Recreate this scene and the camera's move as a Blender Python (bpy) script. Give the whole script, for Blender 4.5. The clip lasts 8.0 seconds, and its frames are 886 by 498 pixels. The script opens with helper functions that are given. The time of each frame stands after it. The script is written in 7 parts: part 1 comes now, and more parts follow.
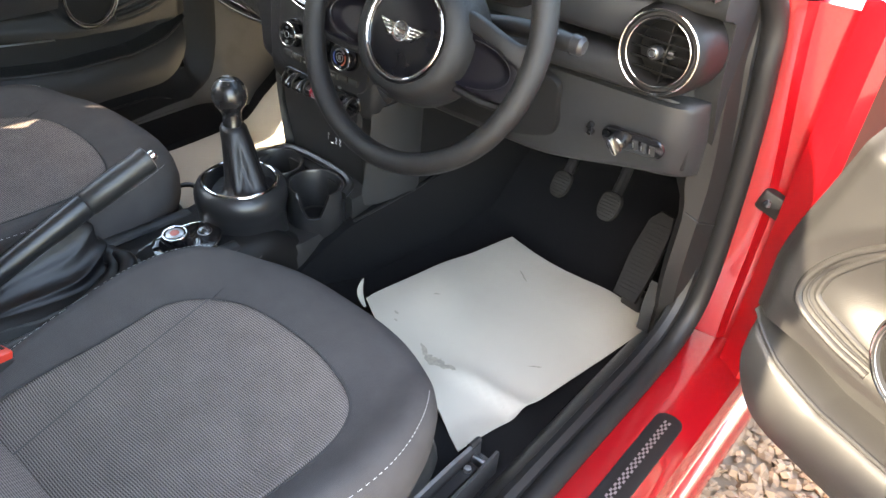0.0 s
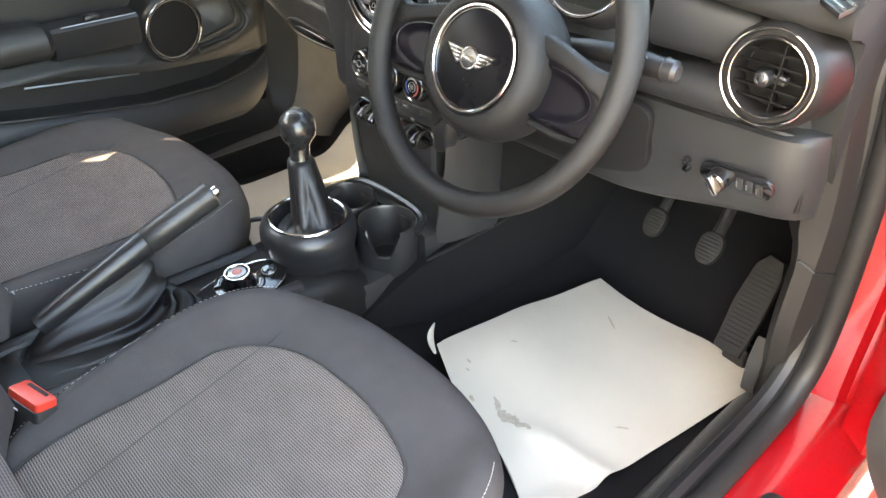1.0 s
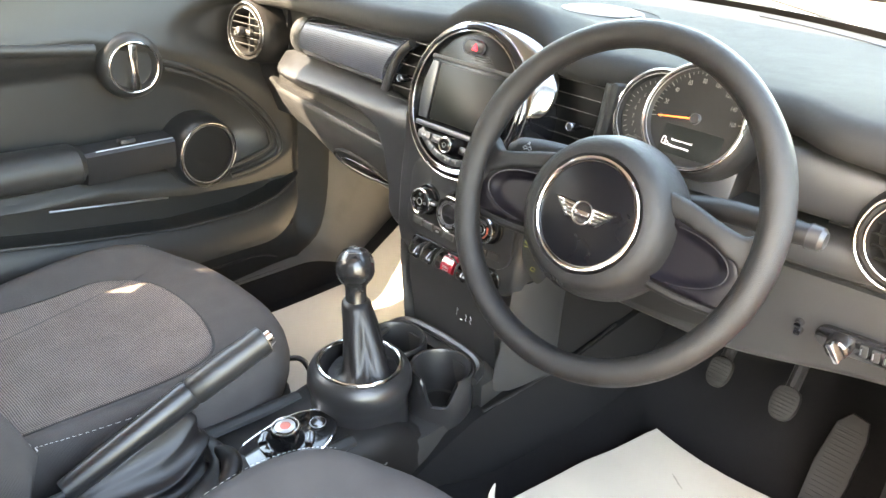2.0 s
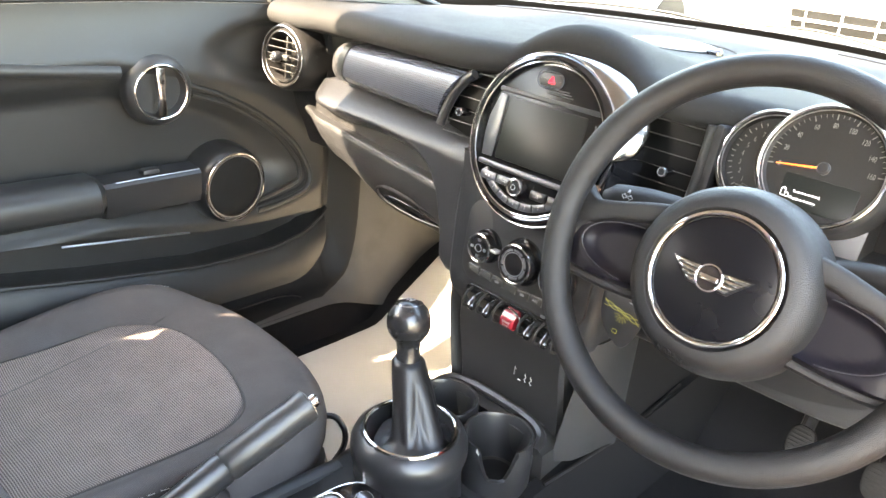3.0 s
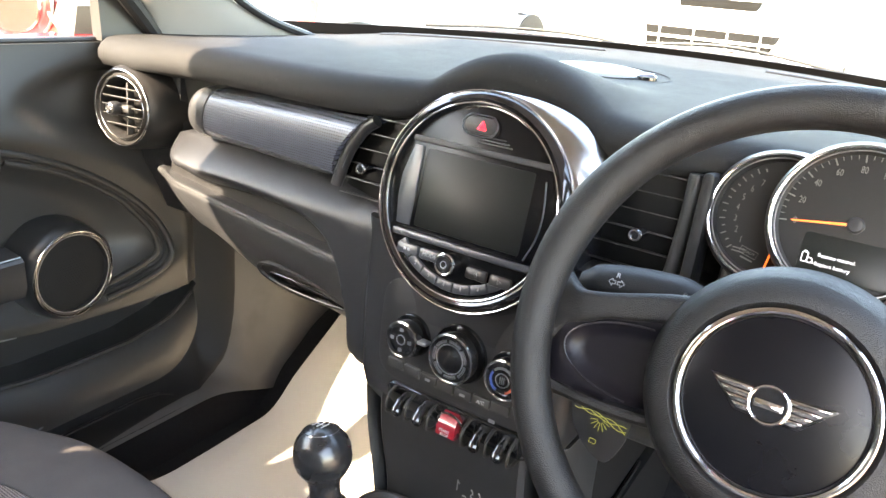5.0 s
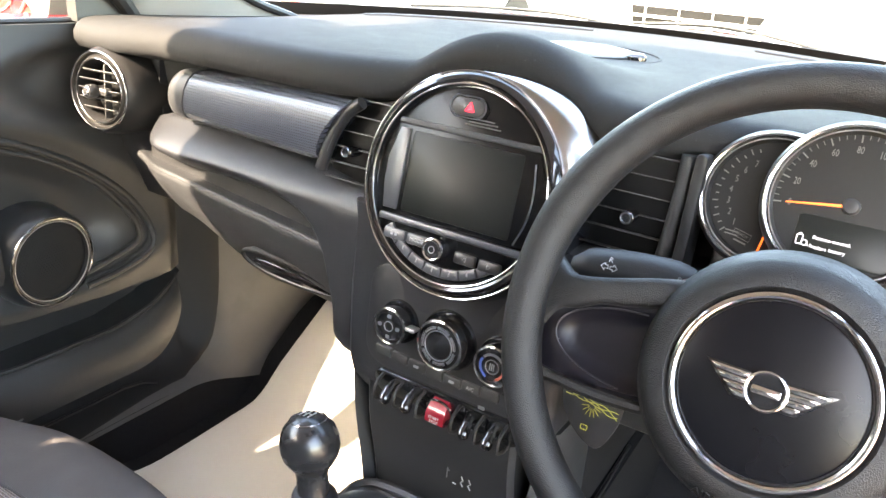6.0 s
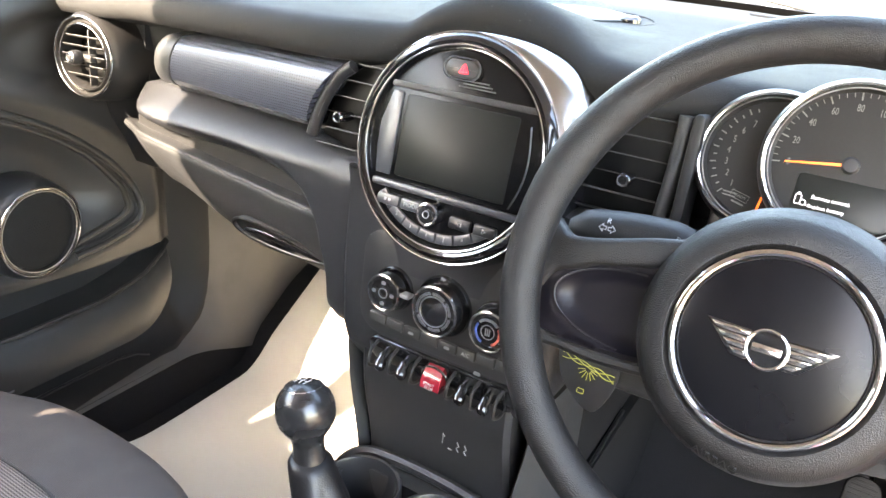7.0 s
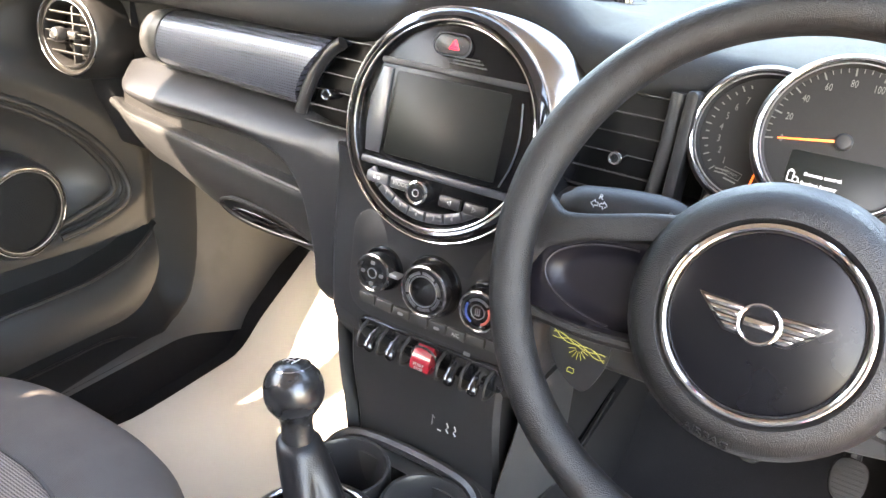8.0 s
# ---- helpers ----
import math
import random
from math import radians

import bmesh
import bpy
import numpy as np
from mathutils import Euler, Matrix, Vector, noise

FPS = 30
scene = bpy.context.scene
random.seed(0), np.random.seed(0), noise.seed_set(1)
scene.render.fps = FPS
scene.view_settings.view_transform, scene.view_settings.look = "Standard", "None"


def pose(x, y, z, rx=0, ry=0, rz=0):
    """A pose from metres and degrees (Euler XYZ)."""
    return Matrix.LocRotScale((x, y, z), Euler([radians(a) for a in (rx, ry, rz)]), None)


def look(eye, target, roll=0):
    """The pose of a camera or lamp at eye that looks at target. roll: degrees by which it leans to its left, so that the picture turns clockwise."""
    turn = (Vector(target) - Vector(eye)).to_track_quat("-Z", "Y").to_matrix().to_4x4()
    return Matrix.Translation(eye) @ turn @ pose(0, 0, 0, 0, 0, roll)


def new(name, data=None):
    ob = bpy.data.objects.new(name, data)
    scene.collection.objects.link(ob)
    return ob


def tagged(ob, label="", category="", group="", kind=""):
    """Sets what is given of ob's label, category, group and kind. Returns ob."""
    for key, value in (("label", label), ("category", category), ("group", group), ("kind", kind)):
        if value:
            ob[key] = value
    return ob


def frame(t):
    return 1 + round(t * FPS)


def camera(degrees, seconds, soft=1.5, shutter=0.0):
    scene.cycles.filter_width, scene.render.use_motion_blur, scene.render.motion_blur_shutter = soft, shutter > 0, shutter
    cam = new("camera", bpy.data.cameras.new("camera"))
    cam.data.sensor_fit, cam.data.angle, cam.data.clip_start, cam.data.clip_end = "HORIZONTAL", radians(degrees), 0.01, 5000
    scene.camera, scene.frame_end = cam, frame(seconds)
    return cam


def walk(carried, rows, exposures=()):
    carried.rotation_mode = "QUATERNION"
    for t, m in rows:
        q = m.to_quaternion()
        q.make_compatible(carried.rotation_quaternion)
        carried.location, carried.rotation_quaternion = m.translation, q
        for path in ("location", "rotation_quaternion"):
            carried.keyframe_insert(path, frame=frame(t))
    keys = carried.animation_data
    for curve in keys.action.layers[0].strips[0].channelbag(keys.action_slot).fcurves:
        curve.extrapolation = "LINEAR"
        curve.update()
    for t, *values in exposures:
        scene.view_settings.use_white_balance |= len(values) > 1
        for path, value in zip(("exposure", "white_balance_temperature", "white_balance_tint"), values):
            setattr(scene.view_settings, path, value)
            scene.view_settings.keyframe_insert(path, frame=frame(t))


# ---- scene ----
cam = camera(60.6, 8.0)
ROWS = [
    (0, 0.9362, -0.6780, 1.1771, 53.66, -4.50, 39.87),
    (0.5, 0.9245, -0.6007, 1.1570, 54.75, -3.26, 43.40),
    (1, 0.8972, -0.5815, 1.1411, 55.33, -1.09, 46.36),
    (1.5, 0.8426, -0.5978, 1.1288, 56.68, -0.83, 47.95),
    (2, 0.7281, -0.6139, 1.1415, 63.66, -3.32, 45.22),
    (2.2, 0.6651, -0.6026, 1.1238, 65.64, -5.41, 42.28),
    (3.3, 0.5755, -0.5922, 1.1111, 65.74, -4.48, 46.17),
    (3.5, 0.5735, -0.5904, 1.1106, 65.59, -4.36, 45.48),
    (4, 0.5331, -0.5584, 1.1038, 66.30, -4.49, 40.46),
    (4.5, 0.4253, -0.4850, 1.1045, 67.86, -3.72, 36.18),
    (4.7, 0.3996, -0.4620, 1.0965, 68.36, -3.67, 35.51),
    (5.8, 0.3765, -0.4362, 1.0787, 67.94, -3.79, 33.79),
    (6, 0.3760, -0.4349, 1.0809, 67.20, -3.59, 33.75),
    (6.5, 0.3732, -0.4361, 1.0704, 66.18, -3.48, 33.30),
    (7, 0.3703, -0.4341, 1.0702, 65.23, -3.49, 32.85),
    (7.5, 0.3684, -0.4333, 1.0641, 64.56, -3.68, 32.52),
    (8, 0.3695, -0.4312, 1.0596, 64.33, -3.91, 32.22),
]
walk(cam, [(t, pose(x, y, z, rx, ry, rz)) for t, x, y, z, rx, ry, rz in ROWS],
     exposures=[(0, 4.55, 8500, 11), (0.5, 4.72, 8700, 11), (1.5, 5.38, 9600, 11), (2.2, 5.62, 9300, 12), (3.5, 5.66, 9000, 14), (4.7, 5.18, 8700, 14), (6.5, 5.45, 8500, 14), (8, 5.66, 8500, 16)])

# ---- daylight: clear sky, sun behind the car's left shoulder ----
SUN_EL, SUN_AZ = 36.0, 77.0        # height of the sun; the way its light travels, from +x towards +y
world = bpy.data.worlds.new("sky")
scene.world = world
world.use_nodes = True
wn, wl = world.node_tree.nodes, world.node_tree.links
sky = wn.new("ShaderNodeTexSky")
sky.sky_type, sky.sun_disc = "NISHITA", False
sky.sun_elevation = radians(SUN_EL)
sky.sun_rotation = radians(270 - SUN_AZ)
sky.dust_density = 1.3
wl.new(sky.outputs[0], wn["Background"].inputs[0])
wn["Background"].inputs[1].default_value = 0.15
sun_way = Vector((math.cos(radians(SUN_EL)) * math.cos(radians(SUN_AZ)), math.cos(radians(SUN_EL)) * math.sin(radians(SUN_AZ)), -math.sin(radians(SUN_EL))))
sun = new("sun", bpy.data.lights.new("sun", "SUN"))
sun.data.energy, sun.data.angle, sun.data.color = 2.0, radians(0.55), (1.0, 0.94, 0.85)
sun.matrix_basis = look((-6, -10, 12), Vector((-6, -10, 12)) + sun_way)


# ---- materials ----
def material(name, base, rough=0.5, metal=0.0, vary=0.15, vscale=30.0, grain=0.0, gscale=600.0, coat=0.0, spec=0.5, transmission=0.0, emit=0.0, second=None, rvary=0.1):
    """A surface with patchy tone, patchy gloss and a fine grain, at real-world size."""
    m = bpy.data.materials.new(name)
    m.use_nodes = True
    n, l = m.node_tree.nodes, m.node_tree.links
    b = n["Principled BSDF"]
    co = n.new("ShaderNodeTexCoord")
    big = n.new("ShaderNodeTexNoise")
    big.inputs["Scale"].default_value, big.inputs["Detail"].default_value = vscale, 6
    l.new(co.outputs["Object"], big.inputs["Vector"])
    ramp = n.new("ShaderNodeMixRGB")
    dark = [c * (1 - vary) for c in base]
    lite = second or [min(1, c * (1 + vary)) for c in base]
    ramp.inputs[1].default_value, ramp.inputs[2].default_value = (*dark, 1), (*lite, 1)
    l.new(big.outputs["Fac"], ramp.inputs[0])
    l.new(ramp.outputs[0], b.inputs["Base Color"])
    mr = n.new("ShaderNodeMapRange")
    mr.inputs["To Min"].default_value, mr.inputs["To Max"].default_value = max(0.02, rough - rvary * rough), min(1, rough + rvary * rough)
    l.new(big.outputs["Fac"], mr.inputs["Value"])
    l.new(mr.outputs[0], b.inputs["Roughness"])
    b.inputs["Metallic"].default_value = metal
    b.inputs["Coat Weight"].default_value = coat
    b.inputs["Coat Roughness"].default_value = 0.05
    b.inputs["Specular IOR Level"].default_value = spec
    b.inputs["Transmission Weight"].default_value = transmission
    if emit:
        b.inputs["Emission Color"].default_value, b.inputs["Emission Strength"].default_value = (*base, 1), emit
    if grain:
        g = n.new("ShaderNodeTexVoronoi")
        g.inputs["Scale"].default_value = gscale
        l.new(co.outputs["Object"], g.inputs["Vector"])
        bump = n.new("ShaderNodeBump")
        bump.inputs["Strength"].default_value, bump.inputs["Distance"].default_value = grain, 0.0006
        l.new(g.outputs["Distance"], bump.inputs["Height"])
        l.new(bump.outputs[0], b.inputs["Normal"])
    return m


def weave(name, a, b_, pitch, rough=0.9, strength=0.6, along=(0, 1, 0), cross=(1, 0, 0)):
    """Woven cloth: fine ribs one way, shorter floats the other way."""
    m = material(name, a, rough, vary=0.2, vscale=60, spec=0.2)
    n, l = m.node_tree.nodes, m.node_tree.links
    b = n["Principled BSDF"]
    co = n.new("ShaderNodeTexCoord")
    outs = []
    for d, k in ((along, 1.0), (cross, 0.55)):
        dot = n.new("ShaderNodeVectorMath")
        dot.operation = "DOT_PRODUCT"
        dot.inputs[1].default_value = [c * k * 2 * math.pi / pitch for c in d]
        l.new(co.outputs["Object"], dot.inputs[0])
        s = n.new("ShaderNodeMath")
        s.operation = "SINE"
        l.new(dot.outputs["Value"], s.inputs[0])
        outs.append(s)
    mul = n.new("ShaderNodeMath")
    mul.operation = "MULTIPLY_ADD"
    l.new(outs[0].outputs[0], mul.inputs[0])
    weak = n.new("ShaderNodeMath")
    weak.operation = "MULTIPLY"
    weak.inputs[1].default_value = 0.4
    l.new(outs[1].outputs[0], weak.inputs[0])
    l.new(weak.outputs[0], mul.inputs[1])
    l.new(outs[0].outputs[0], mul.inputs[2])
    half = n.new("ShaderNodeMapRange")
    half.inputs["From Min"].default_value, half.inputs["From Max"].default_value = -1.3, 1.3
    l.new(mul.outputs[0], half.inputs["Value"])
    mix = n.new("ShaderNodeMixRGB")
    mix.inputs[1].default_value, mix.inputs[2].default_value = (*b_, 1), (*a, 1)
    l.new(half.outputs[0], mix.inputs[0])
    fuzz = n.new("ShaderNodeTexNoise")
    fuzz.inputs["Scale"].default_value, fuzz.inputs["Detail"].default_value = 25, 8
    l.new(co.outputs["Object"], fuzz.inputs["Vector"])
    tone = n.new("ShaderNodeMixRGB")
    tone.blend_type = "MULTIPLY"
    tone.inputs[0].default_value = 0.35
    l.new(mix.outputs[0], tone.inputs[1])
    l.new(fuzz.outputs["Fac"], tone.inputs[2])
    l.new(tone.outputs[0], b.inputs["Base Color"])
    bump = n.new("ShaderNodeBump")
    bump.inputs["Strength"].default_value, bump.inputs["Distance"].default_value = strength, 0.0008
    l.new(mul.outputs[0], bump.inputs["Height"])
    l.new(bump.outputs[0], b.inputs["Normal"])
    return m


pad_soft = material("soft_black_dash", (0.0125, 0.0132, 0.0152), 0.42, grain=0.3, gscale=1100, vary=0.12, spec=0.38)
plastic_dark = material("dark_grey_plastic", (0.0190, 0.0195, 0.0206), 0.43, grain=0.3, gscale=1100, vary=0.1, spec=0.42)
plastic_door = material("door_plastic", (0.0190, 0.0187, 0.0183), 0.40, grain=0.3, gscale=900, vary=0.1, spec=0.42)
plastic_black = material("black_plastic", (0.02, 0.02, 0.02), 0.38, grain=0.12, gscale=1200, vary=0.15)
gloss_black = material("piano_black", (0.008, 0.008, 0.009), 0.12, coat=0.6, vary=0.1, rvary=0.5, vscale=12)
screen_black = material("screen_glass", (0.010, 0.011, 0.010), 0.32, vary=0.1, spec=0.16)
rubber = material("rubber_seal", (0.008, 0.008, 0.0085), 0.5, vary=0.25, grain=0.2, gscale=500, spec=0.3)
carpet = material("black_carpet", (0.0085, 0.0085, 0.0092), 0.95, vary=0.35, vscale=300, grain=1.0, gscale=900, spec=0.1)
chrome = material("chrome", (0.62, 0.61, 0.60), 0.12, metal=1.0, vary=0.05, rvary=0.4)
smoked_chrome = material("smoked_chrome", (0.36, 0.355, 0.34), 0.20, metal=1.0, vary=0.15, vscale=40, rvary=0.4)
dash_matte = material("matte_dash_top", (0.0130, 0.0130, 0.0133), 0.80, grain=0.35, gscale=900, vary=0.1, spec=0.2)
cover_pale = material("pale_speaker_cover", (0.085, 0.085, 0.082), 0.6, grain=0.6, gscale=500, vary=0.1)
speaker_cloth = material("speaker_cloth", (0.010, 0.010, 0.010), 0.8, vary=0.2, spec=0.15)
vent_black = material("vent_black", (0.003, 0.003, 0.003), 0.5, vary=0.1, spec=0.15)
face_black = material("face_black", (0.004, 0.004, 0.0045), 0.25, vary=0.1, spec=0.2)
bar_grey = material("cool_grey_key", (0.035, 0.038, 0.043), 0.3, vary=0.05)
dull_steel = material("dull_steel", (0.10, 0.10, 0.10), 0.42, metal=0.6, vary=0.35, vscale=90)
satin = material("satin_silver", (0.45, 0.45, 0.46), 0.35, metal=1.0, vary=0.05)
red_paint = material("red_paint", (0.20, 0.0030, 0.006), 0.24, coat=0.8, vary=0.04, vscale=8)
trim_black = material("black_trim", (0.0085, 0.0080, 0.0080), 0.5, grain=0.2, gscale=1100, vary=0.15, spec=0.28)
wheel_skin = material("wheel_rubber", (0.0072, 0.0070, 0.0074), 0.45, grain=0.65, gscale=1150, vary=0.15, spec=0.36)
smooth_black = material("smooth_black", (0.015, 0.015, 0.016), 0.32, grain=0.08, gscale=1500, vary=0.1)
leather = material("gaiter_leather", (0.0060, 0.0056, 0.0064), 0.40, grain=0.3, gscale=700, vary=0.2, spec=0.42)
cloth_edge = weave("seat_cloth_plain", (0.080, 0.073, 0.072), (0.057, 0.052, 0.051), 0.0014, strength=0.2)
cloth_mid = weave("seat_cloth_ribbed", (0.27, 0.225, 0.207), (0.050, 0.041, 0.039), 0.0030, strength=0.6)
pedal_rubber = material("pedal_rubber", (0.012, 0.012, 0.012), 0.75, vary=0.2, spec=0.2)
# Paler than the door plastic: takes in bounce light on the footwell lining
lining_grey = material("grey_lining", (0.062, 0.060, 0.057), 0.5, grain=0.3, gscale=900, vary=0.08)
cloth_fold = material("fold_cloth", (0.075, 0.068, 0.066), 0.9, vary=0.2, vscale=80)
cloth_seam = material("seam_cloth", (0.035, 0.032, 0.031), 0.9, vary=0.2, vscale=80)
thread = material("pale_thread", (0.4, 0.39, 0.37), 0.8)
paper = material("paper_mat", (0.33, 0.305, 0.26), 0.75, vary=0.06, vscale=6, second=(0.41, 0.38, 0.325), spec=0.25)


def soil(m, colour, scale, low, high, stretch=(1, 1, 1), offset=(0, 0, 0), amount=0.7):
    """Lays smudges of dirt over a material where a stretched noise runs high."""
    n, l = m.node_tree.nodes, m.node_tree.links
    b = n["Principled BSDF"]
    old = b.inputs["Base Color"].links[0].from_socket
    co, mp, no, mr, mix = n.new("ShaderNodeTexCoord"), n.new("ShaderNodeMapping"), n.new("ShaderNodeTexNoise"), n.new("ShaderNodeMapRange"), n.new("ShaderNodeMixRGB")
    mp.inputs["Scale"].default_value, mp.inputs["Location"].default_value = stretch, offset
    mp.inputs["Rotation"].default_value = (0, 0, radians(-35))
    no.inputs["Scale"].default_value, no.inputs["Detail"].default_value = scale, 5
    mr.inputs["From Min"].default_value, mr.inputs["From Max"].default_value, mr.inputs["To Max"].default_value = low, high, amount
    l.new(co.outputs["Object"], mp.inputs["Vector"])
    l.new(mp.outputs[0], no.inputs["Vector"])
    l.new(no.outputs["Fac"], mr.inputs["Value"])
    l.new(mr.outputs[0], mix.inputs[0])
    l.new(old, mix.inputs[1])
    mix.inputs[2].default_value = (*colour, 1)
    l.new(mix.outputs[0], b.inputs["Base Color"])


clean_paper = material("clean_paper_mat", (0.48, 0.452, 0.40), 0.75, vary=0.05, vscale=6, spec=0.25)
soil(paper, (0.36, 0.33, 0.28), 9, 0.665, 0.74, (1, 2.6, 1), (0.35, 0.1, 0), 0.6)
soil(pad_soft, (0.10, 0.098, 0.092), 420, 0.70, 0.78, amount=0.5)
soil(plastic_dark, (0.13, 0.128, 0.12), 420, 0.71, 0.79, amount=0.5)
soil(dash_matte, (0.10, 0.10, 0.096), 300, 0.68, 0.78, amount=0.5)
soil(carpet, (0.06, 0.056, 0.052), 260, 0.70, 0.78, amount=0.5)
soil(gloss_black, (0.05, 0.05, 0.05), 350, 0.70, 0.80, amount=0.6)
soil(lining_grey, (0.04, 0.038, 0.036), 14, 0.58, 0.72, amount=0.5)
smudge = material("mud_smudge", (0.25, 0.225, 0.185), 0.9, vary=0.5, vscale=120, second=(0.34, 0.31, 0.26))
orange = material("needle_orange", (0.9, 0.16, 0.03), 0.5, emit=0.06)
ink_white = material("white_print", (0.30, 0.30, 0.30), 0.6)
dial_print = material("dial_print", (0.15, 0.145, 0.135), 0.7, spec=0.2)
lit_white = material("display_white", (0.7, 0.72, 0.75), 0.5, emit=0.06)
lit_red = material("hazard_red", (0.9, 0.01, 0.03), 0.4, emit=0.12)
red_dim = material("dull_red_plastic", (0.42, 0.09, 0.06), 0.3, vary=0.1)
red_plastic = material("red_plastic", (0.6, 0.04, 0.022), 0.35, vary=0.08)
start_red = material("start_red", (0.22, 0.010, 0.02), 0.25, coat=0.5)
blue_print = material("blue_print", (0.03, 0.07, 0.26), 0.5)
yellow_print = material("yellow_print", (0.3, 0.28, 0.04), 0.5)
pale_trim = material("pale_pillar_trim", (0.17, 0.166, 0.156), 0.8, vary=0.05, grain=0.2, gscale=900)
roof_cloth = material("headliner", (0.5, 0.49, 0.46), 0.95, vary=0.05)
white_paint = material("white_paint", (0.75, 0.75, 0.75), 0.3, coat=0.6, vary=0.03)
grey_paint = material("grey_paint", (0.25, 0.26, 0.27), 0.3, coat=0.6, vary=0.05)
lamp_glass = material("lamp_glass", (0.6, 0.6, 0.6), 0.08, coat=1.0, vary=0.2, vscale=20)
dark_grille = material("dark_grille", (0.005, 0.005, 0.005), 0.8, spec=0.1)
brick_mat = material("brick", (0.32, 0.13, 0.07), 0.9, vary=0.35, vscale=12)
mortar = material("mortar", (0.4, 0.37, 0.32), 0.95)
cream_paint = material("cream_boards", (0.55, 0.5, 0.4), 0.7, vary=0.1)
ground_mat = material("sandy_ground", (0.20, 0.15, 0.11), 0.95, vary=0.4, vscale=3, grain=1.0, gscale=90)
pebble = material("pebbles", (0.17, 0.095, 0.055), 0.85, vary=0.6, vscale=35, second=(0.36, 0.235, 0.15))


def trim_material():
    """Silver-blue dash strip, pricked all over with rows of tiny dots."""
    m = material("dotted_trim", (0.055, 0.062, 0.078), 0.24, metal=0.25, vary=0.06)
    n, l = m.node_tree.nodes, m.node_tree.links
    b = n["Principled BSDF"]
    co = n.new("ShaderNodeTexCoord")
    sines = []
    for d in ((1, 0, 0), (0, 0, 1)):
        dot = n.new("ShaderNodeVectorMath")
        dot.operation = "DOT_PRODUCT"
        dot.inputs[1].default_value = [c * 2 * math.pi / (0.0036 if d[0] else 0.0034) for c in d]
        l.new(co.outputs["Object"], dot.inputs[0])
        s = n.new("ShaderNodeMath")
        s.operation = "SINE"
        l.new(dot.outputs["Value"], s.inputs[0])
        sines.append(s)
    add = n.new("ShaderNodeMath")
    add.operation = "ADD"
    l.new(sines[0].outputs[0], add.inputs[0])
    l.new(sines[1].outputs[0], add.inputs[1])
    step = n.new("ShaderNodeMapRange")
    step.inputs["From Min"].default_value, step.inputs["From Max"].default_value = 0.7, 1.3
    l.new(add.outputs[0], step.inputs["Value"])
    mix = n.new("ShaderNodeMixRGB")
    mix.inputs[1].default_value, mix.inputs[2].default_value = (0.058, 0.065, 0.083, 1), (0.018, 0.018, 0.022, 1)
    l.new(step.outputs[0], mix.inputs[0])
    l.new(mix.outputs[0], b.inputs["Base Color"])
    bump = n.new("ShaderNodeBump")
    bump.inputs["Strength"].default_value, bump.inputs["Distance"].default_value = 0.35, -0.0003
    l.new(step.outputs[0], bump.inputs["Height"])
    l.new(bump.outputs[0], b.inputs["Normal"])
    return m


trim_dots = trim_material()


def glass_material(name="window_glass", tint=(0.93, 0.96, 0.94)):
    m = bpy.data.materials.new(name)
    m.use_nodes = True
    n, l = m.node_tree.nodes, m.node_tree.links
    n.remove(n["Principled BSDF"])
    clear, shine, mix = n.new("ShaderNodeBsdfTransparent"), n.new("ShaderNodeBsdfGlossy"), n.new("ShaderNodeMixShader")
    clear.inputs[0].default_value = (*tint, 1)
    shine.inputs["Roughness"].default_value = 0.02
    mix.inputs[0].default_value = 0.035
    l.new(clear.outputs[0], mix.inputs[1])
    l.new(shine.outputs[0], mix.inputs[2])
    l.new(mix.outputs[0], n["Material Output"].inputs[0])
    return m


glass = glass_material()
# Dark tint of the unseen rear window, set to cut light from behind
tinted_glass = glass_material("tinted_glass", (0.16, 0.17, 0.17))

# ---- building blocks ----
PLACE = [Matrix.Identity(4)]      # where the thing being built stands


def thing(name, at, label, category, group="", kind=""):
    ob = new(name)
    ob.location = PLACE[0] @ Vector(at)
    ob.empty_display_size = 0.05
    return tagged(ob, label, category, group, kind)


def mesh_of(verts, faces):
    me = bpy.data.meshes.new("m")
    me.from_pydata([tuple(v) for v in verts], [], faces)
    return me


def part(name, me, mat, parent=None, label="", sharp=35, smooth=True):
    if isinstance(me, bmesh.types.BMesh):
        bm, me = me, bpy.data.meshes.new("m")
        bm.to_mesh(me)
        bm.free()
    me.transform(PLACE[0])
    if PLACE[0].determinant() < 0:
        me.flip_normals()
    bm = bmesh.new()
    bm.from_mesh(me)
    bmesh.ops.recalc_face_normals(bm, faces=bm.faces)
    bm.to_mesh(me)
    bm.free()
    me.materials.append(mat)
    me.polygons.foreach_set("use_smooth", [smooth] * len(me.polygons))
    if smooth:
        me.set_sharp_from_angle(angle=radians(sharp))
    me.name = name
    ob = new(name, me)
    if parent:
        ob.parent = parent
        if parent.type == "EMPTY":
            ob.matrix_parent_inverse = Matrix.Translation(-parent.location)
    return tagged(ob, label)


def axes(o, x, y, z):
    m = Matrix.Identity(4)
    for i, v in enumerate((x, y, z, o)):
        for k in range(3):
            m[k][i] = v[k]
    return m


def facing(o, tilt=0.0, turn=0.0):
    """A frame whose z looks rearwards out of the dashboard, leaning up by tilt degrees; x to the right, y up along the face."""
    return Matrix.Translation(o) @ Matrix.Rotation(radians(turn), 4, "Z") @ Matrix.Rotation(radians(90 - tilt), 4, "X")


def up_frame(o, turn=0.0):
    return Matrix.Translation(o) @ Matrix.Rotation(radians(turn), 4, "Z")


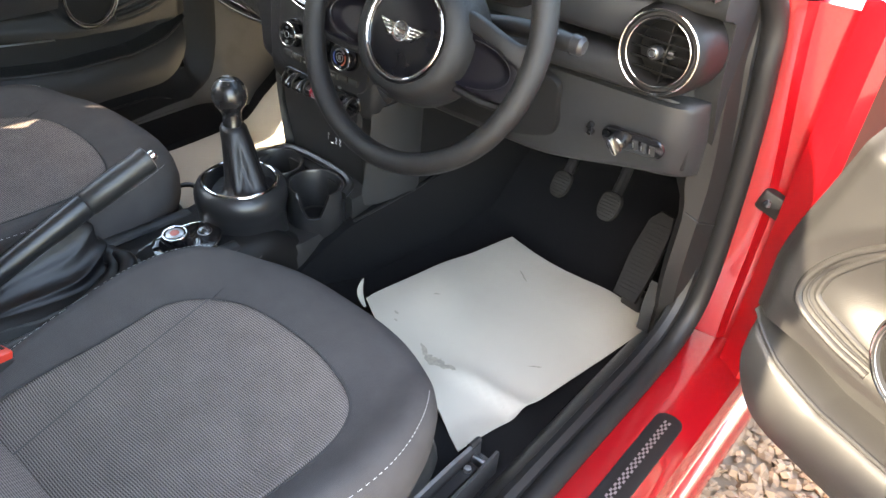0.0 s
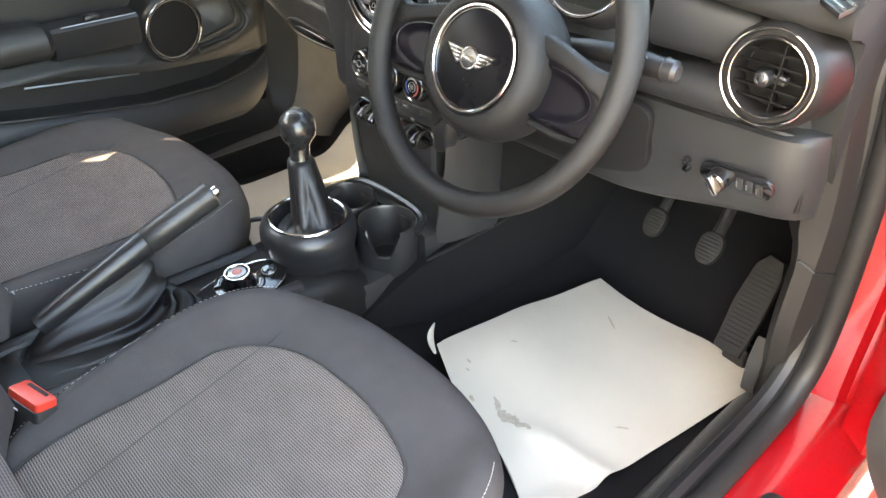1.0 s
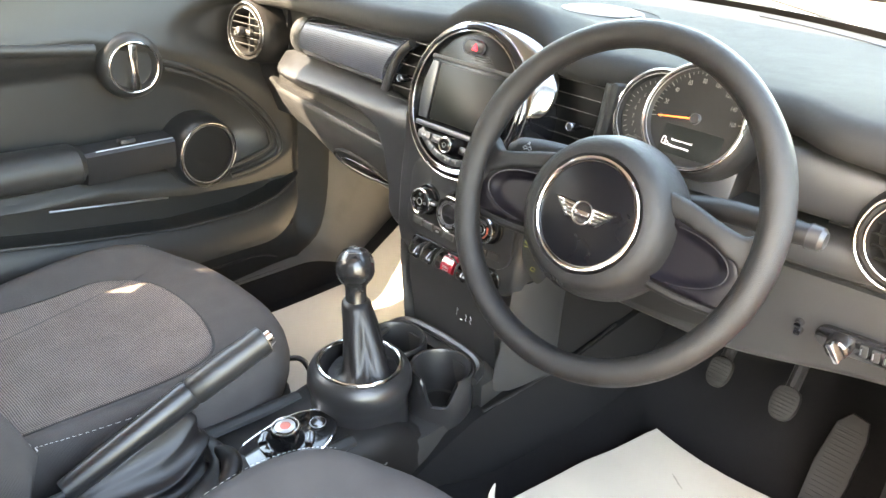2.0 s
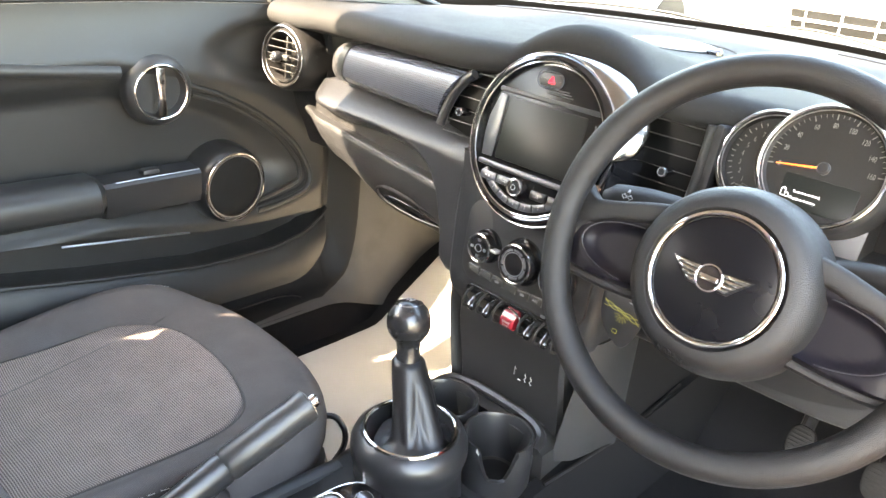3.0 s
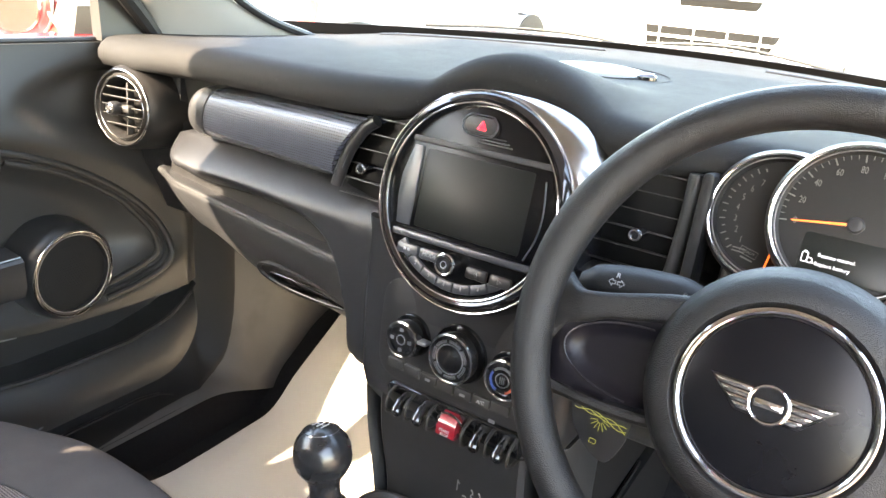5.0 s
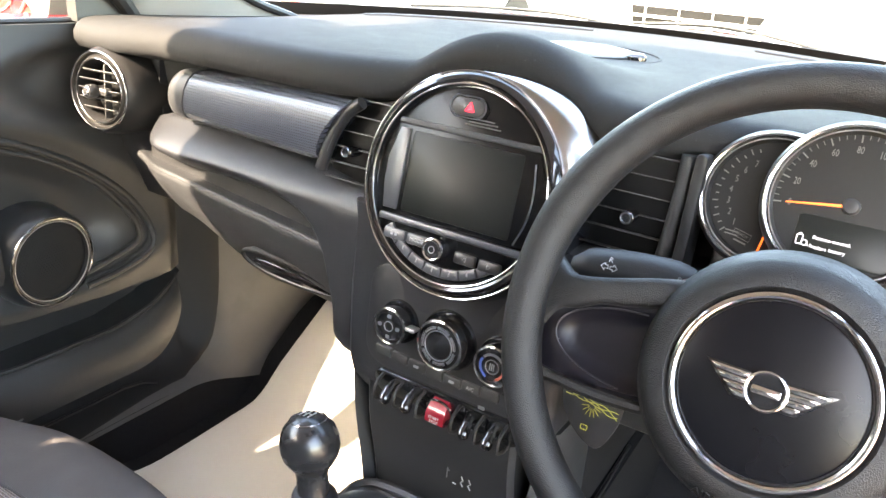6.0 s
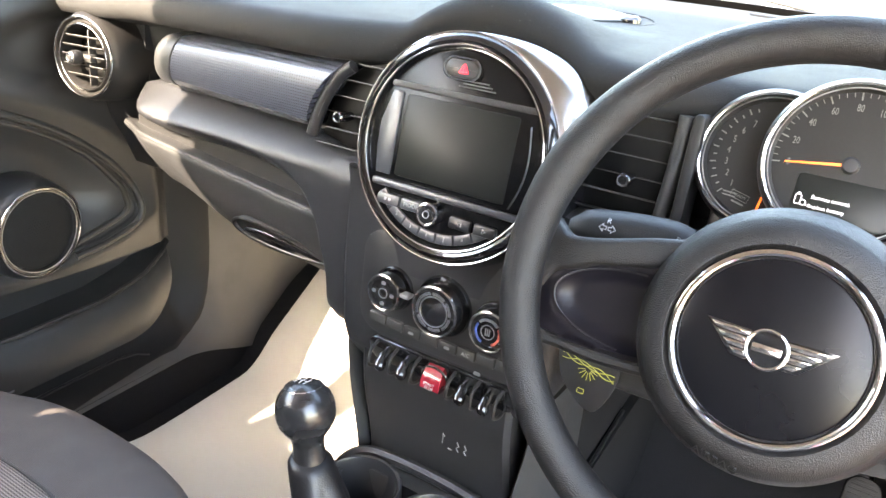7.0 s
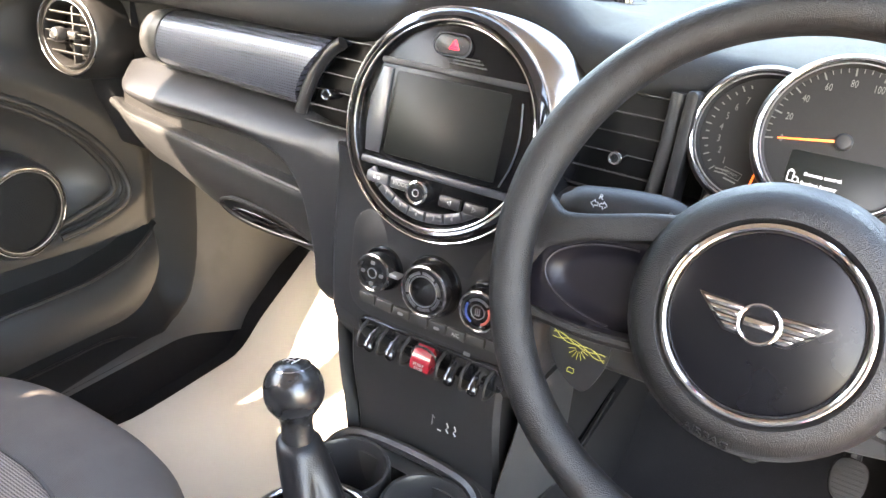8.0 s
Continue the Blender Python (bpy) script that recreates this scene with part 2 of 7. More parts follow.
def loft(sections, cap=True, closed=True):
    n = len(sections[0])
    verts = [p for s in sections for p in s]
    faces = []
    m = n if closed else n - 1
    for i in range(len(sections) - 1):
        for j in range(m):
            k = (j + 1) % n
            faces.append((i * n + j, i * n + k, (i + 1) * n + k, (i + 1) * n + j))
    if cap and closed:
        faces.append(tuple(range(n))[::-1])
        faces.append(tuple(range((len(sections) - 1) * n, len(sections) * n)))
    return mesh_of(verts, faces)


def lathe(profile, m=None, n=48, a0=0.0, a1=360.0):
    """Turns (radius, height) pairs round the frame's z; a profile that begins and ends at radius 0 is closed."""
    m = m or Matrix.Identity(4)
    whole = abs(a1 - a0) >= 359.9
    verts, faces, rows = [], [], []
    for r, h in profile:
        if r < 1e-6:
            rows.append([len(verts)])
            verts.append(m @ Vector((0, 0, h)))
        else:
            row = []
            for i in range(n if whole else n + 1):
                a = radians(a0 + (a1 - a0) * i / n)
                row.append(len(verts))
                verts.append(m @ Vector((r * math.cos(a), r * math.sin(a), h)))
            rows.append(row)
    for p, q in zip(rows, rows[1:]):
        c = max(len(p), len(q))
        for i in range(c if whole else c - 1):
            k = (i + 1) % c
            if len(p) == 1 and len(q) == 1:
                continue
            if len(p) == 1:
                faces.append((p[0], q[i], q[k]))
            elif len(q) == 1:
                faces.append((p[i], q[0], p[k]))
            else:
                faces.append((p[i], q[i], q[k], p[k]))
    return mesh_of(verts, faces)


def ring(R, r, m=None, n=72, k=10, flat=1.0):
    """A round bar bent to a circle in the frame's xy plane."""
    m = m or Matrix.Identity(4)
    verts, faces = [], []
    for i in range(n):
        a = 2 * math.pi * i / n
        for j in range(k):
            b = 2 * math.pi * j / k
            rr = R + r * math.cos(b)
            verts.append(m @ Vector((rr * math.cos(a), rr * math.sin(a), r * flat * math.sin(b))))
            faces.append((i * k + j, ((i + 1) % n) * k + j, ((i + 1) % n) * k + (j + 1) % k, i * k + (j + 1) % k))
    return mesh_of(verts, faces)


def tube(path, radius, n=10, squash=1.0, cap=True):
    """A bar along a path; radius is a number or one number a point."""
    pts = [Vector(p) for p in path]
    rs = radius if isinstance(radius, (list, tuple)) else [radius] * len(pts)
    side = None
    sections = []
    for i, p in enumerate(pts):
        d = (pts[min(i + 1, len(pts) - 1)] - pts[max(i - 1, 0)]).normalized()
        if side is None:
            side = d.cross(Vector((0, 0, 1)) if abs(d.z) < 0.9 else Vector((1, 0, 0))).normalized()
        side = (side - d * side.dot(d)).normalized()
        up = side.cross(d)
        sections.append([p + rs[i] * (side * math.cos(a) + up * squash * math.sin(a)) for a in (2 * math.pi * k / n for k in range(n))])
    return loft(sections, cap)


def spline(points, steps=8):
    """A smooth line through points."""
    p = [Vector(q) for q in points]
    p = [2 * p[0] - p[1], *p, 2 * p[-1] - p[-2]]
    out = []
    for i in range(1, len(p) - 2):
        for s in range(steps):
            t = s / steps
            out.append(0.5 * (2 * p[i] + (p[i + 1] - p[i - 1]) * t + (2 * p[i - 1] - 5 * p[i] + 4 * p[i + 1] - p[i + 2]) * t * t + (3 * p[i] - p[i - 1] - 3 * p[i + 1] + p[i + 2]) * t ** 3))
    out.append(p[-2])
    return out


def slab(outline, h0, h1, m=None, bevel=0.0015):
    """A flat outline (x, y) given depth from h0 to h1 along the frame's z, with its front edge rounded off."""
    m = m or Matrix.Identity(4)
    pts = [Vector((x, y)) for x, y in outline]
    n = len(pts)
    area = sum(pts[i].x * pts[(i + 1) % n].y - pts[(i + 1) % n].x * pts[i].y for i in range(n))
    if area < 0:
        pts.reverse()

    def inset(d):
        out = []
        for i in range(n):
            a, b, c = pts[i - 1], pts[i], pts[(i + 1) % n]
            e, f = (b - a), (c - b)
            e, f = (e.normalized() if e.length > 1e-9 else f.normalized()), (f.normalized() if f.length > 1e-9 else e.normalized())
            na, nb = Vector((-e.y, e.x)), Vector((-f.y, f.x))
            v = na + nb
            v = v / max(0.4, v.dot(v) / 2) if v.length > 1e-6 else na
            out.append(b + v * d)
        return out
    rows = [(0, h0), (0, h1 - bevel), (bevel * 0.3, h1 - bevel * 0.3), (bevel, h1)] if bevel else [(0, h0), (0, h1)]
    return loft([[m @ Vector((p.x, p.y, h)) for p in inset(d)] for d, h in rows])


def rrect(w, h, r, cx=0.0, cy=0.0, k=5):
    r = min(r, w / 2 - 1e-5, h / 2 - 1e-5)
    out = []
    for sx, sy, a0 in ((1, 1, 0), (-1, 1, 90), (-1, -1, 180), (1, -1, 270)):
        for i in range(k + 1):
            a = radians(a0 + 90 * i / k)
            out.append((cx + sx * (w / 2 - r) + r * math.cos(a), cy + sy * (h / 2 - r) + r * math.sin(a)))
    return out


def block(w, d, h, r=0.004, m=None, k=3):
    """A block with rounded upright and upper edges, standing on the frame's xy plane."""
    return slab(rrect(w, d, r, k=k), 0, h, m, bevel=min(r, h * 0.4))


def arc_slab(r0, r1, a0, a1, h0, h1, m=None, n=10, bevel=0.0008):
    out = [(r1 * math.cos(radians(a0 + (a1 - a0) * i / n)), r1 * math.sin(radians(a0 + (a1 - a0) * i / n))) for i in range(n + 1)]
    out += [(r0 * math.cos(radians(a1 + (a0 - a1) * i / n)), r0 * math.sin(radians(a1 + (a0 - a1) * i / n))) for i in range(n + 1)]
    return slab(out, h0, h1, m, bevel)


def lettering(text, size, m, depth=0.0002, align="CENTER"):
    c = bpy.data.curves.new("t", "FONT")
    c.body, c.size, c.extrude, c.align_x, c.align_y, c.resolution_u = text, size, depth, align, "CENTER", 2
    o = bpy.data.objects.new("t", c)
    me = bpy.data.meshes.new_from_object(o)
    bpy.data.objects.remove(o)
    bpy.data.curves.remove(c)
    me.transform(m)
    me.materials.clear()
    return me


def joined(meshes):
    bm = bmesh.new()
    for me in meshes:
        bm.from_mesh(me)
    return bm


def smooth_step(a, b, v):
    t = max(0.0, min(1.0, (v - a) / (b - a)))
    return t * t * (3 - 2 * t)


def superpath(a, p):
    return math.copysign(abs(math.cos(a)) ** p, math.cos(a)), math.copysign(abs(math.sin(a)) ** p, math.sin(a))


def frange(a, b, n):
    return [a + (b - a) * i / n for i in range(n + 1)]


def spline_loop(points, steps=6):
    p = [Vector((*q, 0)) for q in points]
    n = len(p)
    out = []
    for i in range(n):
        a, b, c, d = p[i - 1], p[i], p[(i + 1) % n], p[(i + 2) % n]
        for s in range(steps):
            t = s / steps
            v = 0.5 * (2 * b + (c - a) * t + (2 * a - 5 * b + 4 * c - d) * t * t + (3 * b - a - 3 * c + d) * t ** 3)
            out.append((v.x, v.y))
    return out




# ---- the car's shell ----
def floor_height(x, y):
    """Carpet: level in front, a riser under the seats, a swell beside the tunnel, the toe board in front."""
    z = 0.222 + 0.05 * smooth_step(0.2, -0.03, y) + 0.03 * smooth_step(0.26, 0.13, abs(x))
    start = 0.53 - 0.13 * smooth_step(0.0, -0.15, x)
    return z + 0.62 * max(0.0, y - start) * smooth_step(start - 0.03, start + 0.09, y)


def build_shell():
    xs, ys = frange(-0.67, 0.67, 46), frange(-1.15, 0.95, 60)
    top = [[(x, y, floor_height(x, y)) for x in xs] for y in ys]
    low = [[(x, y, floor_height(x, y) - 0.06) for x in reversed(xs)] for y in ys]
    ob = part("floor", loft([a + b for a, b in zip(top, low)]), carpet, None, "", smooth=True)
    tagged(ob, "black carpet on the car's floor and toe board", "carpet", kind="structure")

    body = thing("car_body", (0, 0, 0.2), "glossy red body shell of a small car", "car body")

    # sills with painted step, inner seal on the driver's side
    for s in (1, -1):
        prof = [(0.655, 0.20), (0.655, 0.31), (0.69, 0.327), (0.70, 0.33), (0.795, 0.33), (0.807, 0.322), (0.812, 0.30), (0.815, 0.262), (0.826, 0.255), (0.836, 0.24), (0.84, 0.215), (0.825, 0.17), (0.70, 0.16)]
        part("sill", loft([[(s * x, y, z) for x, z in prof] for y in frange(-0.95, 0.42, 20)]), red_paint, body)
        # front door pillar
        pil = [(0.66, 0.372), (0.70, 0.376), (0.735, 0.381), (0.745, 0.392), (0.79, 0.40), (0.825, 0.43), (0.83, 0.50), (0.66, 0.50)]
        secs = []
        for z in frange(0.18, 0.905, 20):
            lean = 0.0 if z < 0.6 else -0.04 * (z - 0.6) / 0.35
            tuck = -0.035 * smooth_step(0.55, 0.95, z)
            secs.append([(s * (max(x, 0.694) + tuck), y + lean + 0.03 * smooth_step(0.42, 0.2, z), z) for x, y in pil])
        part("door_pillar", loft(secs), red_paint, body)
        # wing outside it
        part("front_wing", loft([[(s * x, y, z) for x, z in ((0.80, 0.2), (0.845, 0.25), (0.85, 0.6), (0.83, 0.74), (0.76, 0.80), (0.72, 0.78), (0.78, 0.6), (0.77, 0.25))] for y in frange(0.46, 1.5, 8)]), red_paint, body)
        # windscreen pillar, painted outside and trimmed inside
        def pillar_path(o=0.0, q=0.0):
            return [(s * (0.640 + o), 0.42 + q, 0.905), (s * (0.632 + o), 0.30 + q, 0.985), (s * (0.60 + o), 0.10 + q, 1.15), (s * (0.548 + o), -0.06 + q, 1.275), (s * (0.50 + o), -0.25 + q, 1.345)]
        part("windscreen_pillar", tube(spline(pillar_path(0.052, 0.02)), 0.022, 12), gloss_black, body, "gloss black windscreen pillar")
        secs = []
        for z, xr, yr, xf, yf in ((0.895, 0.660, 0.310, 0.598, 0.66), (0.912, 0.659, 0.302, 0.599, 0.60), (0.928, 0.657, 0.294, 0.600, 0.548), (0.955, 0.653, 0.281, 0.600, 0.462), (0.994, 0.647, 0.263, 0.600, 0.387), (1.06, 0.632, 0.200, 0.590, 0.292), (1.15, 0.612, 0.090, 0.572, 0.172), (1.275, 0.562, -0.066, 0.528, 0.0), (1.345, 0.515, -0.25, 0.485, -0.20)):
            d = Vector((xf - xr, yf - yr, 0))
            n_ = Vector((-abs(d.y), d.x if d.x > 0 else -abs(d.x), 0)).normalized()
            face_ = [(xr + d.x * u + n_.x * 0.016 * math.sin(math.pi * u) ** 0.6, yr + d.y * u + n_.y * 0.010 * math.sin(math.pi * u) ** 0.6) for u in frange(0, 1, 12)]
            back_ = [(xf + 0.022, yf + 0.004), (xr + 0.020, yr + 0.006)]
            secs.append([(s * x, y, z) for x, y in face_ + back_])
        part("pillar_trim", loft(secs), pale_trim, body, "pale grey pillar lining", sharp=60)
        part("pillar_seal", tube(spline([(s * 0.593, 0.62, 0.906), (s * 0.592, 0.555, 0.929), (s * 0.592, 0.470, 0.957), (s * 0.592, 0.395, 0.996), (s * 0.583, 0.300, 1.062), (s * 0.566, 0.180, 1.152), (s * 0.522, 0.008, 1.277)], 6), 0.007, 8), rubber, body)
        part("rear_pillar", loft([[(s * (xc - 0.075 * (s > 0) * smooth_step(0.9, 1.05, z) + dx), yc + dy, z) for dx, dy in ((-inn, 0.05), (0.03, 0.06), (0.035, -0.06), (-inn, -0.05))] for xc, yc, z, inn in ((0.69, -0.85, 0.3, 0.055), (0.69, -0.83, 0.9, 0.055), (0.672, -0.82, 0.98, 0.055), (0.660, -0.81, 1.045, 0.062), (0.652, -0.805, 1.085, 0.014), (0.645, -0.80, 1.12, 0.012), (0.592, -0.79, 1.34, 0.012))]), pale_trim, body)
        tuck_ = 0.045 if s > 0 else 0.0
        part("roof_rail", tube(spline([(s * 0.535, -0.08, 1.31), (s * 0.503, -0.30, 1.362), (s * (0.535 - tuck_), -0.42, 1.37), (s * (0.568 - tuck_), -0.53, 1.372), (s * (0.585 - tuck_), -0.72, 1.37), (s * (0.575 - tuck_), -1.0, 1.36), (s * 0.5, -1.7, 1.28)]), 0.036, 10), red_paint, body)
        # lower inner lining in front of the door, by the footwell
        if s > 0:
            kick = [[(0.650 - 0.015 * smooth_step(0.46, 0.24, z) - 0.10 * smooth_step(0.50, 0.85, y), y, z) for z in frange(0.22, 0.76, 18)] + [(0.69, y, z) for z in (0.76, 0.22)] for y in frange(0.345, 0.85, 20)]
            part("footwell_lining", loft(kick), trim_black, body)
            part("sill_lining", loft([[(x, y, z) for x, z in ((0.595, 0.21), (0.607, 0.262), (0.628, 0.305), (0.655, 0.325), (0.69, 0.327), (0.69, 0.21))] for y in frange(-0.95, 0.36, 24)]), plastic_black, body)
        else:
            # one moulding sweeps from the sill round into the footwell
            def foot(y):
                return 0.297 - 0.050 * smooth_step(0.30, 0.50, y) + 0.11 * smooth_step(0.56, 0.74, y)

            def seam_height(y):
                """Height of the shade's edge on the moulding: dark surround above, paler lining below."""
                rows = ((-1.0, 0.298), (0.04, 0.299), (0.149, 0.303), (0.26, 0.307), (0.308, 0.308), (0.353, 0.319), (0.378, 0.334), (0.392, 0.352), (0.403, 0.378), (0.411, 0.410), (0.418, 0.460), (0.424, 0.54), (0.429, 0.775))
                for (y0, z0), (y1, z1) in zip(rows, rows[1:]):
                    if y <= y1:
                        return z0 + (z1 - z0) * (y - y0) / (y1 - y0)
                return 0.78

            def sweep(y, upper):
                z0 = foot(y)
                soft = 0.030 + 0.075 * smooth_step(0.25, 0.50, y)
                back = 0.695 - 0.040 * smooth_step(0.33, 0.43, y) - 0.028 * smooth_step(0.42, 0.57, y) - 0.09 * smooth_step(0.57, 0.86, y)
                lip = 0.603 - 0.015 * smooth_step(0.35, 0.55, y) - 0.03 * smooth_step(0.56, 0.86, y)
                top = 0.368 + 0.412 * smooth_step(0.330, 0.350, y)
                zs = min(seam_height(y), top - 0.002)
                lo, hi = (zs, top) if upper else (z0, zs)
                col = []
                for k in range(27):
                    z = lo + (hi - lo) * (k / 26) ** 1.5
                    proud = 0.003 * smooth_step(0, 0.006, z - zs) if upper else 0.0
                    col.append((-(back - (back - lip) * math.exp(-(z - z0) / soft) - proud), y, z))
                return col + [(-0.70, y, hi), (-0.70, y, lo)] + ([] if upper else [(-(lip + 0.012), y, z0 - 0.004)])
            # Dark sheet laid where the lining is in shade, besides the black sill trim
            part("shaded_surround", loft([sweep(y, True) for y in frange(-0.95, 0.28, 26) + frange(0.29, 0.428, 40)]), trim_black, body, "dark plastic surround along sill and door edge, cut to the lining's shaded part", sharp=55)
            part("footwell_lining", loft([sweep(y, False) for y in frange(-0.95, 0.28, 26) + frange(0.29, 0.43, 40) + frange(0.445, 0.86, 24)]), lining_grey, body, "smooth plastic footwell lining, its grey lightened for bounced light", sharp=55)
            part("carpet_edge", loft([[(-0.590, y, 0.20), (-(0.611 - 0.015 * smooth_step(0.35, 0.55, y) - 0.03 * smooth_step(0.56, 0.86, y)), y, foot(y) + 0.003), (-0.69, y, foot(y) + 0.003), (-0.69, y, 0.20)] for y in frange(-0.95, 0.86, 50)]), carpet, body)
            part("sill_rib", tube([(-0.642, y, 0.334) for y in frange(-0.5, 0.20, 16)] + [(-0.638, 0.235, 0.329), (-0.630, 0.255, 0.322)], 0.0026, 8), trim_black, body)
        # rear side of the cabin
        part("rear_side", loft([[(s * x, y, z) for x, z in ((0.66, 0.2), (0.66, 0.9), (0.70, 0.92), (0.80, 0.85), (0.84, 0.5), (0.82, 0.2))] for y in frange(-1.8, -0.93, 6)]), red_paint, body)

    # seals round the driver's door opening
    line = spline([(0.692, -0.92, 0.335), (0.692, -0.5, 0.337), (0.692, 0.0, 0.337), (0.694, 0.22, 0.342), (0.697, 0.315, 0.375), (0.698, 0.352, 0.45), (0.694, 0.350, 0.62), (0.684, 0.332, 0.80), (0.664, 0.305, 0.92), (0.602, 0.09, 1.13), (0.548, -0.10, 1.275), (0.515, -0.30, 1.335), (0.572, -0.55, 1.348), (0.60, -0.8, 1.32)], 10)
    part("door_seal", tube(line, 0.0165, 12), rubber, body, "black rubber door seal")
    inner = [p + Vector((-0.026, -0.006, 0.006)) for p in line]
    part("seal_lip", tube(inner, 0.0135, 8), rubber, body)
    line2 = [Vector((-p.x, p.y, p.z)) for p in line]
    part("door_seal", tube(line2, 0.0135, 10), rubber, body)

    # lower pillar lining beside the driver's legs
    part("pillar_cover", loft([[(x - 0.022 * smooth_step(0.6, 0.92, z), y + 0.035 * smooth_step(0.5, 0.3, z) - 0.02 * smooth_step(0.62, 0.92, z), z) for x, y in ((0.612 + 0.022 * smooth_step(0.64, 0.58, z), 0.315), (0.635 + 0.012 * smooth_step(0.64, 0.58, z), 0.298), (0.668, 0.305), (0.690, 0.36), (0.61 + 0.02 * smooth_step(0.64, 0.58, z), 0.38))] for z in frange(0.27, 0.93, 24)]), trim_black, body, "dark plastic lining by the driver's door")
    part("cover_joint", tube([(0.648, 0.2965, 0.588), (0.668, 0.3045, 0.576), (0.690, 0.3590, 0.556)], 0.0022, 8), rubber, body)
    # roof, header and rear
    def half(y):
        return 0.485 + 0.085 * smooth_step(-0.30, -0.60, y)
    part("roof_skin", loft([[(x * half(y) / 0.5 - (0.05 * smooth_step(-0.3, -0.6, y) if x > 0.4 else 0.0), y, 1.405 - 0.03 * (x / 0.50) ** 2 - 0.045 * ((y + 0.9) / 0.9) ** 2) for x in frange(-0.50, 0.50, 14)] + [(x * half(y) / 0.5 - (0.05 * smooth_step(-0.3, -0.6, y) if x > 0.4 else 0.0), y, 1.388 - 0.03 * (x / 0.50) ** 2 - 0.045 * ((y + 0.9) / 0.9) ** 2) for x in reversed(frange(-0.50, 0.50, 14))] for y in frange(-1.8, 0.22, 18)]), red_paint, body)
    lining = part("ceiling", loft([[(x * half(y) / 0.5 - (0.05 * smooth_step(-0.3, -0.6, y) if x > 0.4 else 0.0), y, 1.380 - 0.03 * (x / 0.50) ** 2 - 0.045 * ((y + 0.9) / 0.9) ** 2) for x in frange(-0.495, 0.495, 14)] + [(x * half(y) / 0.5 - (0.05 * smooth_step(-0.3, -0.6, y) if x > 0.4 else 0.0), y, 1.372 - 0.03 * (x / 0.50) ** 2 - 0.045 * ((y + 0.9) / 0.9) ** 2) for x in reversed(frange(-0.495, 0.495, 14))] for y in frange(-1.78, 0.20, 16)]), roof_cloth)
    tagged(lining, "pale cloth headliner under the car's roof", "headliner", kind="structure")
    part("tailgate", loft([[(x, -1.8 - 0.02 * k, z) for x, z in ((-0.8, 0.25), (0.8, 0.25), (0.72, 0.93), (-0.72, 0.93))] for k in (0, 1)]), red_paint, body)
    rear_glass = part("rear_window", loft([[(x * (1 - 0.3 * t), -1.81, 0.93 + 0.40 * t) for x in (-0.68, 0.68)] + [(x * (1 - 0.3 * t), -1.814, 0.93 + 0.40 * t) for x in (0.68, -0.68)] for t in (0, 1)]), tinted_glass, body)
    rear_glass.visible_shadow = False
    # Added out of view to hold back light that enters at the rear
    part("unseen_rear_bench", loft([[(x, y, z) for x in (-0.64, 0.64)] + [(x, y - 0.14, z) for x in (0.64, -0.64)] for z, y in ((0.25, -1.02), (0.55, -1.05), (0.95, -1.16), (0.99, -1.19))]), cloth_edge, body, "unseen dark cloth rear bench back, added to block light from behind")
    part("load_cover", loft([[(x, y, z) for x, z in ((-0.6, 0.88), (0.6, 0.88), (0.6, 0.86), (-0.6, 0.86))] for y in (-1.78, -1.35)]), carpet, body)
    part("bulkhead", loft([[(-0.67, y, 0.2), (0.67, y, 0.2), (0.67, y, 0.86), (-0.67, y, 0.86)] for y in (0.95, 0.98)]), carpet, body)
    part("bonnet", loft([[(x, y, 0.80 - 0.07 * (x / 0.75) ** 2 - 0.16 * (y - 0.9)) for x in frange(-0.76, 0.76, 12)] + [(x, y, 0.76 - 0.07 * (x / 0.75) ** 2 - 0.16 * (y - 0.9)) for x in reversed(frange(-0.76, 0.76, 12))] for y in frange(0.98, 1.6, 8)]), red_paint, body)

    # windscreen
    def screen(x, t):
        yb, zb = windscreen_base(x), 0.928
        return Vector((x * (1 - 0.13 * t), yb + (0.22 - yb) * t, zb + (1.34 - zb) * t + 0.03 * math.sin(math.pi * t)))
    verts = [[screen(x, t) for x in frange(-0.6, 0.6, 20)] for t in frange(0, 1, 10)]
    ws = part("window_1", loft([r + [p + Vector((0, 0.003, 0.004)) for p in reversed(r)] for r in verts]), glass)
    tagged(ws, "curved clear windscreen above the dashboard", "windscreen", kind="structure")
    ws.visible_shadow = False
    part("screen_border", loft([[screen(x, t) + Vector((0, dy, dz)) for t, dy, dz in ((0.0, -0.004, 0.0), (0.036, -0.004, 0.0), (0.036, -0.002, 0.001), (0.0, -0.002, 0.001))] for x in frange(-0.69, 0.69, 36)]), rubber, body, "black border along the foot of the windscreen")
    part("screen_seal", tube([screen(x, 0.0) + Vector((0, 0.004, 0.003)) for x in frange(-0.69, 0.69, 28)], 0.006, 8), rubber, body, "black windscreen seal")
    part("scuttle", loft([[(x, windscreen_base(x) + dy, 0.905 + dz) for dy, dz in ((0.015, 0.0), (0.02, 0.012), (0.07, -0.01), (0.12, -0.06), (0.1, -0.08))] for x in frange(-0.69, 0.69, 28)]), plastic_black, body, "black plastic panel under the windscreen")
    # scuff plate in the driver's sill
    plate = part("scuff_plate", slab(rrect(0.042, 0.46, 0.018), 0, 0.003, up_frame((0.762, -0.055, 0.3295)), 0.001), rubber, body, "dark scuff plate with a chequered strip")
    chk = []
    for i in range(70):
        for j in range(3):
            if (i + j) % 2 == 0:
                chk.append(slab(rrect(0.0032, 0.0056, 0.0004, k=1), 0, 0.0006, up_frame((0.7575 + 0.0034 * j, 0.155 - 0.0058 * i, 0.3326)), 0))
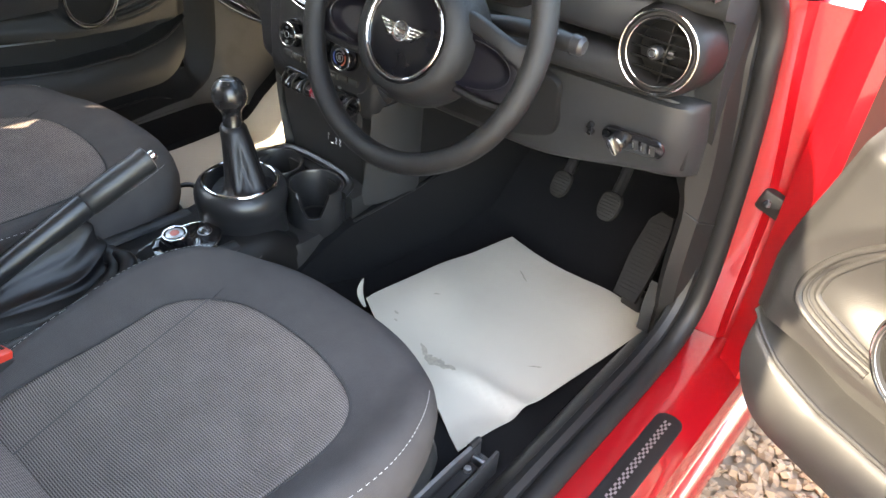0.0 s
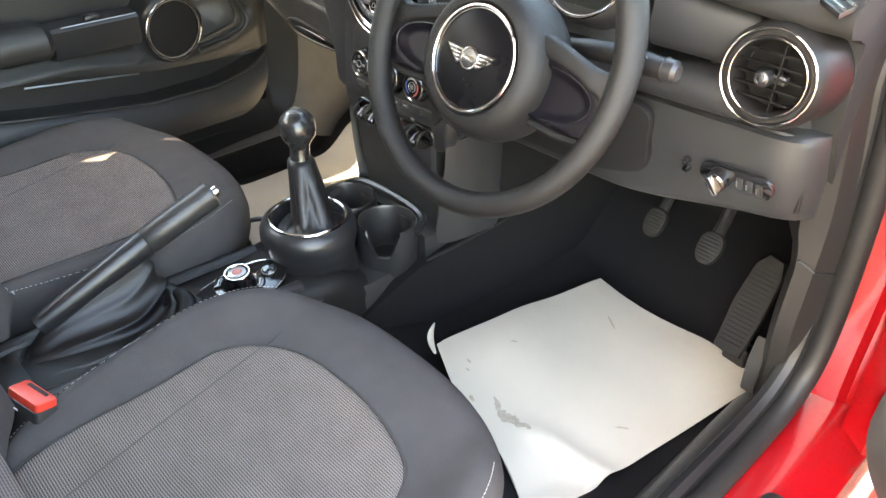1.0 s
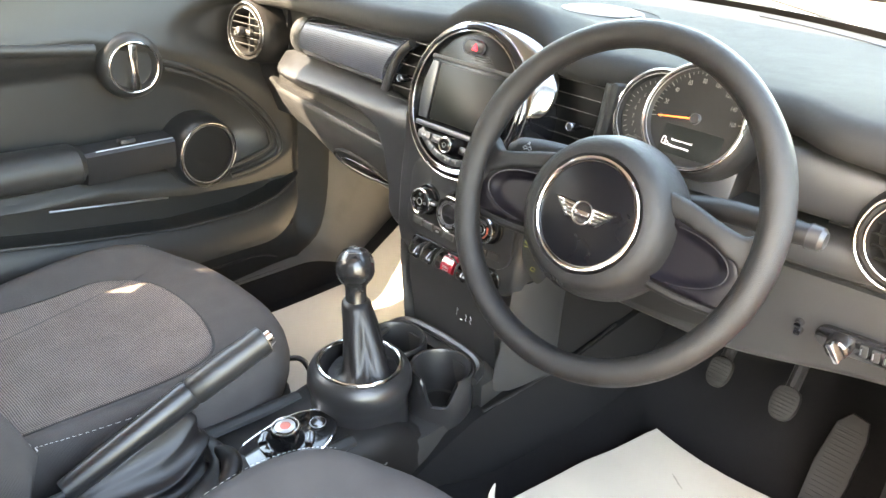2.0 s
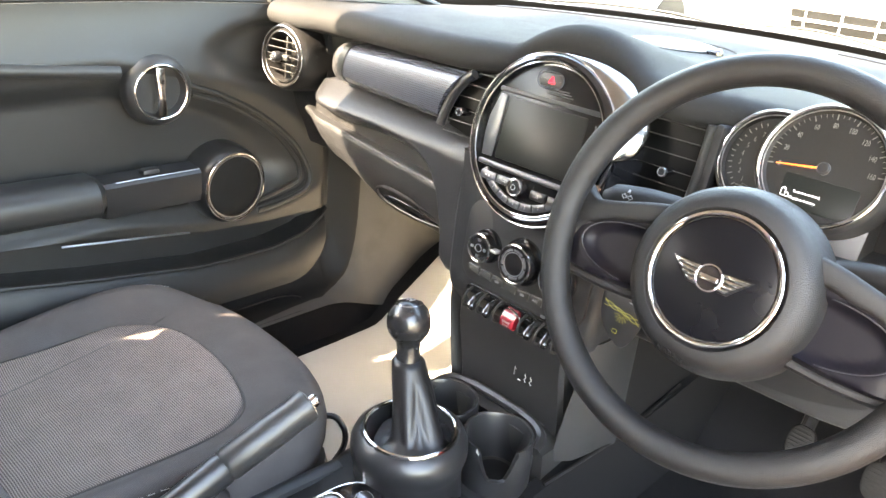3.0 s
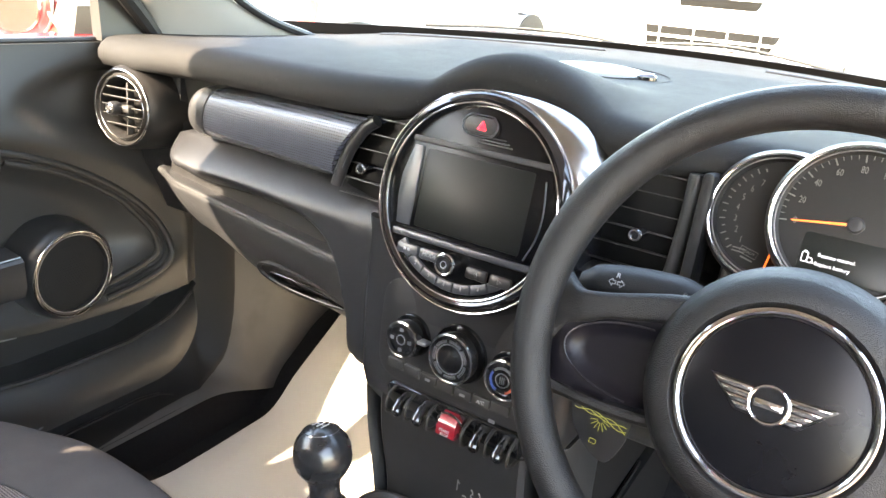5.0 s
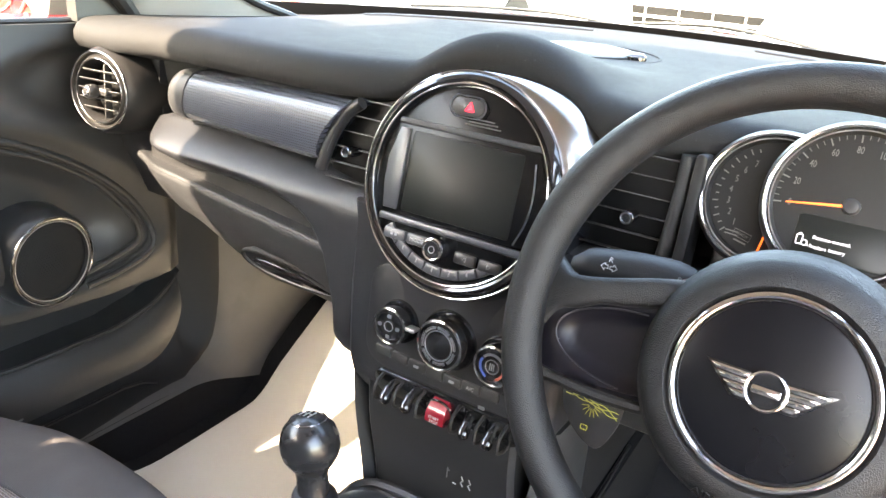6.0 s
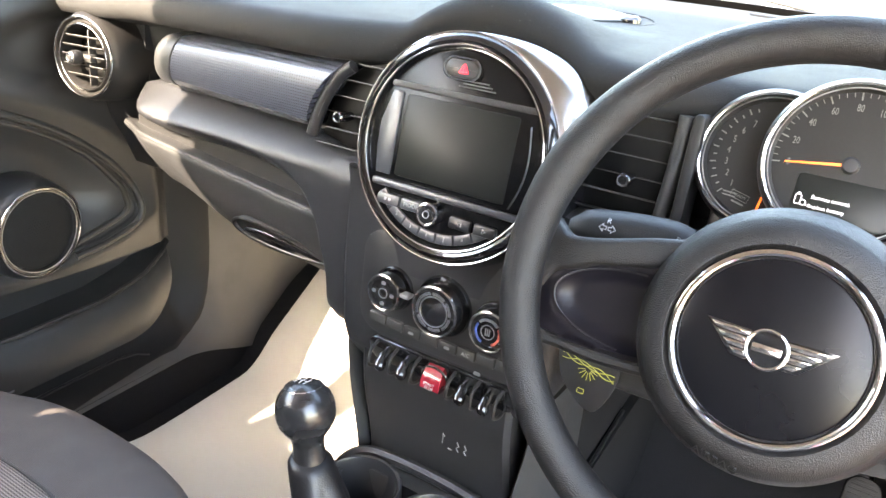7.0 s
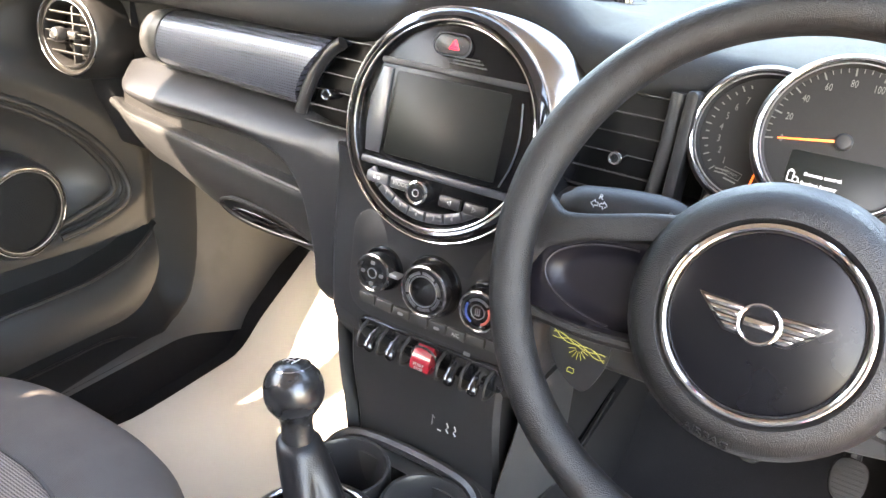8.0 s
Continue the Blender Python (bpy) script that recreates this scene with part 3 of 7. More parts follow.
    part("chequer_strip", joined(chk), satin, plate)
    # bonnet lever beside the driver's feet
    lev = part("bonnet_lever", slab([(0.0, -0.04), (0.014, -0.046), (0.02, 0.0), (0.018, 0.05), (0.006, 0.062), (-0.006, 0.02)], -0.01, 0.012, axes((0.628, 0.335, 0.355), (0, 1, 0), (0, 0, 1), (-1, 0, 0)), 0.004), plastic_black, body, "black bonnet release lever with a small white symbol")
    part("lever_symbol", slab(rrect(0.008, 0.004, 0.001), 0, 0.0006, axes((0.6155, 0.338, 0.322), (0, 1, 0), (0, 0, 1), (-1, 0, 0)), 0), ink_white, lev)
    # door check strap
    strap = part("check_strap_plate", block(0.058, 0.036, 0.014, 0.005, facing((0.752, 0.384, 0.610)) @ Matrix.Rotation(radians(-14), 4, "Z")), rubber, body, "black and steel door check strap")
    for dx in (-0.014, 0.014):
        part("strap_bolt", lathe([(0, 0.006), (0.006, 0.0055), (0.0075, 0.003), (0.0075, 0), (0, 0)], facing((0.752 + dx, 0.3725, 0.610 - 0.25 * dx)), 14), chrome, strap)
    part("strap_arm", tube([(0.770, 0.372, 0.604), (0.80, 0.345, 0.594), (0.838, 0.325, 0.575)], 0.008, 8, 0.6), satin, strap)
    boot = [(0.768, 0.385, 0.775), (0.776, 0.378, 0.755), (0.782, 0.374, 0.72), (0.786, 0.374, 0.685), (0.783, 0.380, 0.660)]
    boot = spline(boot, 6)
    part("wiring_boot", tube(boot, [0.012 + 0.0015 * (i % 2) for i in range(len(boot))], 12), rubber, body, "ribbed black rubber wiring boot")
    for z in (0.50, 0.78):
        part("hinge", block(0.05, 0.06, 0.03, 0.006, facing((0.80, 0.405, z))), rubber, body)


def windscreen_base(x):
    return 0.955 - 0.85 * abs(x) ** 2.0


build_shell()


# ---- dashboard ----
def dash_top(x, y):
    front = smooth_step(0.62, 0.22, y)
    z = 0.938 + 0.012 * front
    bow = math.sqrt(max(0.0, 0.138 ** 2 - min(0.138, abs(x - 0.008)) ** 2)) - 0.095      # cowl round the display
    z += 0.5 * (bow + math.sqrt(bow * bow + 0.00012)) * smooth_step(0.46, 0.24, y)
    z -= 0.006 * math.exp(-(abs(x - 0.30) / 0.135) ** 4) * smooth_step(0.52, 0.24, y)
    z -= 0.012 * smooth_step(0.45, 0.64, abs(x))
    return z


def dash_lip(x):
    return 0.178 + 0.046 * math.exp(-(abs(x - 0.01) / 0.15) ** 4) + 0.060 * math.exp(-(abs(x - 0.318) / 0.15) ** 6) + 0.015 * smooth_step(0.5, 0.66, abs(x))


def build_dashboard():
    dash = thing("dashboard", (0, 0.3, 0.75), "dark grey soft-touch dashboard, partly sunlit at the passenger's end", "dashboard")
    secs = []
    for x in frange(-0.655, 0.655, 150):
        yw, lip = windscreen_base(x), dash_lip(x)
        prof = [(yw + 0.005, 0.925), (yw - 0.02, dash_top(x, yw - 0.02) - 0.004)]
        for t in frange(0, 1, 9):
            y = (yw - 0.05) + (lip + 0.035 - (yw - 0.05)) * t
            prof.append((y, dash_top(x, y)))
        zt = dash_top(x, lip + 0.03)
        rl = 0.024
        for a in (25, 50, 75, 100, 130):
            prof.append((lip + 0.03 - 0.03 * math.sin(radians(a)), zt - rl + rl * math.cos(radians(a))))
        zl = min(zt - rl * 1.7, 0.912 + 0.012 * math.exp(-(x / 0.2) ** 4))
        prof += [(lip + 0.012, zl), (lip + 0.035, zl - 0.006), (max(0.245, lip + 0.037), zl - 0.014), (max(0.252, lip + 0.03), 0.83), (0.262, 0.78), (0.30, 0.70), (0.42, 0.66), (yw, 0.80)]
        secs.append([(x, y, z) for y, z in prof])
    part("top_pad", loft(secs), dash_matte, dash, "grained soft black dashboard top", sharp=50)

    # speaker cover let into the top, and the demister slot
    cov = Vector((-0.052, 0.575, dash_top(-0.052, 0.575) + 0.001))
    part("speaker_cover", lathe([(0, 0.006), (0.04, 0.0058), (0.058, 0.005), (0.066, 0.0035), (0.070, 0.0), (0.070, -0.012), (0, -0.012)], axes(cov, (1.02, 0, 0), (0, 0.92, 0), (0, 0, 1)), 56), cover_pale, dash, "pale oval speaker cover let into the dash top")
    part("cover_gap", tube([cov + Vector((0.0735 * math.cos(a), 0.067 * math.sin(a), 0.001)) for a in (2 * math.pi * i / 56 for i in range(57))], 0.0016, 6), rubber, dash)
    sens = part("sensor", lathe([(0, 0.006), (0.007, 0.0055), (0.0105, 0.002), (0.011, -0.004), (0, -0.004)], axes(cov + Vector((0.080, -0.012, 0.002)), (1.3, 0, 0), (0, 0.9, 0), (0, 0, 1)), 24), gloss_black, dash, "small dark light sensor")
    for k in (-1, 0, 1):
        part("sensor_slot", tube([cov + Vector((0.080 + 0.005 * k - 0.002, -0.018, 0.0072)), cov + Vector((0.080 + 0.005 * k + 0.002, -0.006, 0.0080))], 0.0006, 5), satin, sens)
    part("cover_step", tube([cov + Vector((0.105 * math.cos(a), 0.088 * math.sin(a), -0.001)) for a in (radians(-35 + 120 * i / 24) for i in range(25))], 0.0022, 6, 0.6), dash_matte, dash)
    for x0, x1 in ((-0.5, -0.15), (0.12, 0.5)):
        part("demister_slot", tube([(x, windscreen_base(x) - 0.10, dash_top(x, windscreen_base(x) - 0.1) + 0.001) for x in frange(x0, x1, 12)], 0.006, 6, 0.4), rubber, dash)

    # slotted vent let into the dash top at the driver's end
    slot = part("corner_vent", slab([(0.608, 0.205), (0.650, 0.160), (0.652, 0.235), (0.634, 0.245)], -0.004, 0.0015, up_frame((0, 0, 0.9300)), 0.001), rubber, dash, "small slotted vent at the dash corner")
    for a, b in (((0.616, 0.205), (0.648, 0.172)), ((0.626, 0.218), (0.650, 0.192)), ((0.634, 0.230), (0.651, 0.212))):
        part("vent_slat", tube([(*a, 0.9320), (*b, 0.9320)], 0.0022, 6), plastic_dark, slot)

    # dotted strip on the passenger's side, and its twin beyond the dials
    def band(x0, x1, top0, top1, bot0, bot1, y0, y1, bulge, mat, name, label="", taper=0.02, round_l=True, round_r=True, n=28, depth=0.04):
        secs = []
        for i in range(n + 1):
            t = i / n
            x = x0 + (x1 - x0) * t
            zt, zb, yy = top0 + (top1 - top0) * t, bot0 + (bot1 - bot0) * t, y0 + (y1 - y0) * t
            e = 1.0
            dl, dr = (x - x0), (x1 - x)
            if round_l and dl < taper:
                e = min(e, math.sqrt(max(0.02, 1 - (1 - dl / taper) ** 2)))
            if round_r and dr < taper:
                e = min(e, math.sqrt(max(0.02, 1 - (1 - dr / taper) ** 2)))
            c, hh = (zt + zb) / 2, (zt - zb) / 2 * (0.55 + 0.45 * e)
            sec = []
            for k in range(13):
                a = -90 + 180 * k / 12
                sec.append((x, yy + depth * 0.5 * (1 - e) - bulge * (math.cos(radians(a)) ** 0.6) * e, c + hh * math.sin(radians(a))))
            sec += [(x, yy + depth, c + hh), (x, yy + depth, c - hh)]
            secs.append(sec)
        return part(name, loft(secs), mat, dash, label, sharp=60)

    secs = []
    for i in range(33):
        t = i / 32
        e = 1.0
        sec = []
        for k in range(15):
            a = -90 + 180 * k / 14
            zt, zb = 0.897 + 0.010 * t, 0.832 - 0.006 * t
            z = (zt + zb) / 2 + (zt - zb) / 2 * (0.55 + 0.45 * e) * math.sin(radians(a))
            x1 = -0.151 - 0.62 * (0.907 - z) - 0.007 * math.sin(math.pi * min(1.0, max(0.0, (0.907 - z) / 0.08)))
            x0 = -0.414 - 0.25 * (0.897 - z)
            sec.append((x0 + (x1 - x0) * t, 0.222 - 0.006 * t + 0.026 * (1 - e) - 0.033 * math.cos(radians(a)) ** 0.6 * e, z))
        secs.append(sec + [(sec[-1][0], 0.262, sec[-1][2]), (sec[0][0], 0.262, sec[0][2])])
    part("trim_strip", loft(secs), trim_dots, dash, "silver-blue dash strip with fine dots", sharp=60)
    secs = []
    for i in range(15):
        t = i / 14
        e = math.sqrt(max(0.0, 1 - (1 - min(1.0, t * 1.9)) ** 2))
        sec = []
        for k in range(15):
            a = -90 + 180 * k / 14
            z = 0.8645 + 0.0335 * (0.72 + 0.28 * e) * math.sin(radians(a))
            x1 = -0.4155 - 0.25 * (0.897 - z)
            x0 = -0.446 - 0.020 * math.cos(radians(a)) - 0.010 * (0.897 - z) / 0.065
            sec.append((x0 + (x1 - x0) * t, 0.222 + 0.022 * (1 - e) - 0.034 * math.cos(radians(a)) ** 0.6 * (0.35 + 0.65 * e), z))
        secs.append(sec + [(sec[-1][0], 0.262, sec[-1][2]), (sec[0][0], 0.262, sec[0][2])])
    part("strip_end", loft(secs), plastic_dark, dash, "plain rounded end piece of the dash strip", sharp=60)
    band(0.438, 0.575, 0.903, 0.897, 0.834, 0.834, 0.216, 0.226, 0.022, plastic_dark, "trim_strip", round_l=False)
    # soft shelf that runs along the dash and turns down beside the glovebox
    edge = spline([(-0.53, 0.776, 0), (-0.45, 0.765, 0), (-0.36, 0.766, 0), (-0.28, 0.762, 0), (-0.235, 0.752, 0), (-0.205, 0.735, 0), (-0.186, 0.708, 0), (-0.174, 0.672, 0), (-0.165, 0.63, 0), (-0.158, 0.59, 0), (-0.12, 0.585, 0)], 10)

    def nose(z, zb, e):
        """How far the shelf stands proud at a height: a sloping top, a round nose, an undercut foot."""
        out = smooth_step(0.829, 0.783, z) ** 0.75
        foot_ = min(1.0, max(0.0, (z - zb) / 0.026))
        return 0.232 - 0.050 * e * out + 0.030 * (1 - foot_) ** 1.7
    secs = []
    for q in edge:
        x, zb = q.x, q.y
        e = math.sqrt(max(0.03, 1 - max(0.0, (-0.485 - x) / 0.045) ** 2))
        zt = 0.824 - 0.006 * smooth_step(-0.5, -0.2, x) - 0.012 * (1 - e)
        zb = zb + 0.010 * (1 - e)
        sec = []
        for k in range(29):
            u = k / 28
            u = u + 0.10 * math.sin(2 * math.pi * u)
            z = zt + (zb - zt) * u
            sec.append((x, nose(z, zb, e), z))
        secs.append(sec + [(x, 0.262, zb), (x, 0.262, zt)])
    part("shelf_band", loft(secs), pad_soft, dash, "soft black dash shelf that turns down beside the glovebox", sharp=60)
    part("shelf_groove", loft([[(x, 0.228, 0.834), (x, 0.224, 0.812), (x, 0.26, 0.812), (x, 0.26, 0.834)] for x in (-0.47, -0.14)]), rubber, dash)
    band(0.10, 0.605, 0.806, 0.826, 0.756, 0.782, 0.232, 0.222, 0.034, plastic_dark, "shelf_band", taper=0.06, round_l=False, n=44, depth=0.06)

    # glovebox: a lid that curls away under the dash, with a rolled upper edge
    def lid_top(x):
        return 0.7575 - 0.098 * (x + 0.50)

    def lid_low(x):
        return 0.603 + 0.012 * smooth_step(-0.2, -0.34, x) + 0.050 * smooth_step(-0.34, -0.50, x) + 0.05 * smooth_step(-0.49, -0.56, x)

    def lid_y(x, u):
        return 0.190 + 0.060 * u ** 1.5 + 0.03 * smooth_step(0.8, 1.0, u) + 0.018 * smooth_step(-0.49, -0.56, x)
    secs = []
    for x in frange(-0.556, -0.152, 56):
        zt, zb = lid_top(x), lid_low(x)
        prof = [(x, 0.236, zt - 0.004), (x, lid_y(x, 0) + 0.010, zt + 0.001), (x, lid_y(x, 0) + 0.003, zt + 0.0005), (x, lid_y(x, 0), zt - 0.004)]
        for k in range(1, 19):
            u = k / 18
            prof.append((x, lid_y(x, u), zt - 0.004 + (zb - zt + 0.004) * u))
        prof += [(x, 0.40, zb + 0.02), (x, 0.40, zt)]
        secs.append(prof)
    box = part("glovebox", loft(secs), plastic_dark, dash, "dark grey glovebox lid with a recessed latch", sharp=50)
    part("lid_edge", tube([(x, lid_y(x, 0) + 0.0035, lid_top(x) - 0.001) for x in frange(-0.54, -0.165, 24)], 0.0032, 8), plastic_dark, box)
    latch = facing((-0.266, 0.2165, 0.659), -24, 4) @ Matrix.Rotation(radians(-9), 4, "Z")
    oval = [(0.076 * math.cos(a), 0.0195 * math.sin(a) * (1.0 - 0.35 * math.cos(a))) for a in (2 * math.pi * i / 40 for i in range(40))]
    bez = part("latch_bezel", tube([latch @ Vector((x, y, 0.003)) for x, y in oval + oval[:1]], 0.0032, 8), trim_black, box)
    part("latch_well", slab([(x * 0.96, y * 0.93) for x, y in oval], -0.02, 0.0022, latch, 0.001), rubber, bez)
    part("latch", slab([(0.064 * math.cos(a) + 0.004, 0.0105 * math.sin(a) * (1.0 - 0.3 * math.cos(a)) - 0.003) for a in (2 * math.pi * i / 32 for i in range(32))], 0.0, 0.006, latch, 0.003), gloss_black, box)
    part("latch_edge", tube([latch @ Vector((0.070 * math.cos(a), 0.0145 * math.sin(a) * (1 - 0.3 * math.cos(a)), 0.0055)) for a in (radians(212 + 146 * i / 24) for i in range(25))], 0.0009, 6), bar_grey, box)
    part("glovebox_gap", loft([[(x, 0.218, 0.775), (x, 0.216, lid_top(x) - 0.004), (x, 0.25, lid_top(x) - 0.004), (x, 0.25, 0.775)] for x in frange(-0.535, -0.16, 12)]), rubber, dash)
    part("under_dash_cover", loft([[(x, 0.31, 0.665), (x, 0.60, 0.64), (x, 0.60, 0.625), (x, 0.31, 0.65)] for x in frange(-0.64, -0.12, 4)]), plastic_black, dash)
    part("under_dash_cover", loft([[(x, 0.30, 0.66), (x, 0.85, 0.64), (x, 0.85, 0.62), (x, 0.30, 0.64)] for x in frange(0.14, 0.645, 4)]), plastic_black, dash)

    # knee panel under the wheel
    secs = []
    for x in frange(0.15, 0.648, 40):
        t = (x - 0.15) / 0.498
        zt = 0.752 + 0.016 * t
        zb = 0.615 + 0.045 * smooth_step(0.45, 1.0, t) - 0.01 * (1 - t)
        e = math.sqrt(max(0.0, 1 - max(0.0, (x - 0.60) / 0.0485) ** 2))
        prof = []
        for k in range(13):
            u = k / 12
            y = 0.222 + 0.03 * u - 0.01 * math.sin(math.pi * u) + 0.045 * (1 - e)
            prof.append((x, y, zt + (zb - zt) * u))
        prof = [(x, 0.26, zt + 0.006), (x, 0.232 + 0.04 * (1 - e), zt + 0.005)] + prof + [(x, 0.262 + 0.04 * (1 - e), zb - 0.008), (x, 0.36, zb - 0.006), (x, 0.36, zt)]
        secs.append(prof)
    knee = part("knee_panel", loft(secs), plastic_dark, dash, "dark grey knee panel with the light switch", sharp=45)
    part("panel_gap", tube(spline([(0.20, 0.2275, 0.7605), (0.40, 0.2275, 0.766), (0.58, 0.230, 0.7715), (0.622, 0.240, 0.766), (0.636, 0.2475, 0.74), (0.637, 0.262, 0.67)], 8), 0.0036, 8), rubber, knee)
    f = facing((0.564, 0.2205, 0.701), -13) @ Matrix.Rotation(radians(4), 4, "Z") @ Matrix.Scale(0.76, 4)
    part("switch_recess", slab(rrect(0.125, 0.042, 0.021, 0.012), -0.004, 0.003, f, 0.003), gloss_black, knee)
    sw = part("light_switch", lathe([(0, 0.022), (0.014, 0.022), (0.017, 0.019), (0.019, 0.0), (0, 0)], f @ Matrix.Translation((-0.012, 0, 0.003)), 32), gloss_black, knee, "black rotary light switch with chrome grip")
    part("switch_grip", slab(rrect(0.009, 0.034, 0.003), 0.02, 0.031, f @ Matrix.Translation((-0.012, 0, 0.003)) @ Matrix.Rotation(radians(28), 4, "Z"), 0.002), chrome, sw)
    for i in range(3):
        part("switch_button", slab(rrect(0.011, 0.02, 0.002), 0.002, 0.0065, f @ Matrix.Translation((0.02 + 0.0165 * i, -0.001 * i, 0)), 0.0012), plastic_black, knee)
        part("button_mark", slab(rrect(0.002, 0.011, 0.0006), 0.0064, 0.007, f @ Matrix.Translation((0.017 + 0.0165 * i, -0.001 * i, 0)), 0), satin, knee)
    for dz in (0.0075, -0.0075):
        part("trip_button", lathe([(0, 0.008), (0.005, 0.007), (0.0068, 0.002), (0.0068, -0.004), (0, -0.004)], f @ Matrix.Translation((-0.075, dz, 0.0)), 20), gloss_black, knee)

    # black surround where the column leaves the panel
    part("column_surround", slab(spline_loop([(-0.115, 0.058), (0.0, 0.062), (0.106, 0.058), (0.114, 0.010), (0.114, -0.022), (0.098, -0.045), (0.03, -0.068), (-0.06, -0.075), (-0.115, -0.07), (-0.118, 0.0)]), -0.006, 0.0045, facing((0.338, 0.2190, 0.70), -13), 0.003), rubber, knee, "black moulded surround of the steering column")

    # end cheeks against the doors
    for s in (-1, 1):
        cheek = []
        for x, dy in ((0.50, 0.0), (0.55, 0.0), (0.59, 0.003), (0.62, 0.014), (0.64, 0.034), (0.655, 0.075)) if s > 0 else ((0.53, 0.0), (0.56, 0.0), (0.60, 0.0), (0.64, 0.0), (0.672, 0.0)):
            cheek.append([(s * x, min(0.5, y + 0.055 + dy), z) for y, z in ((0.195, 0.925), (0.183, 0.89), (0.180, 0.85), (0.186, 0.80), (0.20, 0.74), (0.235, 0.66), (0.5, 0.64), (0.5, 0.925))])
        part("end_cheek", loft(cheek), pad_soft if s < 0 else plastic_dark, dash)
        vent_pod(dash, s)
    for s in (-1, 1):
        centre_vent(dash, s)
    return dash


VENT_TURN = 7      # the passenger's vent looks a little inwards


def vent_pod(dash, s):
    """Round end vent: a drum with chrome rings, louvres and a knob."""
    f = facing((0.594, 0.176, 0.848), 5) if s > 0 else facing((-0.583, 0.176, 0.849), 5, VENT_TURN) @ Matrix.Scale(1.05, 4)
    pod = part("side_vent", lathe([(0.0, -0.03), (0.036, -0.03), (0.0385, -0.004), (0.0415, 0.001), (0.0435, -0.004), (0.0475, -0.004), (0.0495, 0.001), (0.0525, -0.003), (0.0565, -0.012), (0.0585, -0.03), (0.06, -0.075), (0, -0.075)], f, 56), trim_black, dash, "round black air vent with chrome rings")
    part("chrome_ring", ring(0.0503, 0.0014, f, 64, 8), chrome, pod)
    part("duct_back", lathe([(0, -0.0285), (0.0355, -0.0285), (0.0355, -0.0295), (0, -0.0295)], f, 40), vent_black, pod)
    part("inner_ring", ring(0.0412, 0.0009, f, 64, 8), chrome, pod)
    turn = f @ Matrix.Rotation(radians(0), 4, "Z")
    for i in range(5):
        h = -0.024 + 0.012 * i
        w = 2 * math.sqrt(0.0375 ** 2 - h * h) - 0.002
        part("louvre", slab(rrect(w, 0.012, 0.001), -0.0008, 0.0008, turn @ Matrix.Translation((0, h, -0.007)) @ Matrix.Rotation(radians(84), 4, "X"), 0.0005), vent_black, pod)
        # Sunlight in the colours: paler edges and spine on the passenger's vent only
        part("louvre_edge", slab(rrect(w, 0.0009, 0.0004), 0, 0.0009, turn @ Matrix.Translation((0, h + 0.0022, -0.0005)), 0.0002), dull_steel if s < 0 else vent_black, pod)
    part("louvre_spine", slab(rrect(0.002, 0.07, 0.0005), -0.012, -0.001, turn @ Matrix.Translation((0.010, 0, 0)), 0.0005), plastic_black if s < 0 else vent_black, pod)
    k = turn @ Matrix.Translation((-0.002, 0, 0.0 if s < 0 else -0.008))
    knob = part("vent_knob", lathe([(0, 0.020), (0.004, 0.0195), (0.0075, 0.0175), (0.0092, 0.013), (0.0092, 0.006), (0.0065, 0.0), (0.0065, -0.01), (0, -0.01)], k, 28), smooth_black, pod, "black knob with a chrome cap")
    part("knob_cap", ring(0.0048, 0.0010, k @ Matrix.Translation((0, 0, 0.0190)), 24, 6), chrome, knob)
    part("knob_lug", block(0.022, 0.010, 0.009, 0.003, k @ Matrix.Translation((0.010, 0, -0.004))), plastic_black, knob)


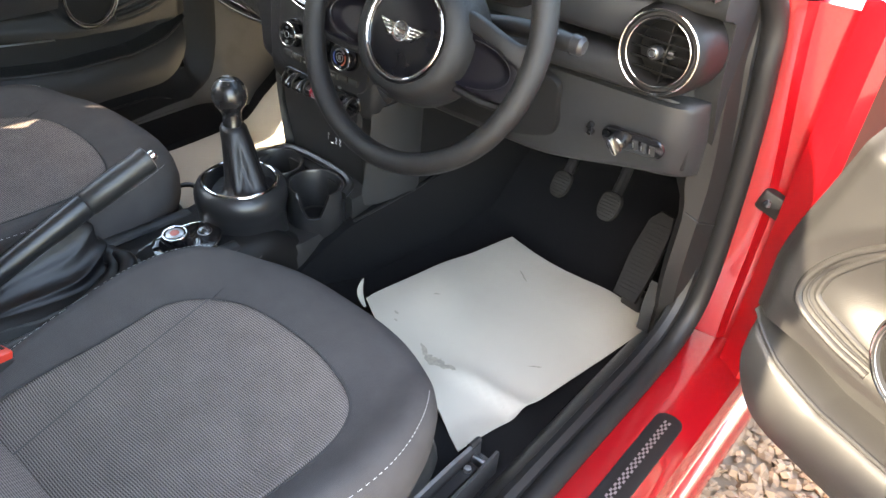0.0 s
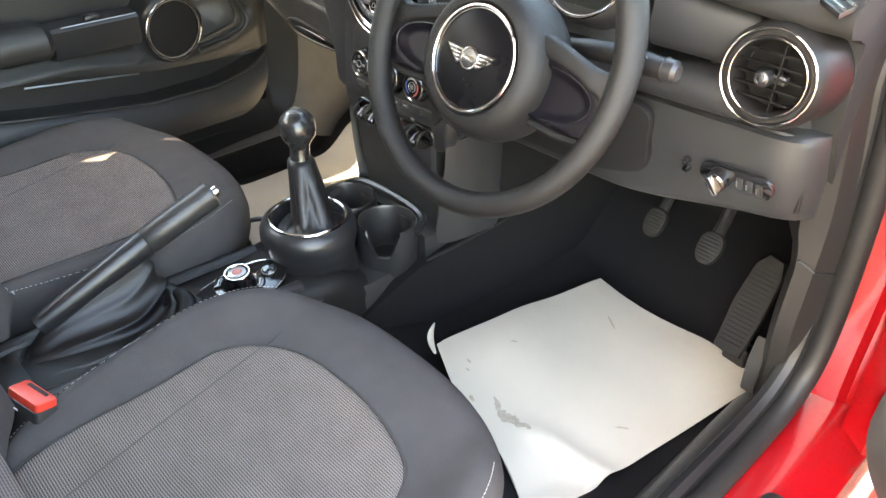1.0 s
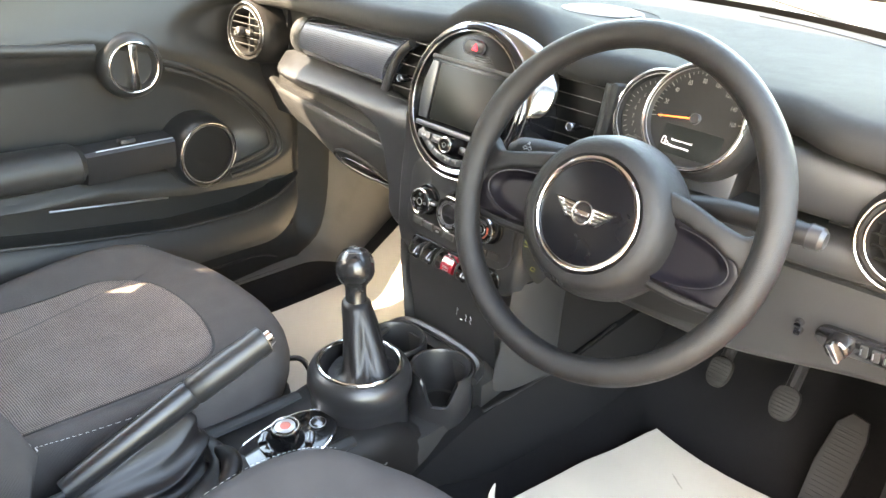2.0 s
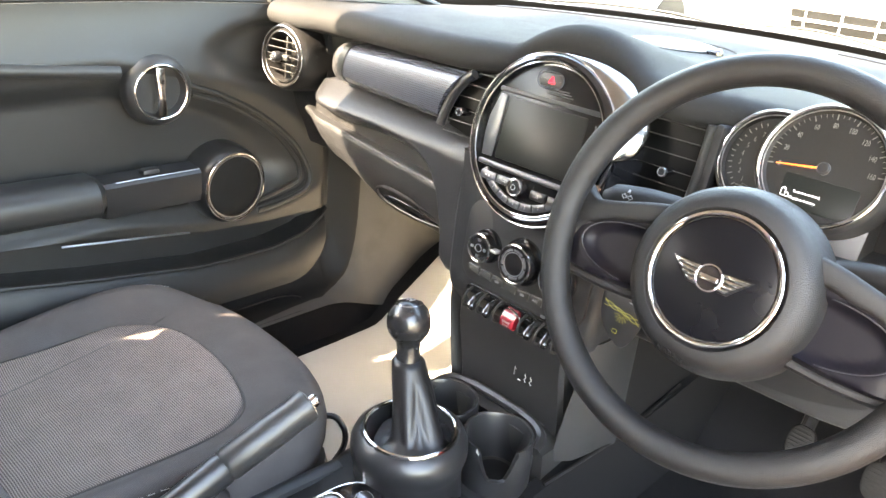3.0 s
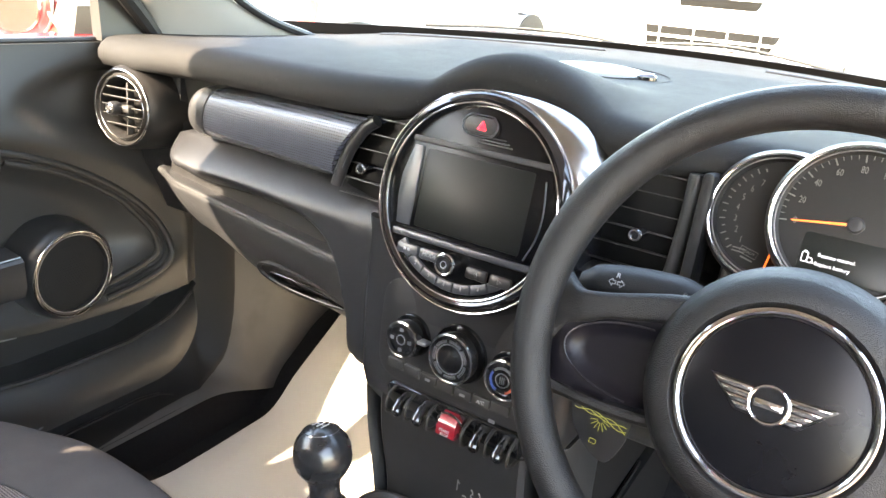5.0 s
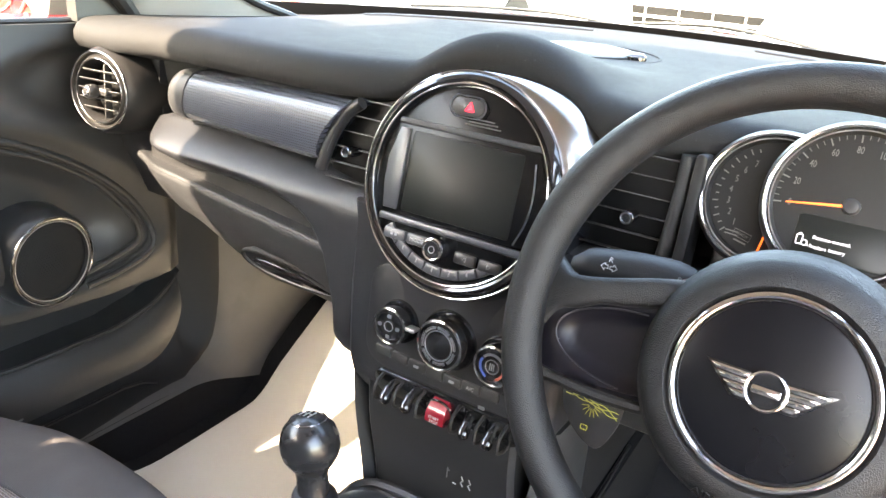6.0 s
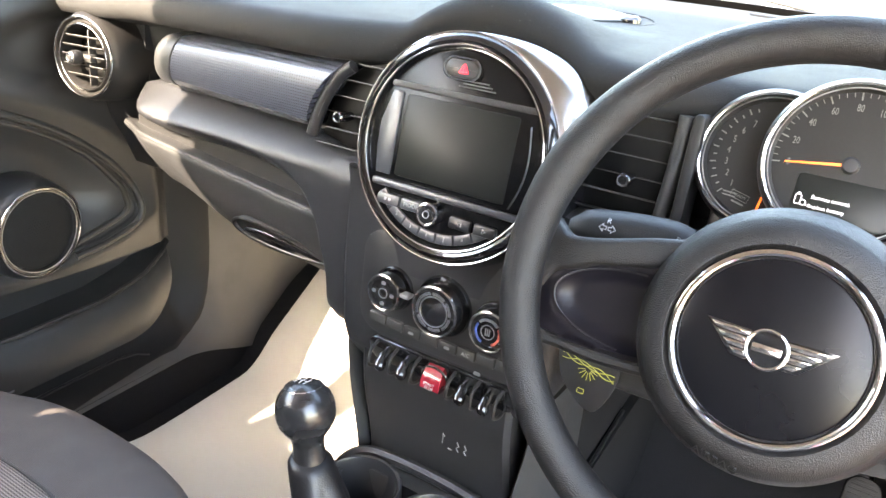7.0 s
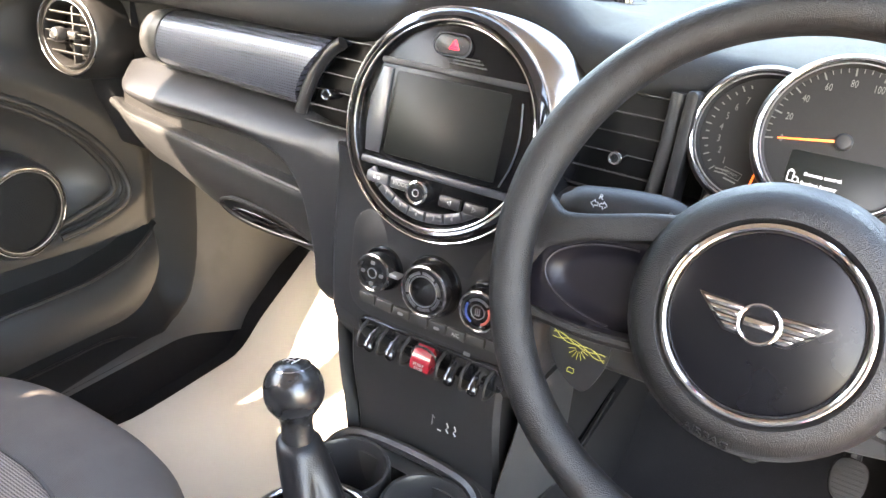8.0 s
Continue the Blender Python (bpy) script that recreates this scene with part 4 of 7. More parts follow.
def centre_vent(dash, s):
    """Louvred vent beside the round display, curved at its outer end."""
    f = facing((s * 0.158, 0.198 if s < 0 else 0.218, 0.858), 8)
    rim = [(-0.018, 0.046), (-0.002, 0.034), (0.014, 0.012), (0.025, -0.014), (0.031, -0.036)] if s < 0 else [(0.050, 0.056), (0.050, 0.03), (0.049, 0.0), (0.047, -0.03), (0.044, -0.060)]
    out = [(s * x, y) for x, y in [(-0.06, -0.056)] + rim[::-1] + [(-0.06, 0.056)]]
    v = part("centre_vent", slab(out, -0.05, -0.014, f, 0.001), vent_black, dash, "black louvred centre air vent")
    edge = spline([f @ Vector((s * x, y, 0.004 if s < 0 else 0.0)) for x, y in rim], 6)
    part("vent_frame", tube(edge, 0.0070 if s < 0 else 0.0075, 12), smooth_black if s < 0 else plastic_dark, v)
    part("frame_edge", tube([p + f.to_3x3() @ Vector((-s * 0.0045, 0, 0.0050)) for p in edge[3:-6]], 0.0006, 6), dull_steel, v)

    def rim_x(h):
        for (x0, y0), (x1, y1) in zip(rim, rim[1:]):
            if h >= y1:
                return x0 + (x1 - x0) * (y0 - h) / (y0 - y1)
        return rim[-1][0]
    for i in range(6):
        h = -0.045 + 0.0185 * i
        w = rim_x(h) + 0.055
        mid = s * (rim_x(h) - 0.055) / 2
        part("louvre", slab(rrect(w, 0.016, 0.001), -0.0007, 0.0007, f @ Matrix.Translation((mid, h, -0.009)) @ Matrix.Rotation(radians(80), 4, "X"), 0.0005), vent_black, v)
        part("louvre_edge", slab(rrect(w - 0.004, 0.0008, 0.0003), 0, 0.0008, f @ Matrix.Translation((mid, h + 0.0012, -0.0014)), 0.0002), dull_steel, v)
    k = f @ Matrix.Translation((s * (-0.011 if s < 0 else 0.010), -0.009, 0))
    knob = part("vent_knob", lathe([(0, 0.016), (0.0045, 0.016), (0.0064, 0.014), (0.0064, 0.004), (0.005, -0.008), (0, -0.008)], k, 20), gloss_black, v)
    part("knob_cap", ring(0.0048, 0.0013, k @ Matrix.Translation((0, 0, 0.0155)), 20, 6), chrome, knob)


build_dashboard()


# ---- round display in the middle ----
def build_display():
    f = facing((0.005, 0.166, 0.852), 14.5)
    unit = thing("infotainment_display", (0.005, 0.20, 0.74), "round gloss-black display with two chrome rings, screen dark", "car display")
    part("housing", lathe([(0, -0.006), (0.0975, -0.006), (0.099, -0.001), (0.1035, 0.001), (0.108, -0.001), (0.112, -0.006), (0.1145, -0.016), (0.118, -0.04), (0.124, -0.10), (0, -0.10)], f, 96), gloss_black, unit)
    part("upper_face", lathe([(0, -0.0045), (0.094, -0.0045), (0.096, -0.0055), (0, -0.0055)], f, 72), face_black, unit)
    part("outer_ring", ring(0.1118, 0.0011, f @ Matrix.Translation((0, 0, -0.005)), 96, 8), chrome, unit)
    part("inner_ring", ring(0.0988, 0.0012, f, 96, 8), chrome, unit)
    # the outer ring swells into a polished cheek on the driver's side
    secs = []
    for a in frange(104, 2, 44):
        w = 0.0005 + 0.029 * smooth_step(94, 30, a) ** 1.2 * math.sqrt(max(0.0, 1 - max(0.0, (26 - a) / 24) ** 2))
        front = [(0.1122 + w * v, -0.0045 - 0.95 * w * v ** 1.6) for v in frange(0, 1, 9)]
        back = [(0.1122 + w, -0.0075 - 0.95 * w), (0.1122, -0.030)]
        secs.append([f @ Vector((r * math.cos(radians(a)), r * math.sin(radians(a)), z)) for r, z in front + back])
    part("ring_cheek", loft(secs), smoked_chrome, unit, "broad polished chrome cheek of the outer ring", sharp=60)
    sc = f @ Matrix.Translation((0.004, 0.003, 0))
    part("screen_surround", slab([(-0.084, -0.047), (0.080, -0.047), (0.088, -0.02), (0.088, 0.015), (0.078, 0.047), (-0.082, 0.047), (-0.09, 0.015), (-0.09, -0.02)], -0.008, -0.0035, sc, 0.001), face_black, unit)
    part("screen", slab(rrect(0.126, 0.082, 0.003), -0.0055, -0.0025, sc, 0.0008), screen_black, unit, "dark switched-off screen")
    part("screen_side", slab([(-0.085, -0.042), (-0.068, -0.042), (-0.068, 0.042), (-0.080, 0.042), (-0.089, 0.01), (-0.089, -0.015)], -0.0045, -0.002, sc, 0.0008), bar_grey, unit, "grey satin filler beside the screen")
    part("screen_side", tube(spline([sc @ Vector(p) for p in ((0.070, -0.043, -0.001), (0.078, -0.02, -0.001), (0.080, 0.005, -0.001), (0.076, 0.035, -0.001))], 6), 0.0009, 6), bar_grey, unit)
    part("upper_bar", slab(rrect(0.165, 0.006, 0.002, 0, 0.049), -0.004, -0.001, sc, 0.001), plastic_dark, unit)
    part("lower_bar", slab(rrect(0.172, 0.007, 0.002, 0, -0.0505), -0.004, 0.0005, sc, 0.001), bar_grey, unit)
    part("upper_slot", joined([slab(rrect(0.04 - 0.008 * i, 0.0015, 0.0006, 0.012, 0.058 + 0.003 * i), -0.004, -0.002, sc, 0) for i in range(3)]), plastic_dark, unit)
    # hazard switch
    hz = f @ Matrix.Translation((-0.003, 0.0770, 0))
    pill = part("hazard_switch", slab(rrect(0.037, 0.0175, 0.0087), -0.006, 0.0, hz, 0.002), plastic_black, unit, "black pill-shaped hazard switch with a red triangle")
    part("switch_rim", tube([hz @ Vector((x, y, -0.0005)) for x, y in rrect(0.04, 0.0205, 0.0102)] + [hz @ Vector((*rrect(0.04, 0.0205, 0.0102)[0], -0.0005))], 0.0008, 6), bar_grey, pill)
    tri = []
    for a in range(3):
        p, q = [(0.0055 * math.cos(radians(90 + 120 * (a + k))) + 0.003, 0.0055 * math.sin(radians(90 + 120 * (a + k))) - 0.001) for k in (0, 1)]
        tri.append(tube([hz @ Vector((*p, 0.0003)), hz @ Vector((*q, 0.0003))], 0.0007, 6))
    tri.append(slab([(0.003 + 0.0028 * math.cos(radians(90 + 120 * a)), -0.001 + 0.0028 * math.sin(radians(90 + 120 * a))) for a in range(3)], 0, 0.0006, hz, 0))
    part("hazard_triangle", joined(tri), lit_red, pill)
    # control strip: knob, keys, numbered buttons
    kn = f @ Matrix.Translation((-0.004, -0.065, 0))
    knob = part("volume_knob", lathe([(0, 0.012), (0.0085, 0.012), (0.0105, 0.010), (0.011, -0.004), (0, -0.004)], kn, 32), gloss_black, unit, "black volume knob with a chrome ring")
    part("knob_ring", ring(0.0103, 0.0018, kn @ Matrix.Translation((0, 0, 0.010)), 36, 8), chrome, knob)
    part("knob_mark", ring(0.0034, 0.0004, kn @ Matrix.Translation((0, 0, 0.0122)), 20, 6), ink_white, knob)
    for x0, w, t in ((-0.061, 0.027, ""), (-0.0325, 0.026, "MODE"), (0.025, 0.024, "<"), (0.053, 0.024, ">")):
        key = part("key", slab(rrect(w, 0.011, 0.002, x0 + 0.002, -0.0635 - (0.004 if x0 > 0 else 0.0)), -0.005, -0.0005, f, 0.001), smooth_black if x0 > 0 else bar_grey, unit)
        if t == "MODE":
            part("key_print", lettering("MODE", 0.0062, f @ Matrix.Translation((x0 + 0.002, -0.0635, -0.0004))), ink_white, key)
        elif t:
            d = 1 if t == ">" else -1
            part("key_print", tube([f @ Vector((x0 + 0.002 + dx * d, -0.0675 + dy, -0.0003)) for dx, dy in ((-0.002, 0.0022), (0.002, 0), (-0.002, -0.0022), (-0.002, 0.0022))], 0.0003, 5), ink_white, key)
        else:
            part("key_print", joined([slab(rrect(0.003, 0.003, 0.0005, x0 + dx, -0.0635), -0.0005, -0.0002, f, 0) for dx in (-0.001, 0.004)]), ink_white, key)
    for i in range(7):
        a = 219 + i * 13.4
        b = part("preset_button", arc_slab(0.0832, 0.0930, a, a + 12.7, -0.006, -0.0015, f), bar_grey, unit)
        if i < 6:
            m = a + 6.2
            part("button_print", lettering(str(i + 1), 0.0052, f @ Matrix.Translation((0.0880 * math.cos(radians(m)), 0.0880 * math.sin(radians(m)), -0.0014))), ink_white, b)


build_display()


# ---- centre stack: climate controls, toggles, lower panel ----
def build_stack():
    st = thing("centre_stack", (0, 0.25, 0.42), "black centre stack with climate knobs and toggle switches", "dashboard panel")
    secs = []
    for z in [0.800, 0.78, 0.76, 0.72, 0.68, 0.64, 0.61, 0.59, 0.578, 0.570, 0.566]:
        w = 0.139 - 0.004 * smooth_step(0.72, 0.6, z) - 0.045 * (1 - math.sqrt(max(0, 1 - (max(0, 0.606 - z) / 0.0405) ** 2)))
        y = 0.168 + 0.012 * smooth_step(0.6, 0.8, z) + 0.01 * smooth_step(0.60, 0.566, z)
        secs.append([(-w + 0.012, y + 0.002, z), (-w + 0.004, y + 0.008, z), (-w, y + 0.02, z), (-w, 0.30, z), (w, 0.30, z), (w, y + 0.02, z), (w - 0.004, y + 0.008, z), (w - 0.012, y + 0.002, z), (0.05, y - 0.002, z), (-0.05, y - 0.002, z)])
    part("stack_body", loft(secs), pad_soft, st, "", sharp=50)
    # lower gloss panel
    secs = []
    for z in frange(0.40, 0.60, 10):
        y = 0.172 + 0.02 * smooth_step(0.56, 0.42, z)
        secs.append([(-0.102, y + 0.006, z), (-0.096, y, z), (0.094, y, z), (0.100, y + 0.006, z), (0.100, 0.32, z), (-0.102, 0.32, z)])
    low = part("lower_panel", loft(secs), smooth_black, st, "black lower panel with small printed symbols")
    for i, (x, z) in enumerate(((0.017, 0.506), (0.025, 0.501), (0.036, 0.503), (0.046, 0.503))):
        part("socket_symbol", tube([(x + dx, 0.1755, z + dz) for dx, dz in (((0, -0.007), (0.0005, 0.007), (0.003, 0.003)) if i == 0 else ((0.003, -0.007), (0, -0.003), (0.003, 0.001), (0.0005, 0.006)))] if i != 1 else [(x, 0.1755, z - 0.006), (x + 0.005, 0.1755, z - 0.006)], 0.0008, 5), satin, low)
    # climate fascia
    f = facing((0.010, 0.1700, 0.681), 6)
    fas = part("climate_fascia", slab(rrect(0.222, 0.125, 0.03), -0.012, 0.0, f, 0.003), smooth_black, st, "satin black climate panel")
    for x, R, kind in ((-0.065, 0.0205, 0), (0.0, 0.0275, 1), (0.065, 0.0215, 2)):
        k = f @ Matrix.Translation((x, -0.001, 0))
        part("knob_well", lathe([(0, 0.002), (R * 0.9, 0.002), (R * 1.18, 0.004), (R * 1.24, 0.0), (R * 1.24, -0.004), (0, -0.004)], k, 40), gloss_black, fas)
        kn = part("climate_knob", lathe([(0, 0.020), (R * 0.70, 0.020), (R * 0.74, 0.022), (R * 0.94, 0.021), (R, 0.018), (R * 1.02, 0.004), (0, 0.004)], k, 44), gloss_black, fas, "black climate knob with a chrome rim")
        part("knob_rim", ring(R * 0.965, 0.0017, k @ Matrix.Translation((0, 0, 0.0200)), 48, 8), chrome, kn)
        top = k @ Matrix.Translation((0, 0, 0.0215))
        if kind == 0:
            part("knob_tab", slab(rrect(0.014, 0.004, 0.0015, R + 0.004, 0.003), 0.008, 0.019, k, 0.001), satin, kn)
            for a in (90, 180, 0, 270):
                part("air_symbol", slab(rrect(0.005, 0.004, 0.001, 0.0118 * math.cos(radians(a)), 0.0118 * math.sin(radians(a))), 0, 0.0004, top, 0), satin, kn)
            part("centre_mark", ring(0.0055, 0.0005, top, 24, 6), satin, kn)
        elif kind == 1:
            part("inner_band", ring(0.0165, 0.0007, top, 40, 6), satin, kn)
            for i in range(7):
                a = 150 - 52 * i
                part("fan_mark", arc_slab(0.0185, 0.0215, a, a - 44, 0, 0.0004, top, 6, 0), satin, kn)
        else:
            part("cold_band", arc_slab(0.0120, 0.0145, 150, 245, -0.0002, 0.0004, top, 12, 0), blue_print, kn)
            part("warm_band", arc_slab(0.0120, 0.0145, 295, 390, -0.0002, 0.0004, top, 12, 0), red_dim, kn)
            part("plain_band", arc_slab(0.0118, 0.0146, 40, 140, -0.0002, 0.0004, top, 12, 0), satin, kn)
            part("heat_mark", joined([slab(rrect(0.0012, 0.008, 0.0004, 0.0022 * i, 0), 0, 0.0004, top, 0) for i in (-1, 0, 1)]), satin, kn)
            part("mark_ring", ring(0.0075, 0.0005, top, 24, 6), satin, kn)
    for i in range(8):
        x = -0.0815 + 0.0233 * i
        y = -0.041 - 0.004 * math.cos(math.pi * (i - 3.5) / 8)
        b = part("climate_button", slab(rrect(0.0222, 0.012, 0.002), -0.002, 0.004, f @ Matrix.Translation((x, y, 0)), 0.0015), plastic_black, fas)
        if i == 5:
            part("button_print", lettering("A/C", 0.006, f @ Matrix.Translation((x, y, 0.0041))), ink_white, b)
        elif i in (2, 4):
            part("button_print", slab(rrect(0.007, 0.003, 0.0012), 0.004, 0.0044, f @ Matrix.Translation((x, y, 0)), 0), satin, b)
    # toggles
    tg = facing((0.010, 0.167, 0.597), -12)
    bed = part("toggle_bed", slab(rrect(0.19, 0.036, 0.014), -0.012, 0.001, tg, 0.003), gloss_black, st, "gloss black toggle row with chrome hoops")
    for x in (-0.066, -0.037, 0.039, 0.068):
        part("toggle", tube(spline([tg @ Vector((x, 0.006, 0)), tg @ Vector((x, 0.004, 0.012)), tg @ Vector((x, -0.003, 0.021))], 5), [0.0042] * 4 + [0.0055] * 4 + [0.0070] * 3, 14), gloss_black, bed, "gloss black toggle switch")
        part("toggle_cap", lathe([(0, 0.0045), (0.0035, 0.0038), (0.0060, 0.0018), (0.0068, -0.001), (0.0060, -0.004), (0, -0.005)], tg @ Matrix.Translation((x, -0.0036, 0.0215)), 20), gloss_black, bed)
    for x in (-0.080, -0.052, -0.022, 0.024, 0.054, 0.082):
        hoop = spline([tg @ Vector((x, 0.014, 0)), tg @ Vector((x, 0.010, 0.016)), tg @ Vector((x, -0.004, 0.023)), tg @ Vector((x, -0.015, 0.012)), tg @ Vector((x, -0.017, 0))], 5)
        part("hoop", tube(hoop, 0.0020, 10), trim_black, bed)
    s2 = tg @ Matrix.Translation((0.001, 0, 0))
    sw = part("start_switch", loft([[s2 @ Vector((w * sx, y, z)) for sx in (-1, -0.8, 0.8, 1)] + [s2 @ Vector((w * sx, y - 0.003, z - 0.012)) for sx in (1, -1)] for y, z, w in ((0.013, 0.002, 0.0095), (0.010, 0.010, 0.0110), (0.002, 0.018, 0.0120), (-0.007, 0.021, 0.0120), (-0.0115, 0.017, 0.0110))]), start_red, bed, "red start-stop toggle")
    part("start_print", lettering("START", 0.0048, s2 @ Matrix.Translation((0, 0.0005, 0.0202)) @ Matrix.Rotation(radians(-18), 4, "X")), ink_white, sw)
    part("start_print", lettering("STOP", 0.0048, s2 @ Matrix.Translation((0, -0.0048, 0.0213)) @ Matrix.Rotation(radians(-18), 4, "X")), ink_white, sw)
    part("start_edge", tube([s2 @ Vector((0.0155 * math.cos(a), 0.002 + 0.014 * math.sin(a), 0.008)) for a in (2 * math.pi * i / 28 for i in range(29))], 0.0015, 6), chrome, sw)
    part("toggle_symbol", slab(rrect(0.008, 0.004, 0.0012), 0, 0.0005, f @ Matrix.Translation((0.05, -0.062, 0.0005)), 0), satin, bed)


build_stack()


# ---- dials on the steering column ----
def build_dials():
    un = thing("instrument_cluster", (0.33, 0.22, 0.84), "pair of round dials in chrome rings, speedometer before rev counter", "instrument cluster")
    f = facing((0.3415, 0.1905, 0.909), 20)
    g = facing((0.2812, 0.214, 0.8928), 20)
    face = material("dial_face", (0.012, 0.0115, 0.0112), 0.4, vary=0.08, spec=0.3)
    for m, R, nm, back in ((g, 0.0562, "rev_counter", 0.03), (f, 0.0622, "speedometer", 0.045)):
        d = part(nm, lathe([(0, -0.010), (R - 0.007, -0.010), (R - 0.003, -0.001), (R, 0.0), (R + 0.003, -0.004), (R + 0.0045, -0.014), (R + 0.005, -back - 0.01), (0, -back - 0.01)], m, 80), plastic_black, un, "round dial in a black drum with a chrome ring")
        part("dial_face", lathe([(0, -0.0093), (R - 0.0065, -0.0093), (R - 0.0065, -0.0099), (0, -0.0099)], m, 64), face, d)
        part("chrome_ring", ring(R - 0.0012, 0.0016, m, 80, 8), chrome, d)
        part("inner_ring", ring(R - 0.0045, 0.0006, m @ Matrix.Translation((0, 0, -0.002)), 80, 6), satin, d)
        h = m @ Matrix.Translation((0, 0, -0.0090))
        if nm == "speedometer":
            for i in range(33):
                a = radians(188 - 22.8 * i / 4)
                if a < radians(-24):
                    continue
                l = 0.006 if i % 4 == 0 else 0.0035
                part("tick", slab(rrect(l, 0.0011 if i % 4 == 0 else 0.0006, 0.0002, 0.0555 - l / 2, 0, k=1), 0, 0.0003, h @ Matrix.Rotation(a, 4, "Z"), 0), dial_print, d)
            for i in range(9):
                a = radians(188 - 22.8 * i)
                part("figure", lettering(str(20 * i), 0.0070, h @ Matrix.Translation((0.0435 * math.cos(a), 0.0435 * math.sin(a), 0.0002)) @ Matrix.Diagonal((0.74, 1.14, 1, 1))), dial_print, d)
            part("needle", slab([(0.0, -0.0011), (0.046, -0.0005), (0.046, 0.0005), (0.0, 0.0011)], 0.002, 0.0032, h @ Matrix.Rotation(radians(188), 4, "Z"), 0.0003), orange, d)
            part("needle_hub", lathe([(0, 0.005), (0.005, 0.0045), (0.0065, 0.003), (0.0065, 0), (0, 0)], h, 24), smooth_black, d)
            part("message_panel", slab(rrect(0.074, 0.034, 0.003, 0.004, -0.029), 0.0001, 0.0006, h, 0.0002), screen_black, d, "dark display with a white battery warning")
            part("message", joined([lettering("Remote control.", 0.0041, h @ Matrix.Translation((-0.0195, -0.0290, 0.0007)), align="LEFT"), lettering("Replace battery", 0.0041, h @ Matrix.Translation((-0.0205, -0.0362, 0.0007)), align="LEFT")]), lit_white, d)
            batt = [(-0.0285 + x, -0.0325 + y) for x, y in rrect(0.0042, 0.0075, 0.0008)]
            icon = [tube([h @ Vector((x, y, 0.0008)) for x, y in batt + batt[:1]], 0.0003, 5), slab(rrect(0.0022, 0.0012, 0.0004, -0.0285, -0.0280), 0.0006, 0.0009, h, 0),
                    ring(0.0021, 0.0003, h @ Matrix.Translation((-0.0245, -0.0345, 0.0008)), 16, 5), tube([h @ Vector((-0.0228, -0.0352, 0.0008)), h @ Vector((-0.0212, -0.0362, 0.0008))], 0.0004, 5)]
            part("warning_symbol", joined(icon), lit_white, d)
        else:
            for i in range(1, 8):
                a = radians(225 - 16.8 * (i - 1))
                part("figure", lettering(str(i), 0.0072, h @ Matrix.Translation((0.0335 * math.cos(a), 0.0335 * math.sin(a), 0.0002)) @ Matrix.Diagonal((0.74, 1.14, 1, 1))), dial_print, d)
                for j in range(2):
                    part("tick", slab(rrect(0.005 - 0.002 * j, 0.0011, 0.0002, 0.0445 - 0.001 * j, 0, k=1), 0, 0.0003, h @ Matrix.Rotation(a - radians(8.4 * j), 4, "Z"), 0), dial_print, d)
            box_m = h @ Matrix.Translation((-0.0145, -0.033, 0.0003)) @ Matrix.Rotation(radians(-14), 4, "Z")
            part("ready_box", joined([tube([box_m @ Vector((x, y, 0)) for x, y in ((-0.0075, 0.003), (0.0075, 0.003), (0.0075, -0.003), (-0.0075, -0.003), (-0.0075, 0.003))], 0.0003, 5), lettering("READY", 0.0036, box_m), slab(rrect(0.011, 0.0014, 0.0004, 0.001, -0.0058), 0, 0.0003, box_m, 0)]), dial_print, d)
            part("ready_print", joined([slab(rrect(0.011, 0.0012, 0.0003, -0.0215, -0.0325 - 0.0028 * i), 0, 0.0003, h @ Matrix.Rotation(radians(-3), 4, "Z"), 0) for i in range(2)]), dial_print, d)
            part("needle", slab(rrect(0.0015, 0.022, 0.0004), 0.001, 0.002, h @ Matrix.Translation((0.002, -0.036, 0)) @ Matrix.Rotation(radians(-8), 4, "Z"), 0.0003), orange, d)
    # foot of the dial drum
    part("cluster_foot", slab(rrect(0.15, 0.11, 0.03), -0.06, -0.012, facing((0.318, 0.215, 0.845), 18), 0.006), plastic_black, un)
    part("vent_side_post", slab(rrect(0.011, 0.105, 0.005), -0.03, 0.004, facing((0.222, 0.205, 0.868), 10), 0.003), trim_black, un)


build_dials()


